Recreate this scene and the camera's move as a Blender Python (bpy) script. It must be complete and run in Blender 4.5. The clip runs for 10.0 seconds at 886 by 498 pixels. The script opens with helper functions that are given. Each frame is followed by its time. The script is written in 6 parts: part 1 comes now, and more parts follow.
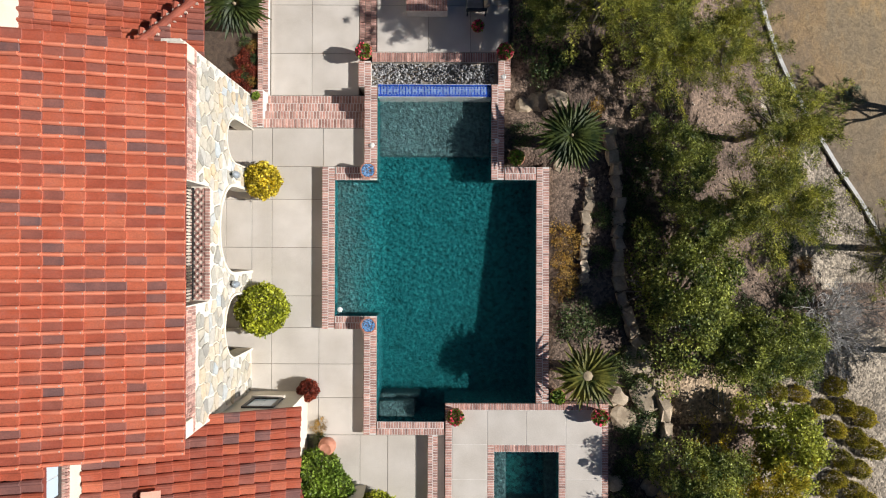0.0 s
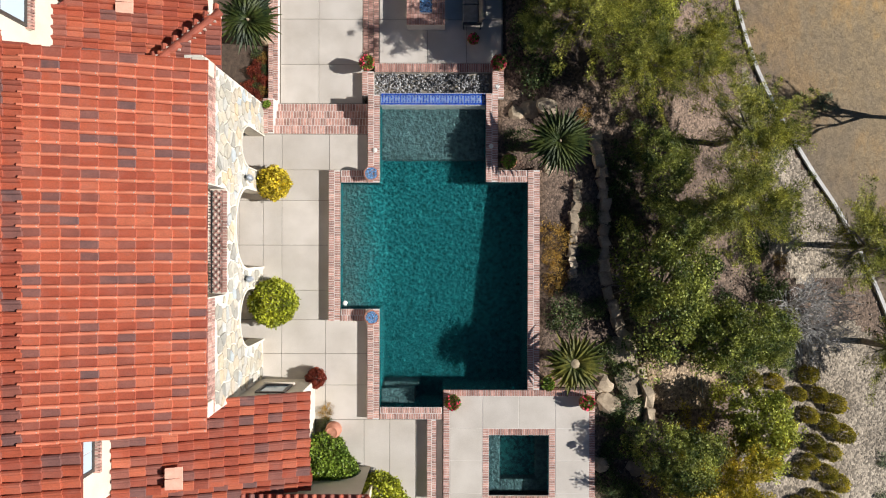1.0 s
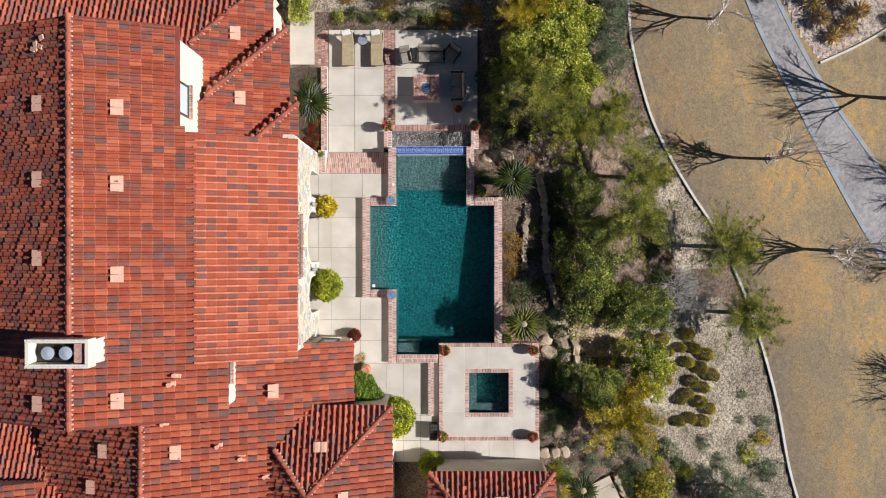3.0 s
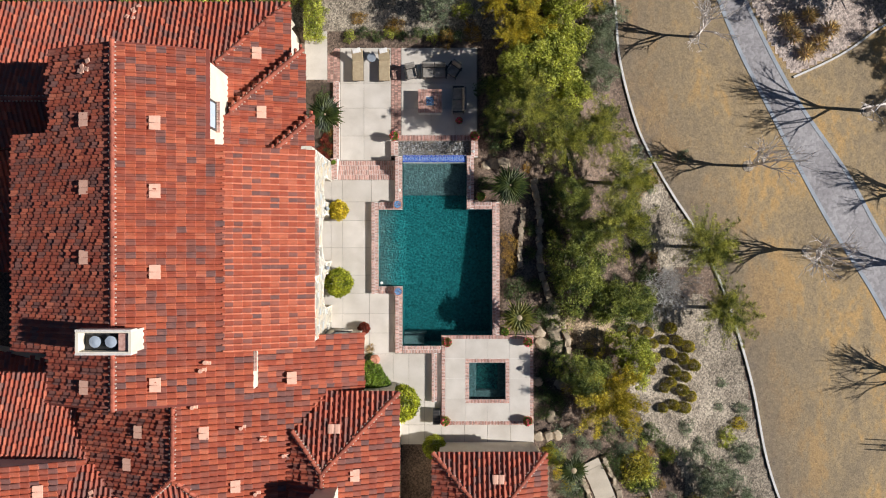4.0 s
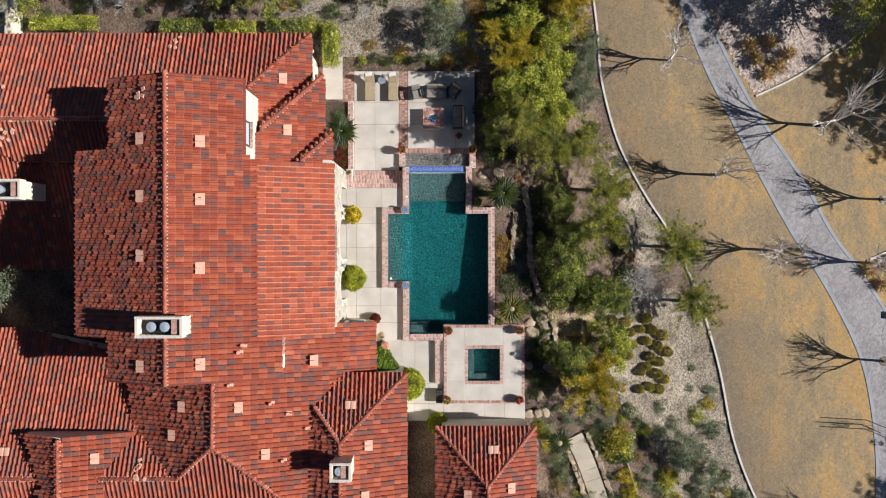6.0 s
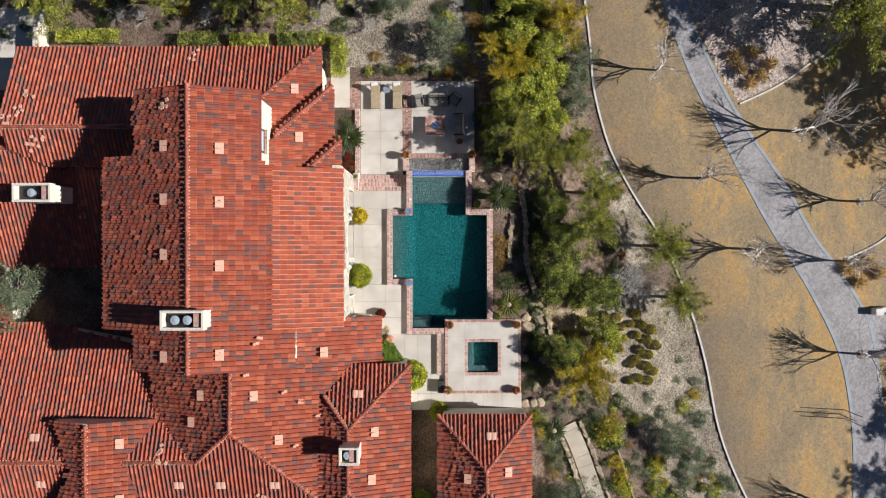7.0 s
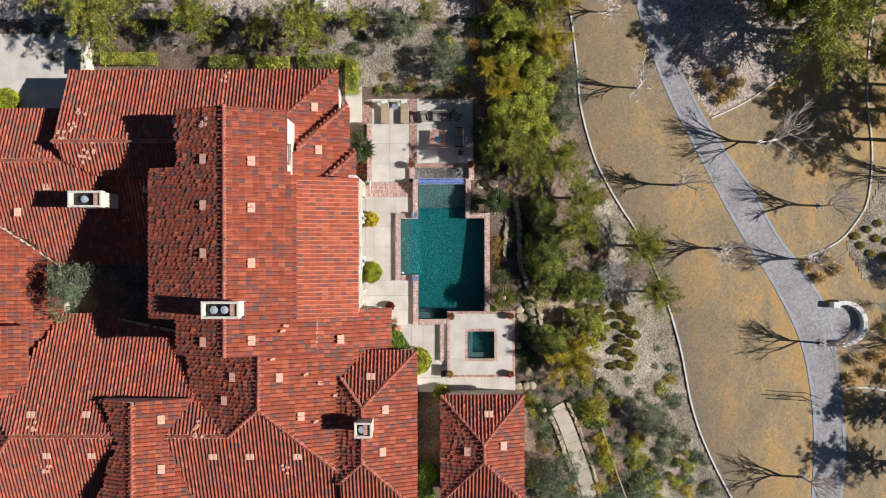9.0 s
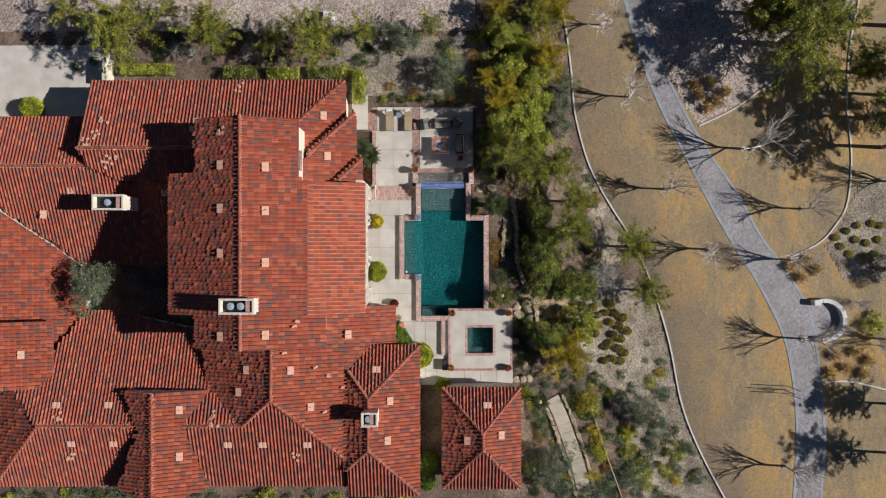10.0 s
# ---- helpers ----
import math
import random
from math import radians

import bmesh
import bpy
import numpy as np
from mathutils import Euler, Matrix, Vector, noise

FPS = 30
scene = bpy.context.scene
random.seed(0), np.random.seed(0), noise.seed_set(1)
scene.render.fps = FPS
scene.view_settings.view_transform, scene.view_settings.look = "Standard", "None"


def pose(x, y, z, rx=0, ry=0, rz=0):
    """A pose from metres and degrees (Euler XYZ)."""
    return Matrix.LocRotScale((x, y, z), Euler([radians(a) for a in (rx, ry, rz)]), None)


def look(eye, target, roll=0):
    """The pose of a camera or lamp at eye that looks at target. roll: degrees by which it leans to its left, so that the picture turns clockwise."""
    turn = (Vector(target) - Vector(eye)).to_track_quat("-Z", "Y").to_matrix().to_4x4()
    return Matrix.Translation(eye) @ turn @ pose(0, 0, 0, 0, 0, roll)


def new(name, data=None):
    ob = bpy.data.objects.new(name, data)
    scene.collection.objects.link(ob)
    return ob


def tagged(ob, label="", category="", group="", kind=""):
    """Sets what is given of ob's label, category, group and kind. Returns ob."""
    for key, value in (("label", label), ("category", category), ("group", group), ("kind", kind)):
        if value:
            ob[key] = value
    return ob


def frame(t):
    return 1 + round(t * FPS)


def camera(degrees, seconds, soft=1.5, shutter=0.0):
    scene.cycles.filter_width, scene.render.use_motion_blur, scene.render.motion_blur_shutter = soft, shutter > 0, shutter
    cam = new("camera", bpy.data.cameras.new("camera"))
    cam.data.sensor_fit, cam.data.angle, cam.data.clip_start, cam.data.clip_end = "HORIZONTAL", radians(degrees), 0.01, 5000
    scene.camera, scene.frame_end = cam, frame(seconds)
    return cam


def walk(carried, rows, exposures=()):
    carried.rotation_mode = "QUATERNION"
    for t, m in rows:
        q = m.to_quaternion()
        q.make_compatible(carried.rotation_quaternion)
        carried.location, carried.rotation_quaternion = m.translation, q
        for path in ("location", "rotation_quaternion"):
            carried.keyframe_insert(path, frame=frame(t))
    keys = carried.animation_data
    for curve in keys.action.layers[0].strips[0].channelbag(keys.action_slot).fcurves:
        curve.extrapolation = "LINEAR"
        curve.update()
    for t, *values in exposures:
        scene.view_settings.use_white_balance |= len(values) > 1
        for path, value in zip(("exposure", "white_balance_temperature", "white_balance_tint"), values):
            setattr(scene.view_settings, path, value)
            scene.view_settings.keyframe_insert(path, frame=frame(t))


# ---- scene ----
cam = camera(70.0, 10.0, 1.1)
# seconds, x, y, height, small tilts and turn in degrees; the camera looks straight down
ROWS = [
    (0.0, -0.000, 0.000, 21.691, 0.008, 0.023, 0.187),
    (0.5, 0.025, -0.043, 22.506, 0.012, 0.022, 0.123),
    (1.0, 0.072, -0.096, 23.329, 0.013, 0.021, 0.122),
    (1.5, 0.218, -0.154, 24.201, 0.007, 0.012, 0.208),
    (2.0, 0.324, -0.221, 25.025, -0.005, -0.002, 0.079),
    (2.5, 0.379, -0.222, 25.918, -0.017, -0.016, 0.047),
    (2.6, 0.387, -0.201, 26.398, -0.024, -0.035, 0.096),
    (2.7, 0.389, -0.157, 26.999, -0.030, -0.054, 0.066),
    (2.8, 0.386, -0.091, 29.003, -0.036, -0.075, 0.095),
    (2.9, 0.431, -0.075, 32.212, -0.037, -0.095, 0.039),
    (3.0, 0.265, -0.028, 35.233, -0.039, -0.107, -0.060),
    (3.1, 0.308, -0.020, 36.424, -0.045, -0.095, -0.036),
    (3.2, 0.278, 0.002, 36.639, -0.050, -0.082, -0.056),
    (4.5, 0.132, -0.008, 39.918, -0.060, -0.062, -0.066),
    (5.0, 0.109, -0.032, 41.120, -0.045, -0.060, -0.088),
    (5.5, 0.093, -0.041, 42.357, -0.015, -0.029, -0.087),
    (7.0, -0.005, -0.116, 46.459, -0.001, 0.036, -0.102),
    (7.5, -0.001, -0.148, 47.853, 0.018, 0.087, -0.085),
    (8.0, -0.025, -0.184, 49.254, 0.031, 0.122, -0.077),
    (8.5, -0.062, -0.194, 50.688, 0.047, 0.129, -0.117),
    (9.0, -0.114, -0.207, 52.165, 0.060, 0.130, -0.115),
    (9.5, -0.156, -0.203, 53.655, 0.069, 0.123, -0.098),
    (10.0, -0.249, -0.177, 55.145, 0.071, 0.109, -0.075),
]
walk(cam, [(t, pose(x, y, z, a, b, c)) for t, x, y, z, a, b, c in ROWS], [(0.0, 0.26), (2.6, 0.32), (3.0, 0.31), (5.0, 0.30), (7.5, 0.32), (9.0, 0.32), (9.5, 0.27), (10.0, -0.05)])

# ---- light ----
SUN_HEIGHT = 32.5
world = bpy.data.worlds.new("world")
scene.world = world
world.use_nodes = True
wn = world.node_tree
sky = wn.nodes.new("ShaderNodeTexSky")
sky.sky_type, sky.sun_disc = "NISHITA", False
sky.sun_elevation, sky.sun_rotation = radians(SUN_HEIGHT), radians(91)
sky.ozone_density, sky.dust_density = 8.0, 0.3
wn.links.new(sky.outputs[0], wn.nodes["Background"].inputs[0])
wn.nodes["Background"].inputs[1].default_value = 0.031
sun = new("sun", bpy.data.lights.new("sun", "SUN"))
sun.data.energy, sun.data.angle, sun.data.color = 5.1, radians(0.5), (1.0, 0.97, 0.955)
sun.data.cycles.use_multiple_importance_sampling = False
sun.matrix_world = look((60, -3.5, 60 * math.tan(radians(SUN_HEIGHT))), (0, 0, 0))


# ---- materials ----
def surface(name, low, high, scale=4.0, rough=0.8, bump=0.15, fine=60.0, pieces="", spread=0.0, third=None, metal=0.0, cells=0.0, grain=0.75, span=(0.55, 0.95)):
    """A matt surface that varies between two colours at two scales; pieces: vary by object or by island."""
    m = bpy.data.materials.new(name)
    m.use_nodes = True
    t = m.node_tree
    n, link = t.nodes, t.links.new
    bsdf = n["Principled BSDF"]
    bsdf.inputs["Roughness"].default_value, bsdf.inputs["Metallic"].default_value = rough, metal
    geo = n.new("ShaderNodeTexCoord")
    big, small = n.new("ShaderNodeTexNoise"), n.new("ShaderNodeTexNoise")
    big.inputs["Scale"].default_value, small.inputs["Scale"].default_value = scale, fine
    big.inputs["Detail"].default_value = small.inputs["Detail"].default_value = 5
    world_place = n.new("ShaderNodeNewGeometry")
    for tex in (big, small):
        link(world_place.outputs["Position"], tex.inputs["Vector"])
    add = n.new("ShaderNodeMath")
    add.operation = "MULTIPLY_ADD"
    link(small.outputs[0], add.inputs[0])
    add.inputs[1].default_value = 0.5
    link(big.outputs[0], add.inputs[2])
    ramp = n.new("ShaderNodeValToRGB")
    ramp.color_ramp.elements[0].position, ramp.color_ramp.elements[0].color = span[0], (*low, 1)
    ramp.color_ramp.elements[1].position, ramp.color_ramp.elements[1].color = span[1], (*high, 1)
    link(add.outputs[0], ramp.inputs[0])
    colour = ramp.outputs[0]
    if pieces:
        if pieces == "object":
            rnd = n.new("ShaderNodeObjectInfo").outputs["Random"]
        else:
            rnd = world_place.outputs["Random Per Island"]
        tint = n.new("ShaderNodeValToRGB")
        e = tint.color_ramp.elements
        e[0].position, e[0].color = 0.0, (*[1 - spread] * 3, 1)
        e[1].position, e[1].color = 1.0, (*[1 + spread] * 3, 1)
        if third:
            mid = tint.color_ramp.elements.new(third[0])
            mid.color = (*third[1], 1)
            e[0].color = (*third[1], 1)
            up = tint.color_ramp.elements.new(min(0.99, third[0] + 0.06))
            up.color = (*[1 - spread] * 3, 1)
        link(rnd, tint.inputs[0])
        mix = n.new("ShaderNodeMix")
        mix.data_type, mix.blend_type = "RGBA", "MULTIPLY"
        mix.inputs[0].default_value = 1
        link(colour, mix.inputs[6])
        link(tint.outputs[0], mix.inputs[7])
        colour = mix.outputs[2]
    height = add.outputs[0]
    if cells:
        vor = n.new("ShaderNodeTexVoronoi")
        vor.inputs["Scale"].default_value = cells
        link(world_place.outputs["Position"], vor.inputs["Vector"])
        mix = n.new("ShaderNodeMix")
        mix.data_type, mix.blend_type = "RGBA", "MULTIPLY"
        mix.inputs[0].default_value = grain
        grey = n.new("ShaderNodeRGBToBW")
        link(vor.outputs["Color"], grey.inputs[0])
        lift = n.new("ShaderNodeMapRange")
        lift.inputs["To Min"].default_value, lift.inputs["To Max"].default_value = 0.35, 1.5
        lift.inputs["From Min"].default_value, lift.inputs["From Max"].default_value = 0.2, 0.85
        link(grey.outputs[0], lift.inputs[0])
        link(colour, mix.inputs[6])
        link(lift.outputs[0], mix.inputs[7])
        colour = mix.outputs[2]
        height = vor.outputs["Distance"]
    link(colour, bsdf.inputs["Base Color"])
    if bump:
        b = n.new("ShaderNodeBump")
        b.inputs["Strength"].default_value, b.inputs["Distance"].default_value = bump, 0.03
        b.invert = bool(cells)
        link(height, b.inputs["Height"])
        link(b.outputs[0], bsdf.inputs["Normal"])
    return m


def varied(name, stops, source, scale=3.0, fine=30.0, rough=0.8, bump=0.2, wear=None, lift=(0.78, 1.18)):
    """Pieces that each take a colour from a list of position and colour, with wear and grain inside each piece."""
    m = bpy.data.materials.new(name)
    m.use_nodes = True
    n, link = m.node_tree.nodes, m.node_tree.links.new
    bsdf = n["Principled BSDF"]
    bsdf.inputs["Roughness"].default_value = rough
    geo = n.new("ShaderNodeNewGeometry")
    rnd = n.new("ShaderNodeObjectInfo").outputs["Random"] if source == "object" else geo.outputs["Random Per Island"]
    ramp = n.new("ShaderNodeValToRGB")
    e = ramp.color_ramp.elements
    e[0].position, e[0].color = stops[0][0], (*stops[0][1], 1)
    e[1].position, e[1].color = stops[-1][0], (*stops[-1][1], 1)
    for at, c in stops[1:-1]:
        e.new(at).color = (*c, 1)
    link(rnd, ramp.inputs[0])
    big, small = n.new("ShaderNodeTexNoise"), n.new("ShaderNodeTexNoise")
    big.inputs["Scale"].default_value, small.inputs["Scale"].default_value = scale, fine
    big.inputs["Detail"].default_value = small.inputs["Detail"].default_value = 4
    for tex in (big, small):
        link(geo.outputs["Position"], tex.inputs["Vector"])
    colour = ramp.outputs[0]
    if wear:
        mask = n.new("ShaderNodeMapRange")
        mask.inputs["From Min"].default_value, mask.inputs["From Max"].default_value = 0.48, 0.72
        mask.inputs["To Max"].default_value = 0.5
        link(big.outputs[0], mask.inputs[0])
        worn = n.new("ShaderNodeMix")
        worn.data_type = "RGBA"
        worn.inputs[7].default_value = (*wear, 1)
        link(mask.outputs[0], worn.inputs[0])
        link(colour, worn.inputs[6])
        colour = worn.outputs[2]
    sumup = n.new("ShaderNodeMath")
    link(big.outputs[0], sumup.inputs[0])
    link(small.outputs[0], sumup.inputs[1])
    tone = n.new("ShaderNodeMapRange")
    tone.inputs["From Min"].default_value, tone.inputs["From Max"].default_value = 0.7, 1.3
    tone.inputs["To Min"].default_value, tone.inputs["To Max"].default_value = lift
    link(sumup.outputs[0], tone.inputs[0])
    mix = n.new("ShaderNodeMix")
    mix.data_type, mix.blend_type = "RGBA", "MULTIPLY"
    mix.inputs[0].default_value = 1
    link(colour, mix.inputs[6])
    link(tone.outputs[0], mix.inputs[7])
    link(mix.outputs[2], bsdf.inputs["Base Color"])
    b = n.new("ShaderNodeBump")
    b.inputs["Strength"].default_value, b.inputs["Distance"].default_value = bump, 0.02
    link(small.outputs[0], b.inputs["Height"])
    link(b.outputs[0], bsdf.inputs["Normal"])
    return m


CLAY = [(0.0, (0.165, 0.085, 0.076)), (0.08, (0.21, 0.086, 0.068)), (0.2, (0.30, 0.088, 0.055)), (0.42, (0.325, 0.066, 0.033)), (0.7, (0.41, 0.089, 0.040)), (0.92, (0.47, 0.117, 0.055)), (1.0, (0.52, 0.148, 0.075))]
MIXED = [(0.0, (0.195, 0.088, 0.072)), (0.14, (0.235, 0.088, 0.064)), (0.3, (0.30, 0.088, 0.057)), (0.5, (0.34, 0.073, 0.041)), (0.8, (0.42, 0.096, 0.049)), (1.0, (0.50, 0.150, 0.084))]
tile_clay = varied("tile_clay", CLAY, "island", 2.4, 26, 0.75, 0.25, (0.25, 0.098, 0.07))
tile_mixed = varied("tile_mixed", MIXED, "island", 2.4, 26, 0.75, 0.25, (0.24, 0.096, 0.07))
tile_clay_piece = varied("tile_clay_piece", CLAY, "object", 2.4, 26, 0.75, 0.25, (0.25, 0.098, 0.07))
tile_cap = surface("tile_cap", (0.60, 0.168, 0.088), (0.72, 0.235, 0.132), 2, 0.75, 0.2, 45, "island", 0.12)
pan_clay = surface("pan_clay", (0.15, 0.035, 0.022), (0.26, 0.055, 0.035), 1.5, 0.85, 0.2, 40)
ridge_clay = surface("ridge_clay", (0.26, 0.065, 0.038), (0.42, 0.11, 0.06), 2, 0.75, 0.2, 45, "object", 0.25)
mortar = surface("mortar", (0.50, 0.37, 0.29), (0.64, 0.50, 0.40), 5, 0.9)
vent_clay = surface("vent_clay", (0.70, 0.38, 0.27), (0.8, 0.47, 0.34), 5, 0.8)
stucco = surface("stucco", (0.66, 0.58, 0.45), (0.78, 0.71, 0.58), 1.0, 0.9, 0.25, 30)
brick_clay = surface("brick_clay", (0.35, 0.175, 0.135), (0.56, 0.345, 0.28), 6, 0.85, 0.2, 50, "island", 0.38)
brick_piece = surface("brick_piece", (0.35, 0.175, 0.135), (0.56, 0.345, 0.28), 6, 0.85, 0.2, 50, "object", 0.38)
grout = surface("grout", (0.62, 0.57, 0.52), (0.76, 0.72, 0.66), 5, 0.95, 0.2, 60)
concrete = surface("concrete", (0.50, 0.452, 0.385), (0.635, 0.585, 0.515), 0.9, 0.85, 0.06, 30, "object", 0.05)
joint_dark = surface("joint_dark", (0.22, 0.19, 0.15), (0.30, 0.27, 0.22), 4, 0.95)
flagstone = varied("flagstone", [(0.0, (0.30, 0.29, 0.255)), (0.2, (0.40, 0.375, 0.31)), (0.45, (0.54, 0.475, 0.36)), (0.62, (0.46, 0.44, 0.39)), (0.78, (0.58, 0.45, 0.28)), (0.9, (0.42, 0.46, 0.47)), (1.0, (0.62, 0.58, 0.49))], "object", 5, 40, 0.85, 0.4)
# Rippling light and deep-water teal are put into the floor's mottled colour.
ripple_lit_plaster = surface("ripple_lit_plaster", (0.0012, 0.034, 0.037), (0.014, 0.185, 0.192), 8.5, 0.9, 1.0, 19, span=(0.5, 1.0))
# Strong relief, so the sun draws ripple-like light on the floor.
ripple_lit_plaster.node_tree.nodes["Bump"].inputs["Distance"].default_value = 0.34
ripple_lit_plaster.node_tree.nodes["Principled BSDF"].inputs["Specular IOR Level"].default_value = 0.1
# Water's tint by depth, painted along x: grey in the shallows, teal beyond.
depth_tint = ripple_lit_plaster.copy()
depth_tint.name = "depth_tinted_plaster"
st = depth_tint.node_tree
spot, across_x, tint_noise, blend = st.nodes.new("ShaderNodeNewGeometry"), st.nodes.new("ShaderNodeSeparateXYZ"), st.nodes.new("ShaderNodeTexNoise"), st.nodes.new("ShaderNodeMapRange")
tint_noise.inputs["Scale"].default_value, tint_noise.inputs["Detail"].default_value = 1.6, 6
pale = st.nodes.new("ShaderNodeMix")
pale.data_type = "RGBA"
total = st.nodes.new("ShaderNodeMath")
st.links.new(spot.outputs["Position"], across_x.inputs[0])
st.links.new(spot.outputs["Position"], tint_noise.inputs["Vector"])
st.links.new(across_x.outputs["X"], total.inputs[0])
st.links.new(tint_noise.outputs[0], total.inputs[1])
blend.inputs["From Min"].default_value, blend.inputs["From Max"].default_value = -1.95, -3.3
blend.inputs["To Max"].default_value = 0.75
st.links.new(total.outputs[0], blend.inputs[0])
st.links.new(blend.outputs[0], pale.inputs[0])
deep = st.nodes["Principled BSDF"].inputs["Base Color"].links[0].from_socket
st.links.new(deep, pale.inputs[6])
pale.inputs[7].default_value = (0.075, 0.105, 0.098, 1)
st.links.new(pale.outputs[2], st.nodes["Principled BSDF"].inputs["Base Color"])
# Shallow-water grey-green and ripple light go into this colour and relief.
shelf_plaster = surface("shelf_plaster", (0.013, 0.038, 0.040), (0.064, 0.130, 0.130), 9, 0.8, 1.0, 20, span=(0.55, 0.95))
shelf_plaster.node_tree.nodes["Bump"].inputs["Distance"].default_value = 0.14
# Ripple light is mottled into the spa's teal too.
spa_plaster = surface("spa_plaster", (0.002, 0.035, 0.042), (0.025, 0.22, 0.22), 9.0, 0.8, 0.0, 19, span=(0.66, 0.86))
mulch = surface("mulch", (0.075, 0.052, 0.038), (0.26, 0.182, 0.13), 0.5, 0.95, 0.8, 9, cells=13.0)
gravel = surface("gravel", (0.185, 0.150, 0.108), (0.44, 0.37, 0.28), 0.6, 0.95, 0.9, 10, cells=13.0, grain=0.9)
lawn_dry = bpy.data.materials.new("lawn_dry")
lawn_dry.use_nodes = True
ln, ll = lawn_dry.node_tree.nodes, lawn_dry.node_tree.links.new
ln["Principled BSDF"].inputs["Roughness"].default_value = 0.95
l_place, l_turn, l_tilt, l_big, l_mid, l_fine, l_sum, l_ramp, l_tone, l_mix, l_bump = (ln.new("ShaderNode" + k) for k in ("NewGeometry", "Mapping", "Mapping", "TexNoise", "TexNoise", "TexNoise", "Math", "ValToRGB", "MapRange", "Mix", "Bump"))
l_turn.inputs["Rotation"].default_value, l_turn.inputs["Scale"].default_value = (0.3, 0.4, radians(-22)), (1.0, 0.5, 1.0)
ll(l_place.outputs["Position"], l_turn.inputs["Vector"])
for l_tex, size, rugged in ((l_big, 0.28, 0.62), (l_mid, 2.6, 0.6), (l_fine, 5.5, 0.78)):
    l_tex.inputs["Scale"].default_value, l_tex.inputs["Detail"].default_value, l_tex.inputs["Roughness"].default_value = size, 7, rugged
ll(l_turn.outputs[0], l_big.inputs["Vector"])
ll(l_turn.outputs[0], l_mid.inputs["Vector"])
l_tilt.inputs["Rotation"].default_value = (0.5, 0.7, 0.4)
ll(l_place.outputs["Position"], l_tilt.inputs["Vector"])
ll(l_tilt.outputs[0], l_fine.inputs["Vector"])
l_fine.inputs["Distortion"].default_value = 1.2
l_big.inputs["Distortion"].default_value = 0.5
l_sum.operation = "MULTIPLY_ADD"
ll(l_mid.outputs[0], l_sum.inputs[0])
l_sum.inputs[1].default_value = 0.5
ll(l_big.outputs[0], l_sum.inputs[2])
l_stops = l_ramp.color_ramp.elements
l_stops[0].position, l_stops[0].color = 0.48, (0.22, 0.168, 0.108, 1)
l_stops[1].position, l_stops[1].color = 0.84, (0.44, 0.277, 0.112, 1)
l_stops.new(0.62).color = (0.272, 0.205, 0.122, 1)
l_stops.new(0.74).color = (0.342, 0.248, 0.133, 1)
ll(l_sum.outputs[0], l_ramp.inputs[0])
l_tone.inputs["From Min"].default_value, l_tone.inputs["From Max"].default_value = 0.3, 0.7
l_tone.inputs["To Min"].default_value, l_tone.inputs["To Max"].default_value = 0.5, 1.5
ll(l_fine.outputs[0], l_tone.inputs[0])
l_mix.data_type, l_mix.blend_type = "RGBA", "MULTIPLY"
l_mix.inputs[0].default_value = 1
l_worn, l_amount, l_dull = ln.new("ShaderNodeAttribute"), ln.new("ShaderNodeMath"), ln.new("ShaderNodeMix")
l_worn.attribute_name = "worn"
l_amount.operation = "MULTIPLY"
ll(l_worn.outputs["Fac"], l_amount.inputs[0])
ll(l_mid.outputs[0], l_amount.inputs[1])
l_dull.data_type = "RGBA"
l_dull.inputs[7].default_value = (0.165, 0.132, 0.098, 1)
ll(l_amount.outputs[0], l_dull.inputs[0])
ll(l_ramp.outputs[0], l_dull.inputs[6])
ll(l_dull.outputs[2], l_mix.inputs[6])
ll(l_tone.outputs[0], l_mix.inputs[7])
ll(l_mix.outputs[2], ln["Principled BSDF"].inputs["Base Color"])
l_bump.inputs["Strength"].default_value, l_bump.inputs["Distance"].default_value = 0.4, 0.05
ll(l_fine.outputs[0], l_bump.inputs["Height"])
ll(l_bump.outputs[0], ln["Principled BSDF"].inputs["Normal"])
path_paving = surface("path_paving", (0.27, 0.252, 0.252), (0.37, 0.35, 0.348), 0.4, 0.9, 0.3, 6, cells=6.0, grain=0.3)
path_edge = surface("path_edge", (0.26, 0.285, 0.315), (0.36, 0.39, 0.42), 1.0, 0.8, 0.1, 12)
seat_stone = surface("seat_stone", (0.62, 0.60, 0.56), (0.78, 0.76, 0.72), 2, 0.9)
kerb_stone = surface("kerb_stone", (0.56, 0.54, 0.505), (0.72, 0.70, 0.66), 2, 0.9)
boulder_stone = surface("boulder_stone", (0.27, 0.21, 0.14), (0.50, 0.40, 0.28), 1.8, 0.9, 0.5, 14, "object", 0.2)
pebble_stone = surface("pebble_stone", (0.20, 0.20, 0.20), (0.34, 0.34, 0.33), 8, 0.6, 0.1, 40, "island", 0.85)
blue_tile = surface("blue_tile", (0.02, 0.06, 0.36), (0.03, 0.11, 0.5), 9, 0.25, 0.05, 40, "island", 0.25)
pale_tile = surface("pale_tile", (0.13, 0.24, 0.5), (0.25, 0.36, 0.58), 9, 0.25, 0.05, 40, "island", 0.2)
blue_glass = surface("blue_glass", (0.04, 0.14, 0.34), (0.22, 0.38, 0.56), 20, 0.15, 0.1, 40, "island", 0.7)
wall_mortar = surface("wall_mortar", (0.62, 0.56, 0.46), (0.74, 0.69, 0.58), 5, 0.95, 0.3, 40)
walk_concrete = surface("walk_concrete", (0.40, 0.34, 0.26), (0.54, 0.47, 0.37), 0.9, 0.9, 0.15, 20, "object", 0.1)
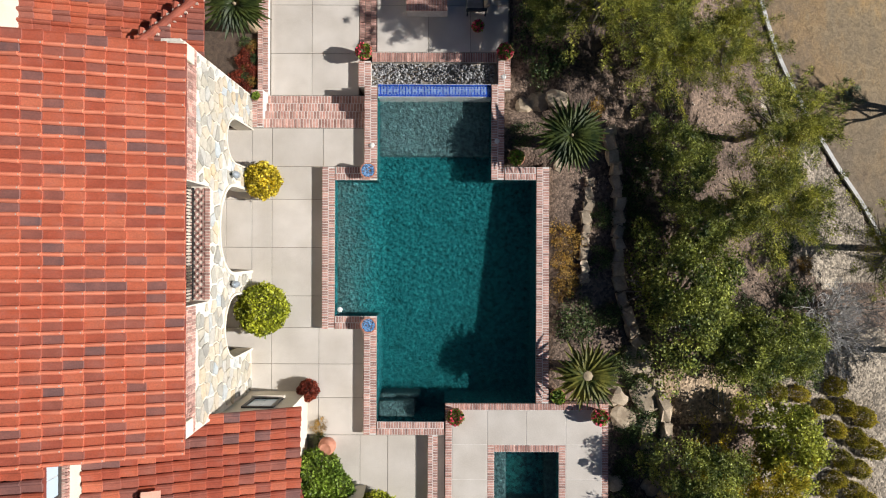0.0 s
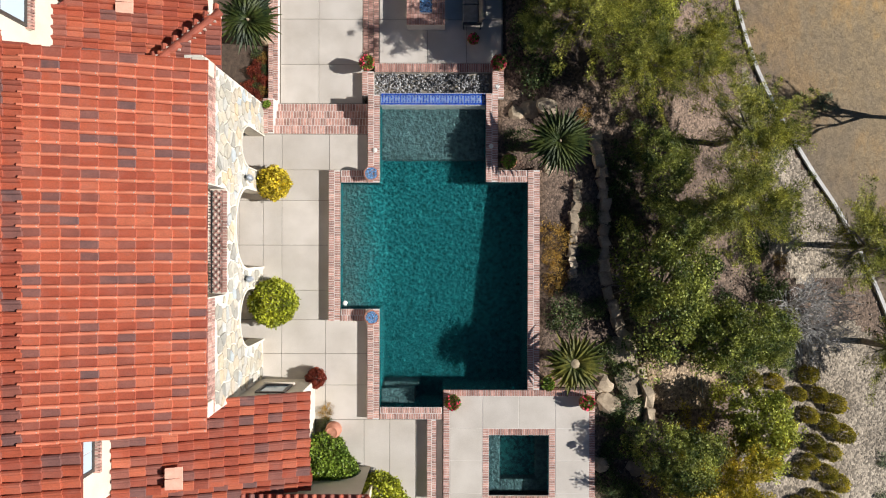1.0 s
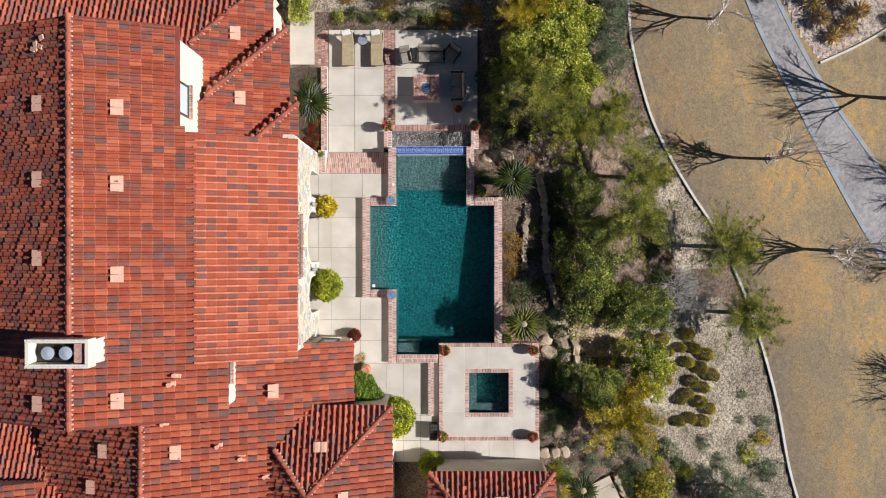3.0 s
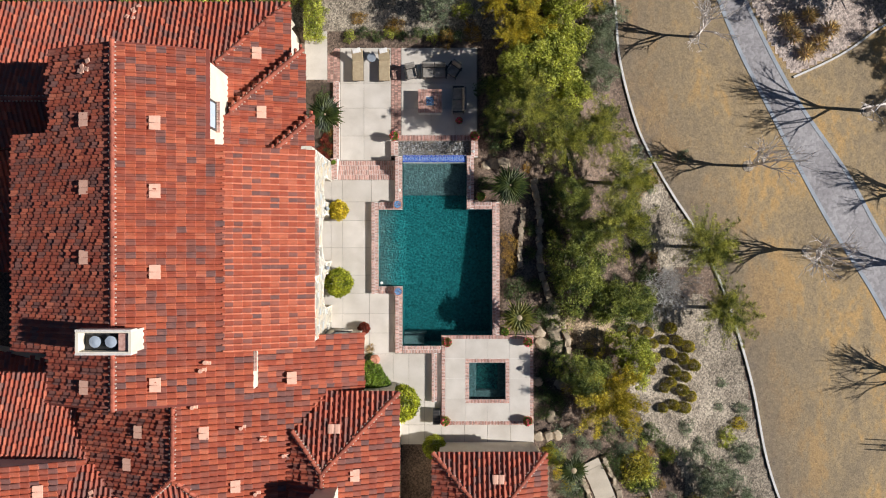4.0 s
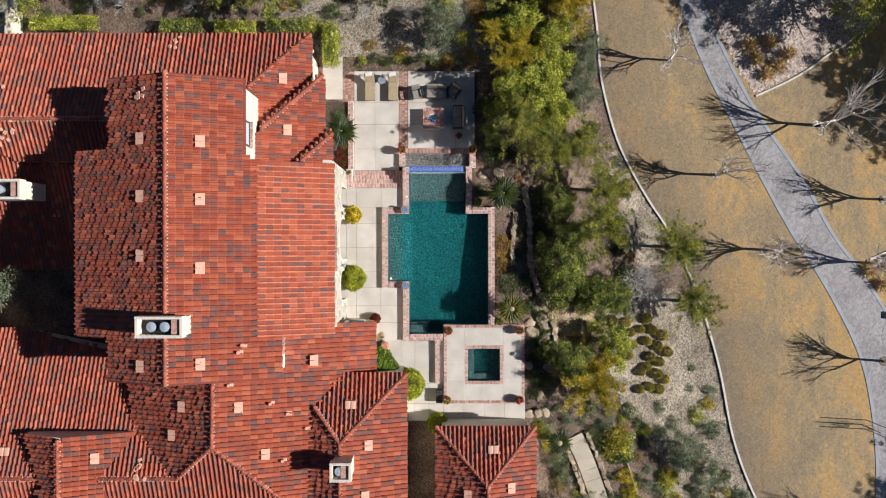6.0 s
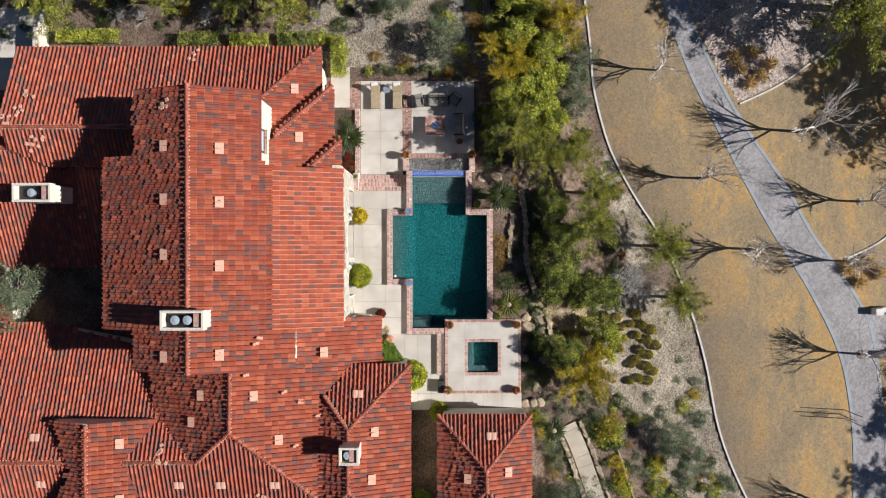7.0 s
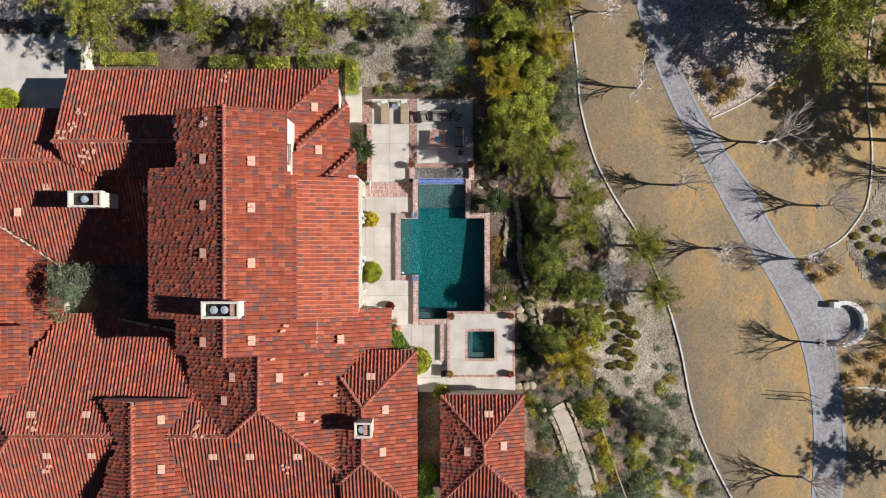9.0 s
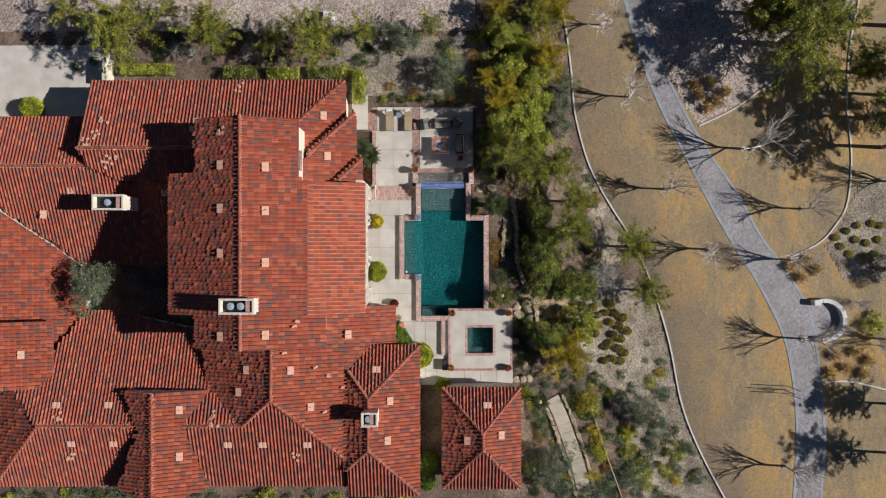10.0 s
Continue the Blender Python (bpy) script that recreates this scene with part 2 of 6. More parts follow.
tan_gravel = surface("tan_gravel", (0.30, 0.21, 0.125), (0.54, 0.40, 0.26), 0.8, 0.95, 0.9, 9, cells=14.0)
verge_gravel = surface("verge_gravel", (0.33, 0.255, 0.215), (0.58, 0.48, 0.41), 0.3, 0.95, 0.8, 6, cells=9.0)
terracotta = surface("terracotta", (0.42, 0.17, 0.10), (0.55, 0.25, 0.16), 5, 0.85)
soil = surface("soil", (0.05, 0.035, 0.025), (0.10, 0.07, 0.05), 6, 0.95, 0.6, 30)
iron = surface("iron", (0.015, 0.015, 0.015), (0.03, 0.03, 0.03), 8, 0.5, 0.05)
frame_paint = surface("frame_paint", (0.05, 0.045, 0.04), (0.08, 0.07, 0.06), 8, 0.5, 0.05)
canvas_tan = surface("canvas_tan", (0.34, 0.26, 0.16), (0.44, 0.35, 0.22), 6, 0.9, 0.1, 80)
canvas_grey = surface("canvas_grey", (0.22, 0.20, 0.17), (0.33, 0.30, 0.26), 6, 0.9, 0.1, 80)
white_cloth = surface("white_cloth", (0.62, 0.60, 0.56), (0.75, 0.73, 0.7), 6, 0.9, 0.1, 60)
metal_pale = surface("metal_pale", (0.30, 0.34, 0.38), (0.42, 0.46, 0.5), 3, 0.4, 0.05, 40, metal=0.4)
# The sky's pale blue reflection is put into the cowls' base colour.
sky_tinted_metal = surface("sky_tinted_metal", (0.42, 0.49, 0.56), (0.56, 0.63, 0.70), 3, 0.35, 0.05, 40, metal=0.3)
lamp_white = surface("lamp_white", (0.75, 0.72, 0.65), (0.82, 0.8, 0.74), 3, 0.4, 0)
bark = surface("bark", (0.16, 0.13, 0.10), (0.30, 0.26, 0.21), 5, 0.9, 0.5, 30)
bark_pale = surface("bark_pale", (0.56, 0.50, 0.45), (0.74, 0.68, 0.63), 5, 0.9, 0.4, 30)
bark_dead = surface("bark_dead", (0.36, 0.34, 0.31), (0.5, 0.48, 0.45), 5, 0.9, 0.4, 30)


def leaf(name, low, high, spread=0.7):
    low, high = [v * 1.25 for v in low], [v * 1.45 for v in high]
    m = surface(name, low, high, 1.5, 0.7, 0, 9, "island", spread, span=(0.6, 0.92))
    t = m.node_tree
    bsdf = t.nodes["Principled BSDF"]
    bsdf.inputs["Specular IOR Level"].default_value = 0.3
    bsdf.inputs["Roughness"].default_value = 0.5
    thin, both = t.nodes.new("ShaderNodeBsdfTranslucent"), t.nodes.new("ShaderNodeMixShader")
    both.inputs[0].default_value = 0.25
    t.links.new(bsdf.inputs["Base Color"].links[0].from_socket, thin.inputs["Color"])
    t.links.new(bsdf.outputs[0], both.inputs[1])
    t.links.new(thin.outputs[0], both.inputs[2])
    t.links.new(both.outputs[0], t.nodes["Material Output"].inputs["Surface"])
    return m


leaf_pine = leaf("leaf_pine", (0.075, 0.098, 0.022), (0.35, 0.335, 0.058))
leaf_pine_gold = leaf("leaf_pine_gold", (0.19, 0.165, 0.016), (0.46, 0.36, 0.035))
leaf_oak = leaf("leaf_oak", (0.05, 0.078, 0.020), (0.29, 0.305, 0.062))
leaf_bright = leaf("leaf_bright", (0.145, 0.175, 0.026), (0.43, 0.43, 0.072))
leaf_olive = leaf("leaf_olive", (0.08, 0.102, 0.058), (0.215, 0.245, 0.145))
leaf_dark = leaf("leaf_dark", (0.0326, 0.055, 0.0195), (0.1116, 0.14, 0.0427))
leaf_rust = leaf("leaf_rust", (0.16, 0.095, 0.024), (0.34, 0.21, 0.045))
leaf_yellow = leaf("leaf_yellow", (0.30, 0.235, 0.018), (0.52, 0.41, 0.034))
leaf_box = leaf("leaf_box", (0.1302, 0.16, 0.0146), (0.372, 0.38, 0.0342))
leaf_hedge = leaf("leaf_hedge", (0.075, 0.125, 0.018), (0.20, 0.27, 0.038))
leaf_sago = leaf("leaf_sago", (0.018, 0.034, 0.010), (0.075, 0.095, 0.02))
leaf_sago_gold = leaf("leaf_sago_gold", (0.045, 0.065, 0.014), (0.19, 0.175, 0.032))
leaf_straw = leaf("leaf_straw", (0.38, 0.28, 0.12), (0.62, 0.46, 0.21))
leaf_tuft = leaf("leaf_tuft", (0.15, 0.14, 0.02), (0.40, 0.33, 0.045))
leaf_red = leaf("leaf_red", (0.12, 0.02, 0.012), (0.22, 0.045, 0.02))
petal = leaf("petal", (0.45, 0.03, 0.06), (0.6, 0.10, 0.14))

water = bpy.data.materials.new("water")
water.use_nodes = True
wt = water.node_tree
wb = wt.nodes["Principled BSDF"]
wb.inputs["Base Color"].default_value = (0.80, 0.97, 0.97, 1)
wb.inputs["Roughness"].default_value = 0.02
wb.inputs["IOR"].default_value = 1.33
wb.inputs["Specular IOR Level"].default_value = 0.12
wb.inputs["Transmission Weight"].default_value = 1.0
place = wt.nodes.new("ShaderNodeNewGeometry")
wave = wt.nodes.new("ShaderNodeTexNoise")
wave.inputs["Scale"].default_value, wave.inputs["Detail"].default_value = 11.0, 3
wave.inputs["Distortion"].default_value = 0.8
wbump = wt.nodes.new("ShaderNodeBump")
wbump.inputs["Strength"].default_value, wbump.inputs["Distance"].default_value = 1.0, 0.015
wt.links.new(place.outputs["Position"], wave.inputs["Vector"])
wt.links.new(wave.outputs[0], wbump.inputs["Height"])
wt.links.new(wbump.outputs[0], wb.inputs["Normal"])

# Opaque: the panes' bright bluish look is put into the base colour.
glass = bpy.data.materials.new("glass")
glass.use_nodes = True
gb = glass.node_tree.nodes["Principled BSDF"]
gb.inputs["Base Color"].default_value, gb.inputs["Roughness"].default_value = (0.50, 0.61, 0.69, 1), 0.12


# ---- building helpers ----
def put(name, bm, material, parent=None, label=""):
    """Links a bmesh as one mesh object; material may be a list."""
    me = bpy.data.meshes.new(name)
    bmesh.ops.recalc_face_normals(bm, faces=bm.faces)
    bm.to_mesh(me)
    bm.free()
    for m in material if isinstance(material, (list, tuple)) else [material]:
        me.materials.append(m)
    ob = new(name, me)
    ob.parent = parent
    if label:
        ob["label"] = label
    return ob


part = put


def mesh_of(name, verts, faces, material):
    me = bpy.data.meshes.new(name)
    me.from_pydata([tuple(v) for v in verts], [], [tuple(f) for f in faces])
    me.materials.append(material)
    me.update()
    return me


def thing(name, x=0, y=0, z=0, label="", category="", group="", kind=""):
    ob = new(name)
    ob.location = (x, y, z)
    ob.empty_display_size = 0.2
    return tagged(ob, label, category, group, kind)


def box(bm, x0, x1, y0, y1, z0, z1, bevel=0.0):
    m = Matrix.Translation(((x0 + x1) / 2, (y0 + y1) / 2, (z0 + z1) / 2)) @ Matrix.Diagonal((x1 - x0, y1 - y0, z1 - z0, 1))
    made = bmesh.ops.create_cube(bm, size=1, matrix=m)
    if bevel:
        edges = {e for v in made["verts"] for e in v.link_edges}
        bmesh.ops.bevel(bm, geom=list(edges), offset=bevel, segments=2, affect="EDGES", profile=0.5)
    return made["verts"]


def prism(bm, outline, bottom, top):
    """A solid over an outline; bottom and top are heights or functions of x and y."""
    low = [bm.verts.new((x, y, bottom(x, y) if callable(bottom) else bottom)) for x, y in outline]
    high = [bm.verts.new((x, y, top(x, y) if callable(top) else top)) for x, y in outline]
    bm.faces.new(low[::-1])
    bm.faces.new(high)
    k = len(outline)
    for i in range(k):
        bm.faces.new((low[i], low[(i + 1) % k], high[(i + 1) % k], high[i]))


def tube(bm, a, b, r0, r1, sides=7):
    a, b = Vector(a), Vector(b)
    q = (b - a).to_track_quat("Z", "Y").to_matrix()
    rings = []
    for p, r in ((a, r0), (b, r1)):
        rings.append([bm.verts.new(p + q @ Vector((r * math.cos(2 * math.pi * k / sides), r * math.sin(2 * math.pi * k / sides), 0))) for k in range(sides)])
    for k in range(sides):
        bm.faces.new((rings[0][k], rings[0][(k + 1) % sides], rings[1][(k + 1) % sides], rings[1][k]))
    bm.faces.new(rings[0][::-1])
    bm.faces.new(rings[1])


def lathe(bm, profile, sides=20, centre=(0, 0)):
    """profile: radius, height from bottom to top."""
    rings = [[bm.verts.new((centre[0] + r * math.cos(2 * math.pi * k / sides), centre[1] + r * math.sin(2 * math.pi * k / sides), z)) for k in range(sides)] for r, z in profile]
    for lo, hi in zip(rings, rings[1:]):
        for k in range(sides):
            bm.faces.new((lo[k], lo[(k + 1) % sides], hi[(k + 1) % sides], hi[k]))
    bm.faces.new(rings[0][::-1])
    bm.faces.new(rings[-1])


def inside(x, y, outline):
    hit, k = False, len(outline)
    for i in range(k):
        (x0, y0), (x1, y1) = outline[i], outline[(i + 1) % k]
        if (y0 > y) != (y1 > y) and x < (x1 - x0) * (y - y0) / (y1 - y0) + x0:
            hit = not hit
    return hit


def shrunk(outline, d):
    cx, cy = sum(p[0] for p in outline) / len(outline), sum(p[1] for p in outline) / len(outline)
    out = []
    for x, y in outline:
        r = math.hypot(x - cx, y - cy)
        out.append((cx + (x - cx) * (1 - d / r), cy + (y - cy) * (1 - d / r)))
    return out


def smooth(points, steps=6):
    """A rounded line through points."""
    out = []
    for i in range(len(points) - 1):
        p0, p1, p2, p3 = (np.array(points[max(0, min(len(points) - 1, j))]) for j in (i - 1, i, i + 1, i + 2))
        for k in range(steps):
            u = k / steps
            out.append(tuple(0.5 * (2 * p1 + (p2 - p0) * u + (2 * p0 - 5 * p1 + 4 * p2 - p3) * u * u + (3 * p1 - p0 - 3 * p2 + p3) * u ** 3)))
    return out + [tuple(points[-1])]


def ribbon(bm, line, width, bottom, top):
    """A kerb along a line in plan."""
    line = [Vector(p) for p in line]
    sides = []
    for i, p in enumerate(line):
        d = (line[min(i + 1, len(line) - 1)] - line[max(i - 1, 0)]).normalized()
        n = Vector((-d.y, d.x)) * width / 2
        sides.append([bm.verts.new((q.x, q.y, z)) for q, z in ((p + n, bottom), (p + n, top), (p - n, top), (p - n, bottom))])
    for a, b in zip(sides, sides[1:]):
        for k in range(4):
            bm.faces.new((a[k], a[(k + 1) % 4], b[(k + 1) % 4], b[k]))
    bm.faces.new(sides[0])
    bm.faces.new(sides[-1][::-1])


# ---- ground ----
LAWN = -3.1
KERB = smooth([(9.4, 30), (10.1, 24.9), (10.9, 20.7), (11.5, 16.0), (11.8, 12.4), (12.85, 8.3), (14.05, 5.65), (15.35, 3.4), (16.65, 1.4), (18.05, -1.4), (19.25, -4.6), (20.5, -9.0), (21.5, -14.1), (23.0, -18.2), (25.5, -23), (27.4, -26), (31, -32)])


def kerb_x(y):
    return float(np.interp(-y, [-p[1] for p in KERB], [p[0] for p in KERB]))


def ground_z(x, y):
    """Height of the natural ground."""
    k = kerb_x(y)
    if x >= k:
        return LAWN - 0.05
    if -8.5 <= x <= 3.0 and -11.4 <= y <= 12.4 and not (x > 1.5 and 2.6 < y < 6.2) and not (x < -6.6 and y > 4.9):
        if not (x > 2.0 and y > 6.0):
            return -3.2
    if 1.5 <= x <= 4.1 and -9.6 <= y <= -6.4:
        return -3.2
    if x < 3.6:
        return -0.45 if y < 5 else -0.95
    if x < 7.0:
        return -0.40 - 0.5 * max(0, (x - 5.0) / 2.0) - (0.3 if y > 6 else 0)
    u = min(1.0, (x - 7.0) / max(1.0, k - 7.0))
    return -0.9 + (LAWN + 0.85) * u * u * (3 - 2 * u) + 0.12 * noise.noise((x * 0.6, y * 0.6, 0)) * (1 - u)


near_x = [i * 0.5 for i in range(-90, 101)]
near_y = [i * 0.5 for i in range(-60, 61)]
far = [8, 20, 45, 100, 250, 600, 1500]
gx = [near_x[0] - f for f in far[::-1]] + near_x + [near_x[-1] + f for f in far]
gy = [near_y[0] - f for f in far[::-1]] + near_y + [near_y[-1] + f for f in far]
gv = [(x, y, ground_z(x, y)) for y in gy for x in gx]
w = len(gx)
gf = [(j * w + i, j * w + i + 1, (j + 1) * w + i + 1, (j + 1) * w + i) for j in range(len(gy) - 1) for i in range(w - 1)]
ground = new("ground", mesh_of("ground", gv, gf, mulch))
tagged(ground, "mulched brown garden soil sloping down to the lawn", "ground", kind="structure")
for p in ground.data.polygons:
    p.use_smooth = True


def sheet(name, left, right, z, material, label, category, lanes=1):
    """A flat strip of ground between two lines."""
    bm = bmesh.new()
    rows = []
    for a, b in zip(left, right):
        rows.append([bm.verts.new((a[0] + (b[0] - a[0]) * k / lanes, a[1] + (b[1] - a[1]) * k / lanes, z)) for k in range(lanes + 1)])
    for r, s in zip(rows, rows[1:]):
        for k in range(lanes):
            bm.faces.new((r[k], r[k + 1], s[k + 1], s[k]))
    return tagged(put(name, bm, material), label, category, kind="structure")


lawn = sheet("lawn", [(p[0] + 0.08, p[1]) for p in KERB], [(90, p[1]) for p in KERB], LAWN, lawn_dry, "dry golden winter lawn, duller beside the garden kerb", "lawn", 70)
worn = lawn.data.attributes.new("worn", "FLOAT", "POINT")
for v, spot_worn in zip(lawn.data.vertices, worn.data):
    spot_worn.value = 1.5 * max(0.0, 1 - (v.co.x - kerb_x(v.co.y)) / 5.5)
PATH_W = smooth([(14.5, 30), (15.8, 24.8), (16.3, 22.8), (17.6, 18.1), (19.4, 13.4), (21.2, 9.8), (23.6, 5.1), (25.9, 0.95), (28.5, -3.2), (30.8, -7.9), (31.8, -12.5), (32.1, -17.7), (31.8, -23), (31.5, -30)])
PATH_E = smooth([(16.6, 30), (17.6, 24.8), (18.3, 22.8), (19.2, 18.6), (21.5, 13.4), (23.8, 9.3), (26.7, 5.1), (29.0, 0.95), (31.3, -2.2), (33.5, -6.3), (34.4, -12.5), (34.8, -17.7), (34.4, -23), (34.1, -30)])
sheet("path", PATH_W, PATH_E, LAWN + 0.012, path_paving, "grey paved walking path crossing the dry lawn", "path", 2)


def kerb(line, width, top, material, label):
    bm = bmesh.new()
    ribbon(bm, line, width, LAWN - 0.15, top)
    return tagged(put("kerb", bm, material), label, "kerb", kind="structure")


kerb(KERB, 0.14, LAWN + 0.06, kerb_stone, "pale concrete garden kerb along the lawn")
kerb([(p[0] + 0.08, p[1]) for p in PATH_W], 0.24, LAWN + 0.03, path_edge, "bluish concrete edging strip of the path")
kerb([(p[0] - 0.08, p[1]) for p in PATH_E], 0.24, LAWN + 0.03, path_edge, "bluish concrete edging strip of the path")
for line in ([(23.2, 11.2), (25.4, 12.2), (27, 13.1), (28.5, 14.2), (30.1, 15.2), (33, 17.6)],
             [(38, 24), (37.9, 22.7), (37.1, 18.6), (36.8, 13.4), (37.2, 8.2), (36.8, 4.05), (35.7, 2.0), (34.2, 0.4), (31.6, -0.9)],
             [(34.7, -12.4), (36.7, -12.3), (38.8, -12.7), (40.9, -13.3), (45, -15)]):
    kerb(smooth(line), 0.13, LAWN + 0.08, kerb_stone, "pale concrete kerb between lawn and planting")

# gravel beds lie on the ground
def bed(outline, lift, material, name, label, flat=None):
    """A thin bed that follows the ground."""
    xs, ys = [p[0] for p in outline], [p[1] for p in outline]
    step, index, verts, faces = 0.25, {}, [], []
    i0, i1, j0, j1 = int(min(xs) / step) - 1, int(max(xs) / step) + 1, int(min(ys) / step) - 1, int(max(ys) / step) + 1
    def vert(i, j):
        if (i, j) not in index:
            index[i, j] = len(verts)
            x, y = i * step, j * step
            verts.append((x, y, (ground_z(x, y) if flat is None else flat) + lift))
        return index[i, j]
    for i in range(i0, i1):
        for j in range(j0, j1):
            if inside((i + 0.5) * step, (j + 0.5) * step, outline):
                faces.append((vert(i, j), vert(i + 1, j), vert(i + 1, j + 1), vert(i, j + 1)))
    ob = new(name, mesh_of(name, verts, faces, material))
    return tagged(ob, label, "gravel bed", kind="structure")


bed([(11.3, -4.4), (17, -3.0), (19.0, -4.3), (20.2, -9), (21.2, -14), (22.6, -18), (25, -23), (27, -26), (19, -26), (16.5, -19), (15.5, -14), (13, -11.5), (11.6, -8)], 0.02, gravel, "gravel_bed", "pale gravel bed planted with clipped shrubs")
bed([(12.6, 7.6), (13.8, 5.6), (15.1, 3.4), (16.4, 1.4), (17.8, -1.3), (14.5, -1.4), (12.6, 0.6), (12.0, 4)], 0.02, gravel, "gravel_bed", "pale gravel strip beside the lawn kerb")
bed([(7.7, -3.9), (9.4, -4.0), (11.3, -4.4), (12.2, -5.6), (10.2, -6.2), (8.0, -6.1)], 0.03, tan_gravel, "gravel_bed", "tan gravel under netting between the garden trees")
bed([(34.8, 0.2), (36.5, 2.4), (38, 6), (48, 8), (48, -3.5), (36.5, -3.0)], 0.06, gravel, "gravel_bed", "grey gravel bed planted with small shrubs", LAWN - 0.03)
bed([(-12, 13.9), (4.5, 12.9), (3.5, 18.5), (-13, 19)], 0.02, gravel, "gravel_bed", "pale gravel bed behind the terrace")
bed([(-46, 19.3), (2.4, 19.3), (2.4, 30), (-46, 30)], 0.02, verge_gravel, "gravel_bed", "bare pinkish gravel verge behind the garden")

bed([(16.7, 30), (18.4, 22.8), (19.4, 18.6), (21.7, 13.4), (23.2, 11.4), (25.4, 12.4), (27, 13.3), (28.5, 14.4), (30.1, 15.4), (33, 17.8), (36.8, 19.5), (37.8, 24), (38, 30)], 0.045, verge_gravel, "gravel_bed", "greyish mulch under the big pines beside the path", LAWN - 0.03)

# ---- pool, terraces and steps ----
COPE, PATIO, TERRACE = 0.0, -0.27, -1.0
brick_rows, brick_things = [], []


def brick_run(x0, x1, y0, y1, top, along, rows=2, near=None, pitch=0.088):
    """Bricks laid across a strip, in rows; near: the thing that owns them singly."""
    length, width = (x1 - x0, y1 - y0) if along == "x" else (y1 - y0, x1 - x0)
    n = max(1, round(length / pitch))
    step, deep = length / n, width / rows
    for r in range(rows):
        shift = 0.5 * step * (r % 2)
        for k in range(n):
            a = (k + 0.5) * step + shift
            if a > length - step * 0.4:
                continue
            cx, cy = (x0 + a, y0 + (r + 0.5) * deep) if along == "x" else (x0 + (r + 0.5) * deep, y0 + a)
            sx, sy = (step - 0.019, deep - 0.022) if along == "x" else (deep - 0.022, step - 0.019)
            (brick_things if near else brick_rows).append((cx, cy, top + random.uniform(-0.004, 0.004), sx, sy, near))


pool = thing("swimming_pool", -0.3, -0.3, -2.2, "dark teal swimming pool with brick coping and blue tile spillway", "pool", kind="structure")
pool.location = (0, 0, 0)
POOL = [(-2.27, 5.6), (1.63, 5.6), (1.63, 2.38), (3.18, 2.38), (3.18, -5.28), (0.06, -5.28), (0.06, -5.93), (-2.27, -5.93), (-2.27, -2.31), (-3.72, -2.31), (-3.72, 2.36), (-2.27, 2.36)]
bm = bmesh.new()
top = [bm.verts.new((x, y, -0.06)) for x, y in POOL]
low = [bm.verts.new((x, y, -1.08 + 0.074 * y)) for x, y in POOL]  # the floor falls to the south
for i in range(len(POOL)):
    bm.faces.new((top[i], top[(i + 1) % len(POOL)], low[(i + 1) % len(POOL)], low[i]))
bm.faces.new(low)
part("basin", bm, ripple_lit_plaster, pool, "dark teal plaster basin with painted ripple light")
for x0, x1, y0, y1, z in ((-2.27, 1.63, 3.3, 5.25, -0.62), (-2.25, -1.0, -5.9, -5.35, -0.45), (-2.25, -0.85, -5.35, -5.2, -0.8)):
    bm = bmesh.new()
    box(bm, x0 + 0.003, x1 - 0.003, y0 + 0.003, y1 - 0.003, -1.62, z, 0.03)
    part("bench_step", bm, shelf_plaster, pool, "grey-green submerged shelf")
bm = bmesh.new()
prism(bm, [(-3.717, -2.307), (-2.1, -2.307), (-2.1, 2.357), (-3.717, 2.357)], -1.7, lambda x, y: -0.5 + (x + 3.72) / 1.62 * (-0.56 + 0.074 * y))
part("sloping_shelf", bm, depth_tint, pool, "grey-green sloping entry shelf under water")
bm = bmesh.new()
bm.faces.new([bm.verts.new((x, y, -0.13)) for x, y in [(-2.27, 5.3), (1.63, 5.3)] + POOL[2:]])
pool_water = part("water_surface", bm, water, pool, "rippled clear water")
pool_water.visible_shadow = False
# low walls under the coping
COPING = [(-4.17, -3.72, -2.76, 2.81, "y"), (-3.72, -2.73, 2.36, 2.81, "x"), (-3.72, -2.73, -2.76, -2.31, "x"), (-2.73, -2.27, 2.36, 5.6, "y"),
          (1.63, 2.09, 2.385, 5.65, "y"), (2.09, 3.18, 2.38, 2.82, "x"), (3.18, 3.64, -5.28, 2.82, "y"),
          (-2.73, -2.27, -6.38, -2.31, "y"), (-2.27, 0.06, -6.38, -5.93, "x"), (-0.52, -0.16, -9.35, -6.38, "y"),
          (-3.04, -2.58, 5.75, 6.66, "y"), (1.92, 2.38, 5.65, 6.85, "y")]
PILLAR = -0.74
PILLARS = ((-3.04, 5.75), (1.92, 5.65))
for x0, x1, y0, y1, way in COPING:
    bm = bmesh.new()
    box(bm, x0 + 0.02, x1 - 0.02, y0 + 0.001, y1 - 0.001, -1.95, (-0.007 if (x0, y0) not in PILLARS else PILLAR - 0.007))
    part("coping_wall", bm, grout, pool, "mortared wall under the coping")
    west = x1 < -2.0 and -3 < (y0 + y1) / 2 < 3
    brick_run(x0, x1, y0, y1, COPE if (x0, y0) not in PILLARS else PILLAR, way, 2, pool if west else None)
# spillway of blue tiles and basin of pebbles
bm = bmesh.new()
box(bm, -2.268, 1.628, 5.24, 5.68, -1.9, -0.12)
part("spillway_wall", bm, grout, pool)
bm, pale = bmesh.new(), bmesh.new()
n = 72
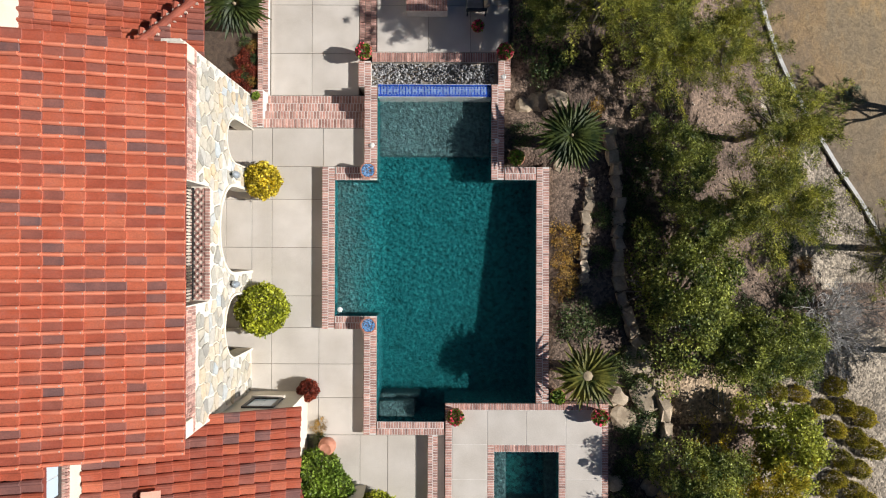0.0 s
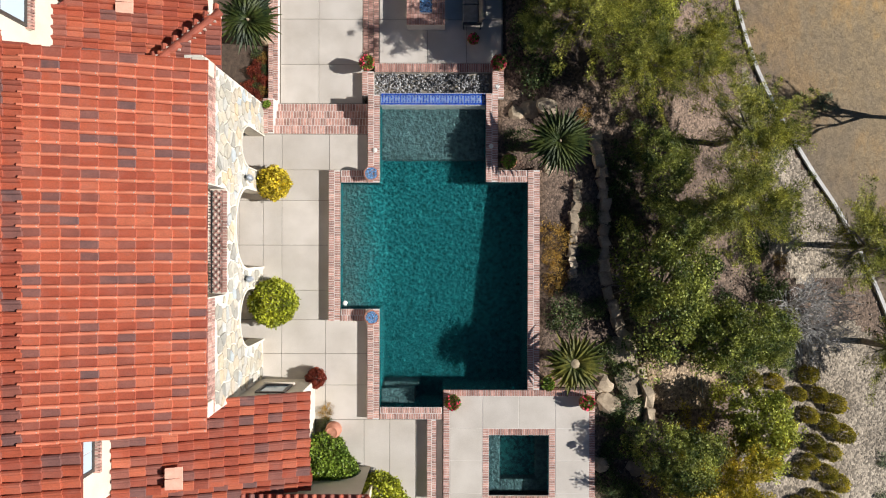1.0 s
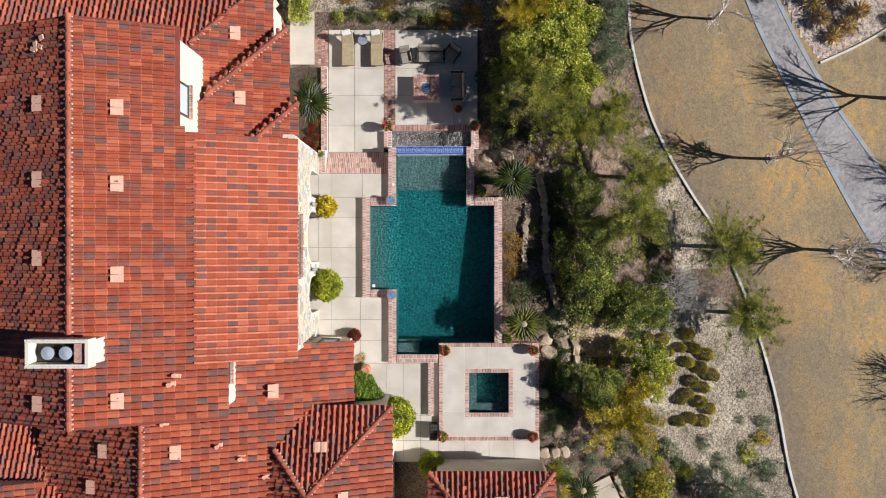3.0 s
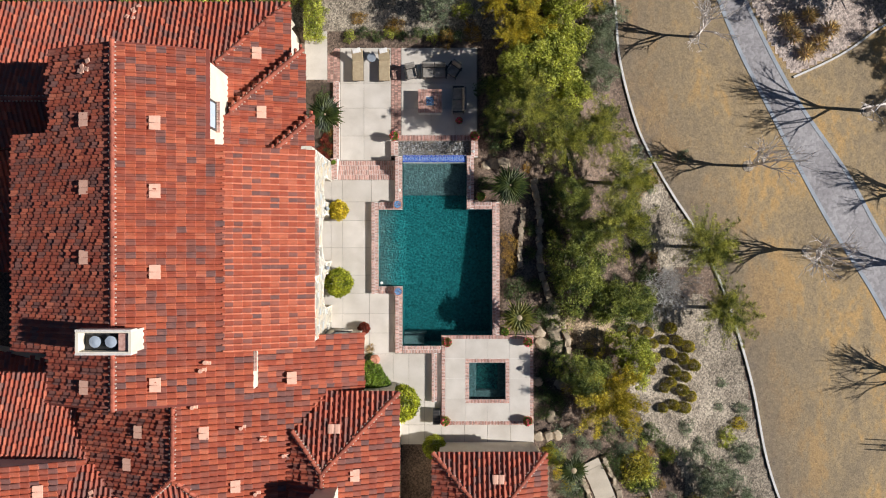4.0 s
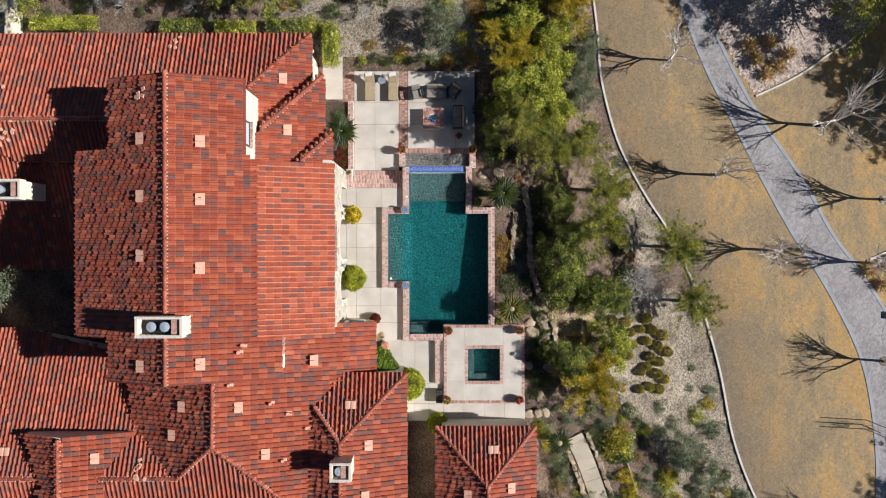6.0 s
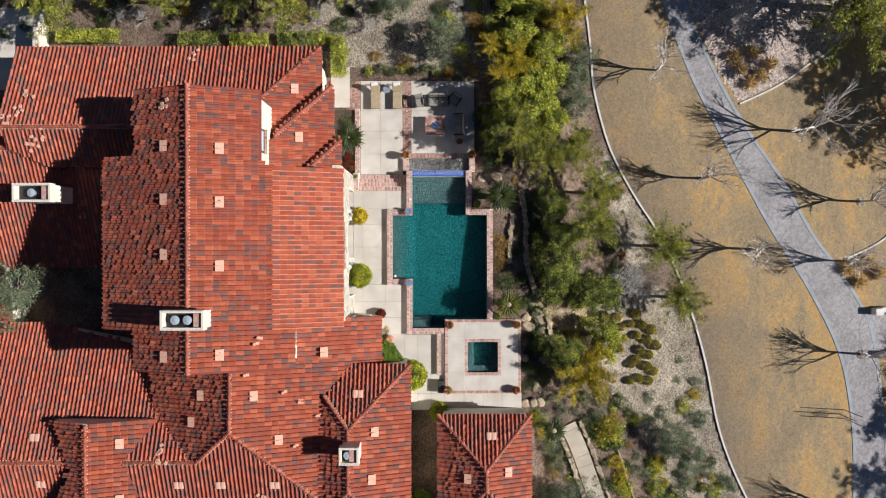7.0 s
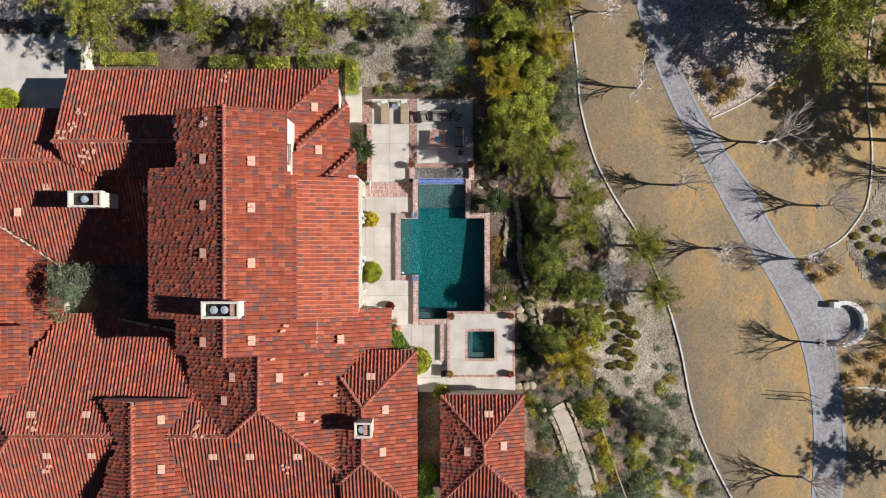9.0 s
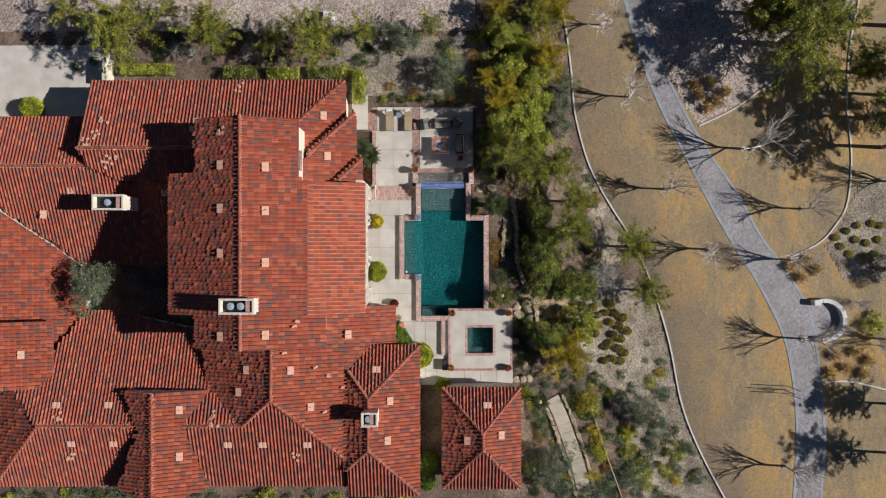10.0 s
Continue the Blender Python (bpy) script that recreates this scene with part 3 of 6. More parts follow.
for i in range(n):
    for j in range(5):
        x, y = -2.26 + (i + 0.5) * 3.88 / n, 5.25 + (j + 0.5) * 0.42 / 5
        target = pale if (j == 2 and i % 4 != 1) or (j in (1, 3) and i % 4 in (0, 2)) else bm
        box(target, x - 0.025, x + 0.025, y - 0.038, y + 0.038, -0.12, -0.1)
part("blue_tile_band", bm, blue_tile, pool, "cobalt blue glazed mosaic tiles")
part("pale_tile_band", pale, pale_tile, pool, "pale blue patterned mosaic tiles")
bm = bmesh.new()
box(bm, -2.72, 1.9, 5.69, 6.7, -1.6, -1.13)
part("pebble_trough", bm, joint_dark, pool, "dark trough under the pebbles")
brick_run(-2.58, 1.92, 6.7, 7.05, TERRACE + 0.004, "x", 1)
bm = bmesh.new()
box(bm, -2.58, 1.92, 6.71, 7.05, -1.6, TERRACE - 0.012)
part("trough_wall", bm, grout, pool)
pebbles = bmesh.new()
for k in range(900):
    x, y = random.uniform(-2.56, 1.8), random.uniform(5.75, 6.66)
    m = pose(x, y, -1.1 + random.uniform(0, 0.06), random.uniform(0, 60), random.uniform(0, 60), random.uniform(0, 360)) @ Matrix.Diagonal((random.uniform(0.03, 0.065), random.uniform(0.03, 0.05), random.uniform(0.02, 0.035), 1))
    bmesh.ops.create_icosphere(pebbles, subdivisions=1, radius=1, matrix=m)
tagged(put("pebbles", pebbles, pebble_stone), "black, grey and white river pebbles in the spill trough", "pebbles", kind="stuff")

# spa deck
spa = thing("spa", 0, 0, 0, "raised square spa in a concrete and brick deck", "spa", kind="structure")
sx0, sx1, sy0, sy1 = 1.77, 3.98, -9.18, -6.95
for i, (x0, x1, y0, y1) in enumerate(((0.10, sx0, -10.72, -5.30), (sx1, 5.67, -10.72, -5.30), (sx0, sx1, sy1, -5.30), (sx0, sx1, -10.72, sy0))):
    bm = bmesh.new()
    box(bm, x0 + 0.001, x1 - 0.001, y0, y1, -1.6, -0.012)
    part("deck_wall", bm, grout, spa)
bm = bmesh.new()
ring = [(sx0, sy0), (sx1, sy0), (sx1, sy1), (sx0, sy1)]
top = [bm.verts.new((x, y, -0.06)) for x, y in ring]
low = [bm.verts.new((x, y, -1.3)) for x, y in ring]
for i in range(4):
    bm.faces.new((top[i], top[(i + 1) % 4], low[(i + 1) % 4], low[i]))
bm.faces.new(low)
part("basin", bm, spa_plaster, spa, "teal plaster spa basin")
for x0, x1, y0, y1 in ((sx0, sx0 + 0.45, sy0, sy1), (sx0 + 0.45, sx1, sy0, sy0 + 0.45), (sx1 - 0.4, sx1, sy0 + 0.45, sy1)):
    bm = bmesh.new()
    box(bm, x0 + 0.003, x1 - 0.003, y0 + 0.003, y1 - 0.003, -1.29, -0.6, 0.03)
    part("bench_step", bm, shelf_plaster, spa, "submerged spa bench")
bm = bmesh.new()
bm.faces.new([bm.verts.new((x, y, -0.12)) for x, y in ring])
part("water_surface", bm, water, spa).visible_shadow = False
for x0, x1, y0, y1, way in ((0.08, 0.32, -10.74, -5.28, "y"), (5.46, 5.69, -10.74, -5.28, "y"), (0.32, 5.46, -5.52, -5.28, "x"), (0.32, 5.46, -10.74, -10.5, "x"),
                            (sx0 - 0.24, sx0, sy0 - 0.24, sy1 + 0.24, "y"), (sx1, sx1 + 0.24, sy0 - 0.24, sy1 + 0.24, "y"), (sx0, sx1, sy1, sy1 + 0.24, "x"), (sx0, sx1, sy0 - 0.24, sy0, "x")):
    brick_run(x0, x1, y0, y1, COPE, way, 1)

# concrete slabs, each its own piece
paving = thing("patio_paving", 0, 0, 0, "pale concrete patio slabs with narrow joints", "patio", kind="structure")


def slabs(xs, ys, top, owner, skip=()):
    for i in range(len(xs) - 1):
        for j in range(len(ys) - 1):
            if (i, j) in skip:
                continue
            bm = bmesh.new()
            box(bm, xs[i] + 0.008, xs[i + 1] - 0.008, ys[j] + 0.008, ys[j + 1] - 0.008, top - 0.08, top, 0.008)
            part("slab", bm, concrete, owner)


def base(x0, x1, y0, y1, top, owner, low=-1.9):
    bm = bmesh.new()
    box(bm, x0, x1, y0, y1, low, top - 0.03)
    part("bedding", bm, joint_dark, owner)


base(-9.2, -4.18, -2.75, 4.2, PATIO, paving)
base(-9.2, -2.74, -12.0, -2.76, PATIO - 0.002, paving)
base(-4.17, -2.74, 2.82, 4.2, PATIO - 0.001, paving)
base(-2.735, 0.08, -12.0, -6.4, PATIO - 0.003, paving)
base(0.085, 5.75, -12.0, -10.75, PATIO - 0.004, paving)
slabs((-9.1, -7.55, -6.65, -5.95, -4.18), (-2.74, -1.64, 0.04, 1.71, 2.85, 4.18), PATIO, paving)
slabs((-4.18, -2.75), (2.85, 4.18), PATIO, paving)
slabs((-9.1, -7.55, -5.95, -4.31, -2.75), (-6.46, -5.17, -4.0, -2.74), PATIO, paving)
slabs((-4.31, -2.87, -1.91, -0.95, 0.07), (-12.0, -10.8, -9.4, -6.46), PATIO, paving)
slabs((0.07, 1.5, 2.9, 4.3, 5.75), (-12.0, -10.76), PATIO, paving)
slabs((0.32, 1.53), (-10.5, -9.1, -7.9, -6.7, -5.52), COPE - 0.004, spa)
slabs((4.22, 5.46), (-10.5, -9.1, -7.9, -6.7, -5.52), COPE - 0.004, spa)
slabs((1.53, 2.87, 4.22), (-6.71, -5.52), COPE - 0.004, spa)
slabs((1.53, 2.87, 4.22), (-10.5, -9.42), COPE - 0.004, spa)
north = thing("terrace_paving", 0, 0, 0, "pale concrete lower terrace with brick bands", "terrace", kind="structure")
base(-8.0, 2.35, 7.06, 12.55, TERRACE, north)
base(-6.6, -3.05, 5.46, 7.055, TERRACE - 0.001, north)
slabs((-6.2, -4.73, -3.05), (5.5, 7.0, 8.74, 10.3, 12.5), TERRACE, north)
slabs((-2.4, -0.55, 0.95, 2.3), (7.06, 8.74, 10.3, 12.5), TERRACE, north)
slabs((-7.95, -7.45), (10.35, 12.5), TERRACE, north)
brick_run(-3.03, -2.42, 7.06, 12.5, TERRACE, "y", 3)
brick_run(-7.43, -6.22, 10.35, 12.5, TERRACE, "y", 6)
brick_run(-6.6, -6.22, 5.5, 10.33, TERRACE + 0.3, "y", 2)
bm = bmesh.new()
box(bm, -6.58, -6.24, 5.5, 10.33, -1.6, TERRACE + 0.282)
part("planter_wall", bm, grout, north, "low brick planter wall")
steps = thing("brick_steps", 0, 0, 0, "four broad red brick steps between patio and terrace", "steps", kind="structure")
for k in range(4):
    y1 = 5.44 - 0.31 * k
    z = TERRACE + 0.1825 * (k + 1)
    bm = bmesh.new()
    box(bm, -6.25, -2.74, 4.2, y1, TERRACE - 0.5 + 0.02 * k, z - 0.007)
    part("step", bm, grout, steps)
    brick_run(-6.25, -2.76, y1 - 0.32, y1, z, "x", 1, pitch=0.105)
bm = bmesh.new()
box(bm, -6.66, -6.26, 4.2, 5.5, -1.6, PATIO + 0.044)
part("cheek_wall", bm, grout, steps)
brick_run(-6.66, -6.26, 4.2, 5.5, PATIO + 0.062, "y", 2)

# ---- house ----
house = thing("house", 0, 0, 0, "large stucco house with red clay barrel tile roofs", "house")
COURSE, SLOPE = 0.44, 0.33
PITCH_EW, PITCH_NS = 0.305, 0.285
PROFILE = [(-0.18, 0.0), (-0.17, 0.06), (-0.125, 0.105), (-0.075, 0.105), (-0.03, 0.06), (-0.015, 0.0), (0.08, -0.02), (0.18, 0.0)]
PAN = [(-0.18, 0.05), (-0.14, 0.012), (-0.06, -0.01), (0.06, -0.01), (0.14, 0.012), (0.18, 0.05)]
CAP = [(-0.054, 0.0), (-0.046, 0.05), (-0.018, 0.08), (0.018, 0.08), (0.046, 0.05), (0.054, 0.0)]


def tile_shape(profile, length=0.5, lift=0.055, wide=1.0):
    """Across, down the slope, and out: the exposed end is lifted and has an edge."""
    n, verts, faces = len(profile), [], []
    for v, h, s in ((-length / 2, 0.0, 0.92), (length / 2 - 0.014, lift, 1.0), (length / 2, lift - 0.013, 1.0), (length / 2, lift - 0.06, 1.0)):
        verts += [(u * s * wide, v, z * (0.5 + 0.5 * wide) + h) for u, z in profile]
    for k in range(n - 1):
        faces += [(k + r * n, k + r * n + n, k + r * n + n + 1, k + r * n + 1) for r in range(3)]
    return np.array(verts), faces


def slope_frame(down, slope):
    d = Vector((down[0], down[1], -slope)).normalized()
    across = Vector((-down[1], down[0], 0)).normalized()
    out = across.cross(d).normalized()
    if out.z < 0:
        across, out = -across, -out
    return across, d, out


def plane_z(ref, down, slope):
    return lambda x, y: ref[2] - slope * ((x - ref[0]) * down[0] + (y - ref[1]) * down[1])


def pitch_of(down):
    return PITCH_EW if abs(down[0]) > abs(down[1]) else PITCH_NS


def tile_places(outline, ref, down, slope, margin=0.12):
    """Places of the tiles that cover a roof plane, column by column; but for the east slopes the courses are staggered."""
    across, d, out = slope_frame(down, slope)
    z = plane_z(ref, down, slope)
    pitch = pitch_of(down)
    flat_course = COURSE / math.sqrt(1 + slope * slope)
    av, dv = Vector((across.x, across.y)), Vector(down)
    us, vs = [Vector(p).dot(av) for p in outline], [Vector(p).dot(dv) for p in outline]
    vmax = max(vs)
    rows = []
    rough = down[0] < 0.5
    for i in range(math.floor(min(us) / pitch), math.ceil(max(us) / pitch) + 1):
        shift = random.uniform(0, 0.9) if rough else random.uniform(-0.05, 0.05)
        for j in range(-1, int((vmax - min(vs)) / flat_course) + 2):
            u, v = i * pitch, vmax - (j + 0.5 + shift) * flat_course
            if rough and j < 1:
                v = min(v, vmax - 0.45 * flat_course)
            p = av * u + dv * v
            q0, q1 = p + dv * margin, p - dv * margin
            if inside(p.x, p.y, outline) and (inside(q0.x, q0.y, outline) or inside(q1.x, q1.y, outline)):
                m = Matrix(((across.x, d.x, out.x), (across.y, d.y, out.y), (across.z, d.z, out.z)))
                boost = random.random() < (0.24 if down[0] < -0.5 else 0.05)
                tip = random.uniform(0.07, 0.13) if boost else random.choice((0.0, 0.01, 0.02, 0.04)) * random.random()
                turn = Matrix.Rotation(random.uniform(-0.035, 0.035), 3, "Z") @ Matrix.Rotation(tip, 3, "X")
                pos = Vector((p.x, p.y, z(p.x, p.y))) + out * (0.05 + random.uniform(-0.006, 0.006) + (0.02 if boost else 0))
                rows.append((pos, m @ turn))
    return rows


def joined_tiles(name, places, shape, material, parent, label=""):
    base_v, base_f = shape
    n = len(base_v)
    verts, faces = [], []
    for k, (pos, m) in enumerate(places):
        verts.append(base_v @ np.array(m).T + np.array(pos))
        faces += [tuple(i + k * n for i in f) for f in base_f]
    if not verts:
        return None
    ob = new(name, mesh_of(name, np.concatenate(verts), faces, material))
    ob.parent = parent
    ob["kind"] = "stuff"
    if label:
        ob["label"] = label
    return ob


EAST_TILE, WEST_TILE = tile_shape(PROFILE, 0.5, 0.06, PITCH_EW / 0.36), tile_shape(PROFILE, 0.5, 0.034, PITCH_EW / 0.36)
NS_TILE = tile_shape(PROFILE, 0.5, 0.05, PITCH_NS / 0.36)
PAN_TILE, CAP_TILE = tile_shape(PAN, 0.5, 0.055, PITCH_EW / 0.36), tile_shape(CAP, 0.5, 0.03)


def roof(owner, outline, ref, down, slope=SLOPE, mass=True, tiles=True, floor=-0.5, inset=0.4):
    """One roof plane: boards, its tiles, and the stucco wall mass under it."""
    z = plane_z(ref, down, slope)
    bm = bmesh.new()
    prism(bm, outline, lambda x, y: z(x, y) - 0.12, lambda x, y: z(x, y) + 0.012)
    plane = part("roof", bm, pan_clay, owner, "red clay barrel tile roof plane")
    if tiles:
        shape = EAST_TILE if down[0] > 0.5 else WEST_TILE if down[0] < -0.5 else NS_TILE
        joined_tiles("tile_field", tile_places(outline, ref, down, slope), shape, tile_clay if down[0] > 0.5 else tile_mixed, plane)
    if mass:
        bm = bmesh.new()
        prism(bm, shrunk(outline, inset), floor, lambda x, y: z(x, y) - 0.14)
        part("wall", bm, stucco, owner, "cream stucco wall")
    return plane


bm = bmesh.new()
rings = []
for y, r, lift in ((-0.03, 0.13, 0.03), (0.4, 0.11, 0.0)):
    rings.append([bm.verts.new((math.cos(t) * r, y, math.sin(t) * r + lift)) for t in (math.pi * s / 6 for s in range(7))])
for s in range(6):
    bm.faces.new((rings[0][s], rings[0][s + 1], rings[1][s + 1], rings[1][s]))
bm.faces.new(rings[0])
CAP_MESH = bpy.data.meshes.new("ridge_tile")
bm.to_mesh(CAP_MESH)
bm.free()
CAP_MESH.materials.append(ridge_clay)


def caps(owner, a, b, radius=0.13, material=None):
    """A row of half-round ridge tiles from a to b."""
    a, b = Vector(a), Vector(b)
    length = (b - a).length
    n = max(1, round(length / 0.4))
    d = (b - a) / n
    side = Vector((-d.y, d.x, 0)).normalized()
    up = side.cross(d).normalized()
    if up.z < 0:
        up = -up
    along = d.normalized()
    turn = Matrix(((side.x, along.x, up.x), (side.y, along.y, up.y), (side.z, along.z, up.z))).to_4x4()
    for k in range(n):
        ob = new("ridge_tile", CAP_MESH)
        ob.parent = owner
        ob.matrix_basis = Matrix.Translation(a + d * k) @ turn @ Matrix.Diagonal((radius / 0.13, d.length / 0.4, 1, 1))
    bm = bmesh.new()
    for k in range(n * 2):
        for s in (-1, 1):
            c = a + d * (k + 0.5) / 2 + side * s * radius * 1.02
            box(bm, c.x - 0.036, c.x + 0.036, c.y - 0.036, c.y + 0.036, c.z - 0.03, c.z + 0.045)
    part("mortar_bed", bm, mortar, owner, "pale mortar under the ridge tiles")["kind"] = "stuff"


TOP = (-15.2, 0, 8.9)
E, W, N, S = (1, 0), (-1, 0), (0, 1), (0, -1)
main_e = roof(house, [(-15.2, 9.7), (-11.2, 9.7), (-11.2, 5.1), (-10.45, 5.1), (-10.45, -4.95), (-9.3, -4.95), (-9.3, -7.6), (-15.2, -7.6)], TOP, E, mass=False)
roof(house, [(-15.2, 9.7), (-15.2, -7.6), (-19.0, -7.6), (-19.0, -5.1), (-21.2, -5.1), (-21.2, 5.5), (-19.0, 5.5), (-19.0, 9.7)], TOP, W)
for outline in ([(-15.3, 9.4), (-11.56, 9.4), (-11.56, 5.3), (-15.3, 5.3)], [(-15.3, 5.25), (-9.2, 5.0), (-9.2, -4.8), (-15.3, -4.8)], [(-15.3, -4.75), (-9.66, -4.75), (-9.66, -7.3), (-15.3, -7.3)]):
    bm = bmesh.new()
    prism(bm, outline, -0.5, lambda x, y: plane_z(TOP, E, SLOPE)(x, y) - 0.14)
    part("wall", bm, stucco, house, "cream stucco wall")
caps(house, (-15.2, 9.7, 8.97), (-15.2, -7.6, 8.97))
# roof over the loggia: wide pans and narrow caps
loggia_outline = [(-10.45, 5.0), (-6.42, 5.0), (-6.42, -4.95), (-10.45, -4.95)]
loggia = roof(house, loggia_outline, TOP, E, mass=False, tiles=False)
# lower south wing
LOW = (-13.85, 0, 5.47)
roof(house, [(-13.85, -7.4), (-4.32, -7.4), (-4.32, -8.05), (-6.1, -8.05), (-8.05, -9.97), (-7.9, -17.6), (-13.95, -12.0)], LOW, E, mass=False)
roof(house, [(-13.85, -7.4), (-13.95, -12.0), (-16.5, -14.3), (-19.2, -11.6), (-20.6, -6.6), (-19, -6.6), (-19, -7.4)], LOW, W)
for outline in ([(-13.8, -7.3), (-4.7, -7.3), (-4.7, -4.95), (-13.8, -4.95)], [(-13.8, -7.3), (-8.3, -7.6), (-8.2, -16.5), (-13.8, -12)]):
    bm = bmesh.new()
    prism(bm, outline, -0.5, lambda x, y: plane_z(LOW, E, SLOPE)(x, y) - 0.14)
    part("wall", bm, stucco, house, "cream stucco wall")
roof(house, [(-9.7, -7.4), (-9.7, -4.78), (-4.32, -4.78), (-4.32, -7.4)], (-9.42, 0, 4.65), E, 0.396, mass=False)
caps(house, (-13.85, -7.5, 5.54), (-13.9, -12.0, 5.54))
SOUTH = (0, -14.2, 4.6)
roof(house, [(-16.5, -14.2), (-13.95, -12.0), (-7.9, -17.6), (-7.9, -19.6), (-38, -19.6), (-36.5, -18), (-32.8, -14.2)], SOUTH, S)
roof(house, [(-32.8, -14.2), (-16.6, -14.3), (-19.2, -11.6), (-20.6, -7.0), (-28.2, -5.3), (-30.5, -5.3), (-33.2, -9.5), (-35.5, -11.4)], SOUTH, N)
roof(house, [(-32.8, -14.2), (-35.5, -11.4), (-45, -11.4), (-45, -20), (-38, -20.2)], (-32.8, 0, 4.6), W)
caps(house, (-13.95, -12.0, 5.5), (-7.9, -17.6, 3.55))
caps(house, (-13.95, -12.0, 5.5), (-16.5, -14.3, 4.66))
caps(house, (-16.5, -14.2, 4.66), (-32.8, -14.2, 4.66))
caps(house, (-32.8, -14.2, 4.66), (-38, -20.2, 2.7))
# cross gable of the south wing
CROSS = (-23.3, 0, 5.3)
roof(house, [(-23.3, -11.6), (-19.3, -11.5), (-21.2, -14.4), (-19.3, -19.4), (-23.3, -20.4)], CROSS, E, mass=False)
roof(house, [(-23.3, -11.6), (-26.1, -11.5), (-24.6, -14.4), (-26.4, -19.4), (-23.3, -20.4)], CROSS, W, mass=False)
caps(house, (-23.3, -11.6, 5.36), (-23.3, -20.4, 5.36))
bm = bmesh.new()
prism(bm, [(-26.0, -11.82), (-23.3, -11.82), (-19.4, -11.82), (-19.4, -11.5), (-23.3, -11.5), (-26.0, -11.5)], 3.0, lambda x, y: 5.22 - SLOPE * abs(x + 23.3))
part("gable_wall", bm, stucco, house, "cream stucco gable wall above the shaded roof")
# hipped garden wing
GABLE = (-2.3, 0, 2.95)
roof(house, [(-2.3, -8.05), (-6.1, -8.05), (-8.05, -9.97), (-6.4, -12.15)], (0, -8.05, 2.95), N, inset=0.35)
roof(house, [(-2.3, -8.05), (-6.4, -12.15), (-6.4, -16.3), (-2.3, -20.4)], GABLE, E, inset=0.35)
roof(house, [(-8.05, -9.97), (-6.4, -12.15), (-6.4, -16.3), (-8.4, -18.2)], (-6.4, 0, 4.32), W, inset=0.5)
roof(house, [(-6.4, -16.3), (-2.3, -20.4), (-8.2, -20.4), (-8.2, -18.0)], (0, -16.3, 4.32), S, inset=0.35)
caps(house, (-2.3, -8.05, 3.02), (-6.4, -12.15, 4.38))
caps(house, (-8.05, -10.0, 3.85), (-6.4, -12.15, 4.38))
caps(house, (-6.4, -12.15, 4.38), (-6.4, -16.3, 4.38))
caps(house, (-6.4, -16.3, 4.38), (-2.3, -20.4, 3.02))
caps(house, (-6.4, -16.3, 4.38), (-8.3, -18.1, 3.75))
# north wing and its stepped hips
roof(house, [(-29.6, 13.86), (-8.5, 13.86), (-12.2, 10.1), (-12.2, 8.0), (-29.6, 8.0)], (0, 8.0, 4.65), N, 0.35)
roof(house, [(-29.6, 8.0), (-19.2, 8.0), (-19.2, 5.6), (-26.6, 5.6), (-29.0, 6.6)], (0, 8.0, 4.65), S, 0.45)
caps(house, (-29.6, 8.0, 4.72), (-19.2, 8.0, 4.72))
roof(house, [(-8.5, 13.86), (-12.2, 10.1), (-11.5, 7.3), (-8.4, 10.3)], (-10.15, 0, 3.3), E, mass=False)
roof(house, [(-7.6, 11.05), (-11.6, 7.05), (-11.6, 5.05), (-9.3, 5.05), (-7.5, 6.8)], (-9.73, 0, 3.85), E, mass=False)
roof(house, [(-6.95, 7.3), (-9.2, 5.05), (-6.95, 5.05)], (-6.95, 0, 3.45), E, mass=False)
bm = bmesh.new()
box(bm, -11.25, -8.75, 5.2, 13.0, -1.0, 2.85)
part("wall", bm, stucco, house, "cream stucco wall")
caps(house, (-8.5, 13.86, 2.68), (-12.2, 10.1, 4.0))
for a, b in (((-7.6, 11.05, 3.25), (-11.25, 7.4, 4.42)), ((-6.95, 7.3, 3.5), (-9.2, 5.05, 4.25))):
    caps(house, a, b)
    bm = bmesh.new()
    n = int((b[0] - a[0]) / -0.26)
    for k in range(n):
        f = (k + 0.5) / n
        p = Vector(a).lerp(Vector(b), f)
        tube(bm, p + Vector((0.02, 0.0, 0.0)), p + Vector((-0.02, 0.42, -0.16)), 0.09, 0.1, 8)
    part("hip_tile", bm, ridge_clay, house, "short shaded barrel tiles beside the hip")["kind"] = "stuff"
# west wings, and the shaded roof that joins them to the main block
roof(house, [(-46, 6.7), (-28.4, 6.7), (-29.75, 8.2), (-29.75, 10.9), (-46, 10.9)], (0, 6.7, 3.8), N)
roof(house, [(-46, 6.7), (-28.3, 6.7), (-26.8, 5.5), (-21.0, 5.5), (-21.0, -1.0), (-31.2, -1.3), (-39.5, 5.3), (-46, 5.3)], (0, 6.7, 3.8), S, 0.38)
caps(house, (-46, 6.7, 3.86), (-28.3, 6.7, 3.86))
roof(house, [(-46, 5.3), (-39.5, 5.3), (-31.2, -1.3), (-30.6, -5.3), (-33, -9.3), (-46, -9.3)], (-31.0, 0, 1.65), E)
roof(house, [(-46, -6.0), (-32.3, -6.0), (-32.3, -11.3), (-46, -11.3)], (-32.3, 0, 3.4), E, inset=1.2)
# ---- stone arcade ----
FACE = -6.65


def arch(y0, y1, spring, rise, n=14):
    """Points of an arch, from its south foot to its north foot."""
    c, r = (y0 + y1) / 2, (y1 - y0) / 2
    return [(y0, -0.3)] + [(c - r * math.cos(math.pi * k / n), spring + rise * math.sin(math.pi * k / n)) for k in range(n + 1)] + [(y1, -0.3)]


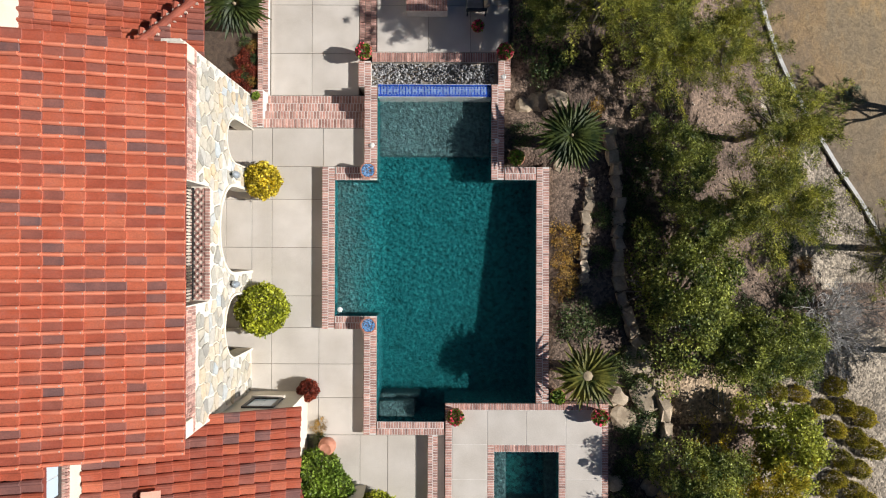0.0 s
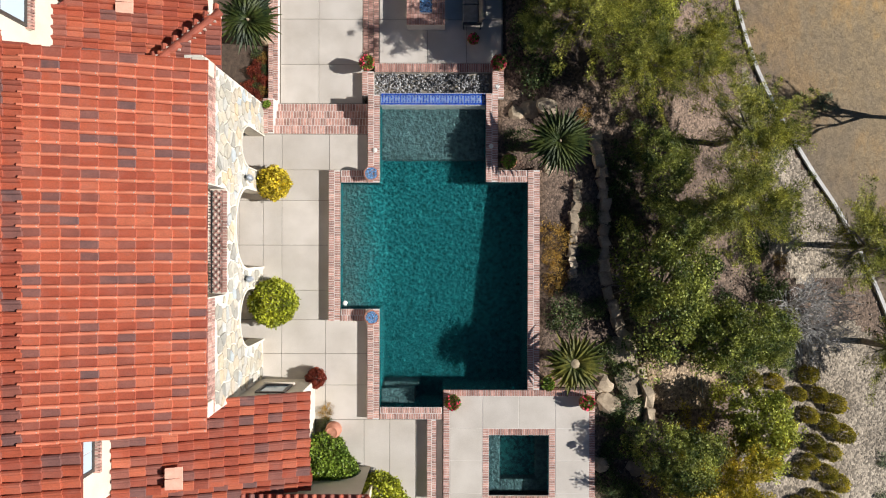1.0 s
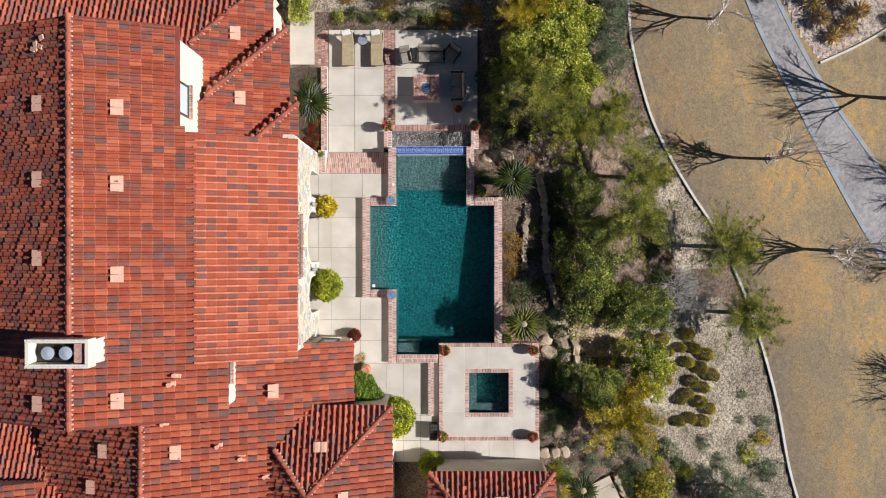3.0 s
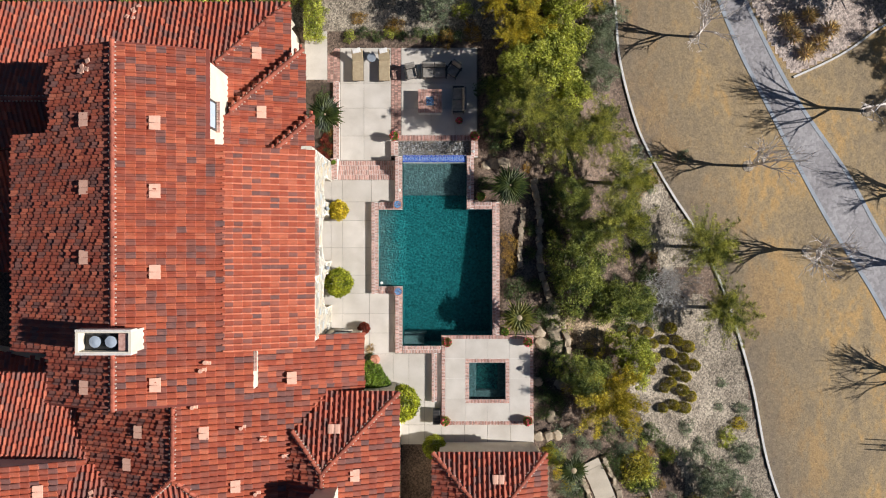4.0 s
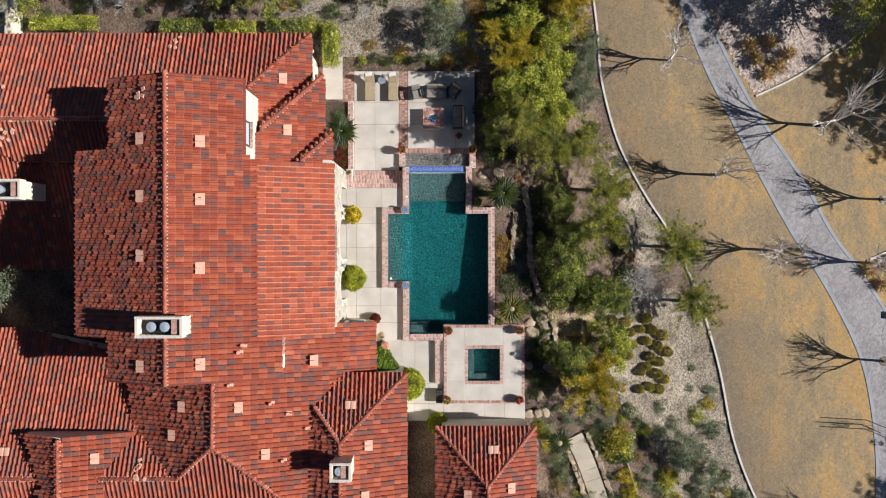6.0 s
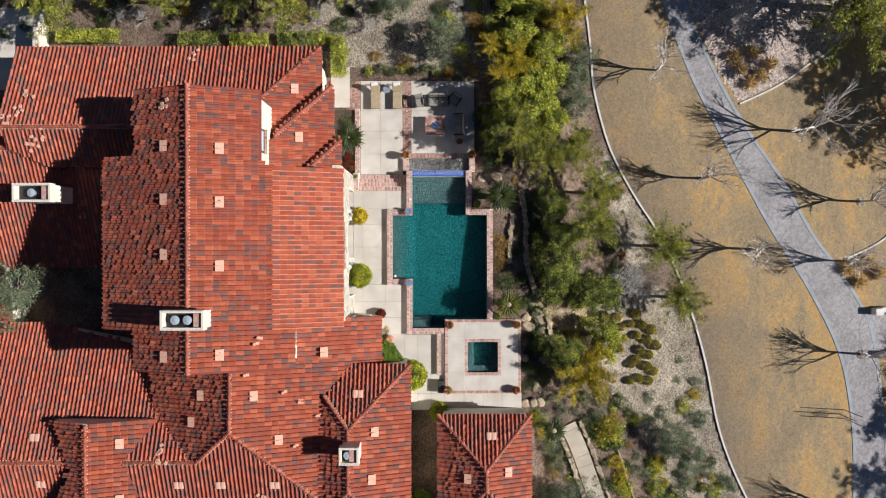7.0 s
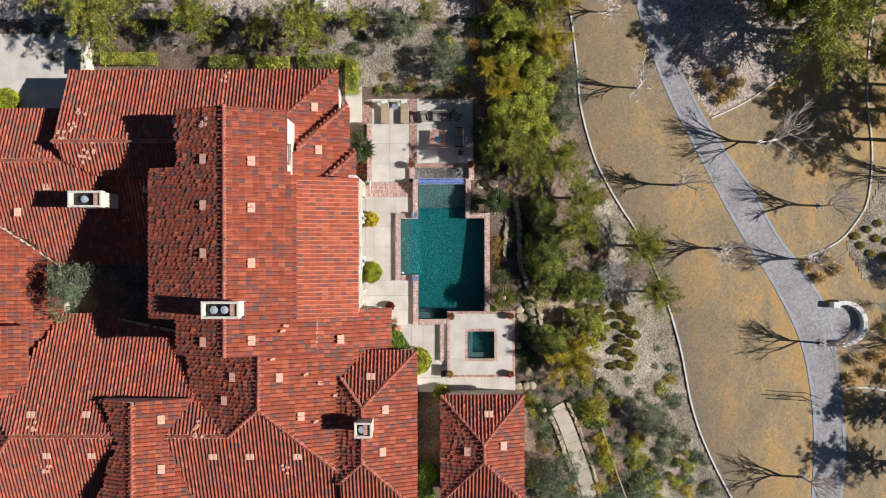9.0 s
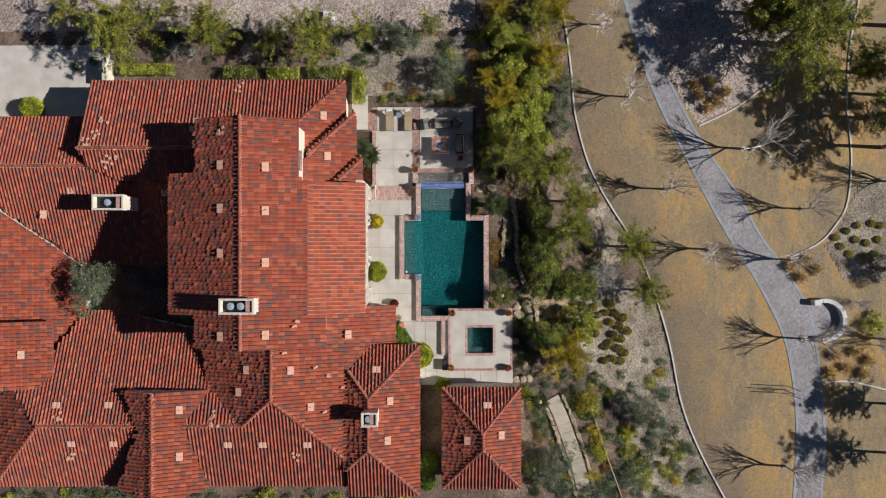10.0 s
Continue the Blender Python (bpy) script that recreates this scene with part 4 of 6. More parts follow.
ARCHES = [arch(-3.45, -1.5, 1.5, 0.95), arch(-0.75, 1.95, 1.7, 1.2), arch(2.72, 4.1, 1.5, 0.85)]
front = [(5.3, -0.3), (5.3, 5.72), (1.75, 5.72), (1.75, 3.75), (-1.5, 3.75), (-1.5, 5.72), (-4.93, 5.72), (-4.93, -0.3)]
for a in ARCHES:
    front += a


def upright(bm, outline, x0, x1):
    """A solid from an outline in y and z, between two x."""
    back = [bm.verts.new((x0, y, z)) for y, z in outline]
    fore = [bm.verts.new((x1, y, z)) for y, z in outline]
    bm.faces.new(back[::-1])
    bm.faces.new(fore)
    k = len(outline)
    for i in range(k):
        bm.faces.new((back[i], back[(i + 1) % k], fore[(i + 1) % k], fore[i]))


bm = bmesh.new()
upright(bm, front, FACE - 0.5, FACE)
arcade = part("arcade_wall", bm, wall_mortar, house, "stone-faced arcade wall with three arches")
for a in ARCHES:
    c = sum(p[0] for p in a[1:-1]) / (len(a) - 2)
    zc = a[1][1]
    outer = [(c + (y - c) * 1.07, z if z < zc else zc + (z - zc) * 1.08) for y, z in a]
    bm = bmesh.new()
    upright(bm, outer + a[::-1], FACE - 0.02, FACE + 0.05)
    part("arch_trim", bm, wall_mortar, arcade, "pale arch surround")
# header bricks above the stone
bm = bmesh.new()
for y0, y1 in ((1.78, 5.28), (-4.9, -1.53)):
    n = int((y1 - y0) / 0.085)
    for k in range(n):
        for r in range(3):
            y, z = y0 + (k + 0.5) * (y1 - y0) / n, 4.72 + r * 0.27
            box(bm, FACE - 0.02, FACE + 0.012 + random.uniform(0, 0.008), y - 0.037, y + 0.037, z, z + 0.255)
part("header_bricks", bm, brick_clay, arcade, "band of upright red bricks")["kind"] = "stuff"
for y in (5.02, -4.65):
    bm = bmesh.new()
    box(bm, FACE - 0.3, FACE + 0.12, y - 0.22, y + 0.22, 5.1, 5.74, 0.03)
    part("corner_block", bm, stucco, arcade, "cream plaster block under the eave")
# balcony in the middle bay
bm = bmesh.new()
n = 30
for i in range(n):
    for j in range(4):
        y, x = -1.45 + (i + 0.5) * 3.15 / n, FACE - 0.5 + (j + 0.5) * 0.4 / 4
        s = 1 if (i + j) % 2 else -1
        vs = box(bm, -0.028, 0.028, -0.075, 0.075, 0, 0.02)
        bmesh.ops.transform(bm, matrix=pose(x, y, 3.752, 0, 0, 45 * s), verts=vs)
for i in range(37):
    y = -1.45 + (i + 0.5) * 3.15 / 37
    box(bm, FACE - 0.1, FACE + 0.04, y - 0.036, y + 0.036, 3.752, 3.79)
part("balcony_floor", bm, brick_clay, arcade, "herringbone brick balcony floor")["kind"] = "stuff"
rail = thing("balcony_railing", 0, 0, 0, "black iron railing in front of the balcony", "railing")
bm = bmesh.new()
for z in (3.86, 4.78):
    box(bm, -7.07, -7.03, -1.46, 1.7, z, z + 0.035)
part("rail", bm, iron, rail)
for k in range(34):
    bm = bmesh.new()
    y = -1.42 + k * 3.08 / 33
    tube(bm, (-7.05, y, 3.76), (-7.05, y, 4.8), 0.012, 0.012, 6)
    bmesh.ops.create_icosphere(bm, subdivisions=1, radius=0.03, matrix=Matrix.Translation((-7.05, y, 4.3)))
    part("baluster", bm, iron, rail)
for y in (2.3, -1.12):
    lantern = thing("wall_lantern", FACE + 0.18, y, 1.75, "blue-grey metal wall lantern on a stone pier", "lantern", "pier lanterns")
    bm = bmesh.new()
    lathe(bm, [(0.05, 0), (0.1, 0.06), (0.12, 0.3), (0.03, 0.46)], 8)
    part("body", bm, metal_pale, lantern)
    bm = bmesh.new()
    box(bm, -0.2, 0.0, -0.02, 0.02, 0.36, 0.4)
    part("bracket", bm, iron, lantern)
# fieldstones of the wall, cut from a scattered pattern
seeds = {}
CELL = 0.38
for i in range(-18, 19):
    for j in range(-3, 16):
        seeds[i, j] = (i * CELL + random.uniform(-0.17, 0.17) + 0.19 * (j % 2), j * CELL * 0.95 + random.uniform(-0.17, 0.17))
stone_no = 0
for (i, j), (sy, sz) in seeds.items():
    if not (-4.9 < sy < 5.28 and -0.25 < sz < 4.7):
        continue
    poly = [(sy - 0.8, sz - 0.8), (sy + 0.8, sz - 0.8), (sy + 0.8, sz + 0.8), (sy - 0.8, sz + 0.8)]
    for di in (-2, -1, 0, 1, 2):
        for dj in (-2, -1, 0, 1, 2):
            q = seeds.get((i + di, j + dj))
            if q is None or (di == 0 and dj == 0):
                continue
            mx, mz, nx, nz = (sy + q[0]) / 2, (sz + q[1]) / 2, q[0] - sy, q[1] - sz
            cut = []
            for a, b in zip(poly, poly[1:] + poly[:1]):
                fa, fb = (a[0] - mx) * nx + (a[1] - mz) * nz, (b[0] - mx) * nx + (b[1] - mz) * nz
                if fa <= 0:
                    cut.append(a)
                if fa * fb < 0:
                    cut.append((a[0] + (b[0] - a[0]) * fa / (fa - fb), a[1] + (b[1] - a[1]) * fa / (fa - fb)))
            poly = cut
            if len(poly) < 3:
                break
    if len(poly) < 3:
        continue
    poly = [(sy + (y - sy) * 0.91, sz + (z - sz) * 0.91) for y, z in poly]
    poly = [(y, min(z, 4.68)) for y, z in poly]
    if not all(inside(y, z, front) for y, z in poly):
        poly = [(sy + (y - sy) * 0.5, sz + (z - sz) * 0.5) for y, z in poly]
        if not all(inside(y, z, front) for y, z in poly):
            continue
    bm = bmesh.new()
    proud = random.uniform(0.025, 0.05)
    out = [bm.verts.new((FACE - 0.01, y, z)) for y, z in poly]
    fore = [bm.verts.new((FACE + proud, sy + (y - sy) * 0.93, sz + (z - sz) * 0.93)) for y, z in poly]
    bm.faces.new(fore)
    for k in range(len(poly)):
        bm.faces.new((out[k], out[(k + 1) % len(poly)], fore[(k + 1) % len(poly)], fore[k]))
    part("stone", bm, flagstone, arcade)


def window(name, x, y, z, wide, high, facing):
    """A small window with frame, bar and pane; facing E or N."""
    ob = thing(name, x, y, z, "small window with dark frame in a stucco wall", "window", kind="structure")
    if facing == "N":
        ob.rotation_euler = (0, 0, math.pi / 2)
    bm = bmesh.new()
    for s in (-1, 1):
        box(bm, -0.02, 0.06, s * wide / 2 - 0.05, s * wide / 2 + 0.05, 0, high)
        box(bm, -0.02, 0.06, -wide / 2 + 0.05, wide / 2 - 0.05, (0.0 if s < 0 else high - 0.08), (0.08 if s < 0 else high))
    part("window_frame", bm, frame_paint, ob)
    for s in (-1, 1):
        bm = bmesh.new()
        box(bm, 0.0, 0.02, min(0.01 * s, s * (wide / 2 - 0.05)), max(0.01 * s, s * (wide / 2 - 0.05)), 0.08, high - 0.08)
        part("pane", bm, glass, ob)
    bm = bmesh.new()
    box(bm, -0.02, 0.12, -wide / 2 - 0.1, wide / 2 + 0.1, -0.1, -0.022, 0.01)
    sill = part("window_sill", bm, stucco, ob)
    bm = bmesh.new()
    n = int((wide + 0.2) / 0.085)
    for k in range(n):
        y = -wide / 2 - 0.1 + (k + 0.5) * (wide + 0.2) / n
        box(bm, -0.02, 0.2, y - 0.034, y + 0.034, -0.12, -0.004)
    if facing == "E":
        part("sill_bricks", bm, brick_clay, sill, "row of red sill bricks")["kind"] = "stuff"
    return ob


window("window_1", -11.56, 6.8, 5.75, 1.4, 1.15, "E")
window("window_2", -9.66, -5.7, 5.75, 1.1, 0.9, "E")
window("window_3", -5.75, -4.95, 0.9, 0.9, 1.2, "N")


# ---- chimneys ----
def chimney(x0, x1, y0, y1, low, top, flues, label):
    ob = thing("chimney", (x0 + x1) / 2, (y0 + y1) / 2, low, label, "chimney", "chimneys")
    hx, hy, h = (x1 - x0) / 2, (y1 - y0) / 2, top - low
    bm = bmesh.new()
    box(bm, -hx + 0.08, hx - 0.08, -hy + 0.08, hy - 0.08, 0, h - 0.55)
    part("shaft", bm, stucco, ob, "cream stucco shaft")
    bm = bmesh.new()
    t = 0.16
    for a, b, c, d in ((-hx, hx, -hy, -hy + t), (-hx, hx, hy - t, hy), (-hx, -hx + t, -hy + t, hy - t), (hx - t, hx, -hy + t, hy - t)):
        box(bm, a, b, c, d, h - 0.56, h, 0.015)
    part("crown", bm, stucco, ob, "cream brick-edged crown")
    bm = bmesh.new()
    n = int(2 * hx / 0.09)
    for k in range(n):
        for s in (-1, 1):
            x = -hx + (k + 0.5) * 2 * hx / n
            box(bm, x - 0.035, x + 0.035, s * (hy - 0.05) - 0.05, s * (hy - 0.05) + 0.05, h, h + 0.02)
    part("crown_bricks", bm, grout, ob, "pale bricks on the crown")["kind"] = "stuff"
    bm = bmesh.new()
    box(bm, -hx + t + 0.002, hx - t - 0.002, -hy + t + 0.002, hy - t - 0.002, h - 0.56, h - 0.5)
    part("flue_floor", bm, iron, ob, "black top inside the crown")
    for k in range(flues):
        fx = (k - (flues - 1) / 2) * 0.72 - 0.1
        bm = bmesh.new()
        lathe(bm, [(0.17, h - 0.5), (0.17, h - 0.22)], 16, (fx, 0))
        pot = part("flue", bm, metal_pale, ob, "galvanised flue")
        bm = bmesh.new()
        lathe(bm, [(0.26, h - 0.2), (0.27, h - 0.17), (0.05, h - 0.12)], 20, (fx, 0))
        part("flue_cap", bm, sky_tinted_metal, pot, "metal cowl with a pale blue sky reflection painted on")
    bm = bmesh.new()
    box(bm, hx - t - 0.5, hx - t - 0.01, -hy + t + 0.03, hy - t - 0.03, h - 0.5, h - 0.12, 0.02)
    part("brick_plug", bm, brick_clay, ob, "brick filled end of the crown")
    return ob


chimney(-16.4, -13.85, -4.80, -3.64, 8.0, 9.95, 2, "broad cream stucco chimney with two round flues")
chimney(-6.75, -5.45, -14.0, -12.85, 4.0, 5.9, 1, "square cream stucco chimney with one flue")
chimney(-27.9, -25.4, 2.97, 4.2, 3.0, 5.6, 1, "cream stucco chimney beside the shaded courtyard")

# ---- pale vent tiles and pipes on the roofs ----
VENTS = [(-13.5, 5.95, TOP, E), (-13.5, 2.73, TOP, E), (-13.5, -1.1, TOP, E), (-13.5, -6.45, TOP, E), (-16.7, 6.1, TOP, W), (-16.7, 2.9, TOP, W), (-16.7, -0.4, TOP, W), (-16.7, -6.55, TOP, W),
         (-8.0, -6.95, (-8.0, 0, 4.3), E), (-12.46, -9.7, LOW, E), (-10.96, -12.7, LOW, E), (-15.9, -9.7, LOW, W), (-16.6, -11.5, LOW, W), (-9.73, 7.42, (-9.73, 0, 3.85), E), (-10.15, 10.8, (-10.15, 0, 3.3), E),
         (-31.5, -12.7, SOUTH, N), (-27.3, -12.7, SOUTH, N), (-30.3, -15.7, SOUTH, S), (-26.9, -15.7, SOUTH, S), (-17.7, -15.8, SOUTH, S), (-14.9, -15.8, SOUTH, S), (-11.3, -15.8, SOUTH, S),
         (-4.7, -12.4, GABLE, E), (-4.9, -15.6, GABLE, E), (-5.8, -9.95, (0, -8.05, 2.95), N), (-21.4, -12.9, CROSS, E), (-21.4, -16.6, CROSS, E), (-34.4, -8.6, (-32.3, 0, 3.4), E), (-33.6, 2.8, (-31.0, 0, 1.65), E), (-31, 4.8, (0, 6.7, 3.62), S), (-23.2, 4.6, (0, 6.7, 3.6), S), (-25.3, 2.4, (0, 6.7, 3.4), S), (-20.4, 9.5, (0, 8.0, 4.65), N), (-20.2, 10.2, (0, 8.0, 4.65), N)]


def vent_pair(owner, x, y, ref, down):
    """Two pale flat vent tiles side by side on a roof plane."""
    across, d, out = slope_frame(down, SLOPE)
    z = plane_z(ref, down, SLOPE)
    turn = Matrix(((across.x, d.x, out.x), (across.y, d.y, out.y), (across.z, d.z, out.z)))
    places = []
    for k in (-0.5, 0.5):
        places.append((Vector((x, y, z(x, y))) + across * k * 0.34 + out * 0.15, turn))
    v = joined_tiles("vent_tile", places, tile_shape([(-0.17, 0.03), (-0.08, 0.05), (0.08, 0.05), (0.17, 0.03)], 0.5), vent_clay, owner, "pair of pale replacement vent tiles")
    del v["kind"]


for x, y, ref, down in VENTS:
    vent_pair(house, x, y, ref, down)
for x, y, ref, down in ((-27.8, 10.4, (0, 8.0, 4.65), N), (-28.3, 9.1, (0, 8.0, 4.65), N), (-28.9, 8.5, (0, 8.0, 4.65), N), (-26.9, 7.6, (0, 8.0, 4.6), S), (-27.4, 6.9, (0, 8.0, 4.5), S), (-17.1, 13.2, (0, 8.0, 4.5), N), (-18.9, -13.4, SOUTH, N), (-18.7, -13.9, SOUTH, N), (-31.2, -13.6, SOUTH, N), (-16.6, 8.6, TOP, W), (-30.5, -16.8, SOUTH, S), (-12.4, -16.9, SOUTH, S)):
    across, d, out = slope_frame(down, SLOPE)
    foot = Vector((x, y, plane_z(ref, down, SLOPE)(x, y)))
    bm = bmesh.new()
    for k in range(5):
        c = foot + across * random.uniform(-0.4, 0.4) + d * random.uniform(-0.4, 0.4) + out * 0.2
        vs = box(bm, -0.1, 0.1, -0.12, 0.12, -0.04, 0.02, 0.012)
        turn = Matrix(((across.x, d.x, out.x), (across.y, d.y, out.y), (across.z, d.z, out.z))).to_4x4()
        bmesh.ops.transform(bm, matrix=Matrix.Translation(c) @ turn @ Matrix.Rotation(random.uniform(0, 3), 4, "Z"), verts=[v for v in bm.verts if v.co.length < 0.3])
    part("tile_patch", bm, vent_clay, house, "loose pale pieces of broken tile")["kind"] = "stuff"
for x, y, ref, down in ((-11.6, -4.6, LOW, E), (-11.3, -5.5, TOP, E), (-11.5, -5.9, TOP, E), (-8.9, 5.3, (-9.73, 0, 3.85), E), (-10.6, -9.6, LOW, E), (-9.6, -10.3, LOW, E), (-8.5, -11.3, LOW, E), (-9.9, -13.2, LOW, E), (-12.9, -8.3, LOW, E), (-6.2, -7.3, LOW, E)):
    zz = plane_z(ref, down, SLOPE)(x, y)
    bm = bmesh.new()
    tube(bm, (x, y, zz - 0.1), (x, y, zz + 0.32), 0.07, 0.07, 10)
    tube(bm, (x, y, zz + 0.3), (x, y, zz + 0.36), 0.1, 0.1, 10)
    box(bm, x - 0.16, x + 0.2, y - 0.15, y + 0.15, zz + 0.02, zz + 0.09, 0.02)
    part("roof_pipe", bm, vent_clay, house, "clay coloured roof vent pipe")

# ---- cabana ----
cabana = thing("cabana", 0, 0, 0, "small square garden house with hipped red tile roof", "garden house")
CE = 2.15
roof(cabana, [(6.1, -11.72), (2.9, -15.25), (2.9, -16.6), (6.1, -20.1)], (6.1, 0, CE), E)
roof(cabana, [(-0.4, -11.72), (2.9, -15.25), (2.9, -16.6), (-0.4, -20.1)], (-0.4, 0, CE), W)
roof(cabana, [(-0.4, -11.72), (6.1, -11.72), (2.9, -15.25)], (0, -11.72, CE), N)
roof(cabana, [(-0.4, -20.1), (6.1, -20.1), (2.9, -16.6)], (0, -20.1, CE), S)
for x, y, ref, down in ((4.4, -15.5, (6.1, 0, CE), E), (1.7, -15.9, (-0.4, 0, CE), W), (3.3, -13.1, (0, -11.72, CE), N)):
    vent_pair(cabana, x, y, ref, down)
z1 = CE + 1.17
for a, b in (((-0.4, -11.72, CE + 0.06), (2.9, -15.25, z1)), ((6.1, -11.72, CE + 0.06), (2.9, -15.25, z1)), ((2.9, -15.25, z1), (2.9, -16.6, z1)), ((2.9, -16.6, z1), (-0.4, -20.1, CE + 0.06)), ((2.9, -16.6, z1), (6.1, -20.1, CE + 0.06))):
    caps(cabana, a, b)

# ---- planting ----
rng = np.random.default_rng(7)


def unit(n):
    v = rng.normal(size=(n, 3))
    return v / np.linalg.norm(v, axis=1)[:, None]


def leaf_mesh(name, centres, along, length, width, material, droop=0.0):
    """Many small leaves; each a folded four-cornered blade."""
    n = len(centres)
    side = np.cross(along, unit(n))
    side /= np.linalg.norm(side, axis=1)[:, None] + 1e-9
    length = length * rng.uniform(0.7, 1.3, (n, 1))
    width = width * rng.uniform(0.7, 1.3, (n, 1))
    v = np.empty((n, 4, 3))
    v[:, 0], v[:, 1] = centres - along * length / 2, centres + side * width / 2
    v[:, 2], v[:, 3] = centres + along * length / 2, centres - side * width / 2
    v[:, 2, 2] -= droop * length[:, 0]
    me = bpy.data.meshes.new(name)
    me.vertices.add(4 * n)
    me.vertices.foreach_set("co", v.ravel())
    me.loops.add(4 * n)
    me.loops.foreach_set("vertex_index", np.arange(4 * n))
    me.polygons.add(n)
    me.polygons.foreach_set("loop_start", np.arange(0, 4 * n, 4))
    me.materials.append(material)
    me.update(calc_edges=True)
    me.validate()
    return me


def clump_crown(name, material, clumps, per, length, width, spread=0.26, flat=0.75, core=0.35):
    """A crown of radius about 1: clumps of leaves over an uneven dome."""
    c = unit(clumps)
    c[:, 2] = np.abs(c[:, 2]) * 1.2 - 0.35
    r = rng.uniform(core, 0.86, clumps) ** 0.6
    c = c * r[:, None]
    az, turn = np.arctan2(c[:, 1], c[:, 0]), rng.uniform(0, 6, 3)
    c[:, :2] *= 0.95 + (0.22 * np.sin(az * 2 + turn[0]) + 0.2 * np.sin(az * 3 + turn[1]) + 0.14 * np.sin(az * 5 + turn[2]))[:, None]
    c[:, 2] *= flat
    size = rng.uniform(0.45, 1.5, clumps) * spread
    d = unit(clumps * per)
    off = d * (rng.uniform(0.35, 1, (clumps * per, 1)) ** 0.5)
    centres = np.repeat(c, per, 0) + off * np.repeat(size, per)[:, None] * np.array([1, 1, 0.8])
    along = unit(clumps * per) + 0.6 * d
    along /= np.linalg.norm(along, axis=1)[:, None]
    return leaf_mesh(name, centres, along, length, width, material)


def plume_crown(name, material, limbs, per, length, width):
    """Feathery conifer crown: tufts of needles along outward limbs."""
    centres, along = [], []
    for k in range(limbs):
        a = 2.4 * k + rng.uniform(-0.9, 0.9)
        h = rng.uniform(-0.6, 0.8)
        reach = (1.12 - 0.55 * max(0, h)) * rng.uniform(0.4, 1.2)
        d = np.array([math.cos(a), math.sin(a), rng.uniform(0.05, 0.4)])
        side = np.array([-d[1], d[0], 0])
        for u in np.linspace(0.25, 1.0, 7):
            c = np.array([0, 0, h]) + d * u * reach + side * rng.normal() * 0.11 * (1.2 - u) + np.array([0, 0, rng.normal() * 0.05])
            out = unit(per)
            out[:, 2] = np.abs(out[:, 2]) * 0.9 - 0.15
            size = rng.uniform(0.08, 0.16)
            centres.append(c + out * (size * rng.uniform(0.3, 1.0, (per, 1))))
            v = out + d * 0.6
            along.append(v / np.linalg.norm(v, axis=1)[:, None])
    return leaf_mesh(name, np.concatenate(centres), np.concatenate(along), length, width, material)


def ball_crown(name, material, n, length, width, rough=0.07, low=-0.5):
    """A clipped ball: a thick skin of leaves."""
    d = unit(n)
    d = d[d[:, 2] > low]
    bump_r = 1 + rough * np.sin(d[:, 0] * 7 + 1) * np.cos(d[:, 1] * 6) + rng.normal(size=len(d)) * rough * 0.6
    centres = d * (bump_r * rng.uniform(0.82, 1.0, len(d)))[:, None]
    along = d * 0.5 + unit(len(d))
    along /= np.linalg.norm(along, axis=1)[:, None]
    return leaf_mesh(name, centres, along, length, width, material)


def blade_tuft(name, material, n, width):
    """An upright tuft of arching blades."""
    a = rng.uniform(0, 2 * np.pi, n)
    e = rng.uniform(0.2, 1.45, n)
    d = np.stack([np.cos(a) * np.cos(e), np.sin(a) * np.cos(e), np.sin(e)], 1)
    return leaf_mesh(name, d * rng.uniform(0.35, 0.75, (n, 1)), d, 0.62, width, material, 0.1)


def limb_mesh(name, material, levels=4, spread=0.55, first=1.0, sides=5, forks=3, seed=1, radius=0.07, thin=0.62):
    """A bare branching tree of height about 3."""
    r = random.Random(seed)
    bm = bmesh.new()

    def grow(p, d, length, width, level):
        q = p + d * length
        tube(bm, p, q, width, width * 0.66, sides if level > 1 else 4)
        if level == 0:
            return
        for k in range(forks if level < levels else forks + 3):
            turn = Vector((r.uniform(-1, 1), r.uniform(-1, 1), r.uniform(-0.25, 0.55)))
            e = (d + turn * spread * (1.5 if level == levels else 1.1)).normalized()
            grow(p + d * length * r.uniform(0.62, 1.0), e, length * r.uniform(0.65, 0.95), width * thin, level - 1)

    grow(Vector((0, 0, 0)), Vector((0.03, 0.02, 1)), first, radius, levels)
    me = bpy.data.meshes.new(name)
    bm.to_mesh(me)
    bm.free()
    me.materials.append(material)
    return me


def trunk_mesh(name, material, seed):
    """Tapered trunk of height 1 with limbs into a crown of radius 1 above it."""
    r = random.Random(seed)
    bm = bmesh.new()
    tube(bm, (0, 0, -0.1), (0.03, 0.02, 0.6), 0.085, 0.06, 8)
    tube(bm, (0.03, 0.02, 0.6), (0.0, 0.03, 1.1), 0.06, 0.035, 7)
    for k in range(16):
        a, z, reach = k * 2.4, r.uniform(0.55, 0.98), r.uniform(0.55, 0.9)
        e = Vector((math.cos(a) * reach * 0.6, math.sin(a) * reach * 0.6, z + r.uniform(0.03, 0.16)))
        tube(bm, (0.02, 0.02, z), e, 0.03, 0.016, 5)
        for side in (-0.5, 0.1, 0.55):
            f = e + Vector((math.cos(a + side) * reach * 0.42, math.sin(a + side) * reach * 0.38, r.uniform(-0.04, 0.08)))
            tube(bm, e, f, 0.014, 0.005, 4)
    me = bpy.data.meshes.new(name)
    bm.to_mesh(me)
    bm.free()
    me.materials.append(material)
    return me


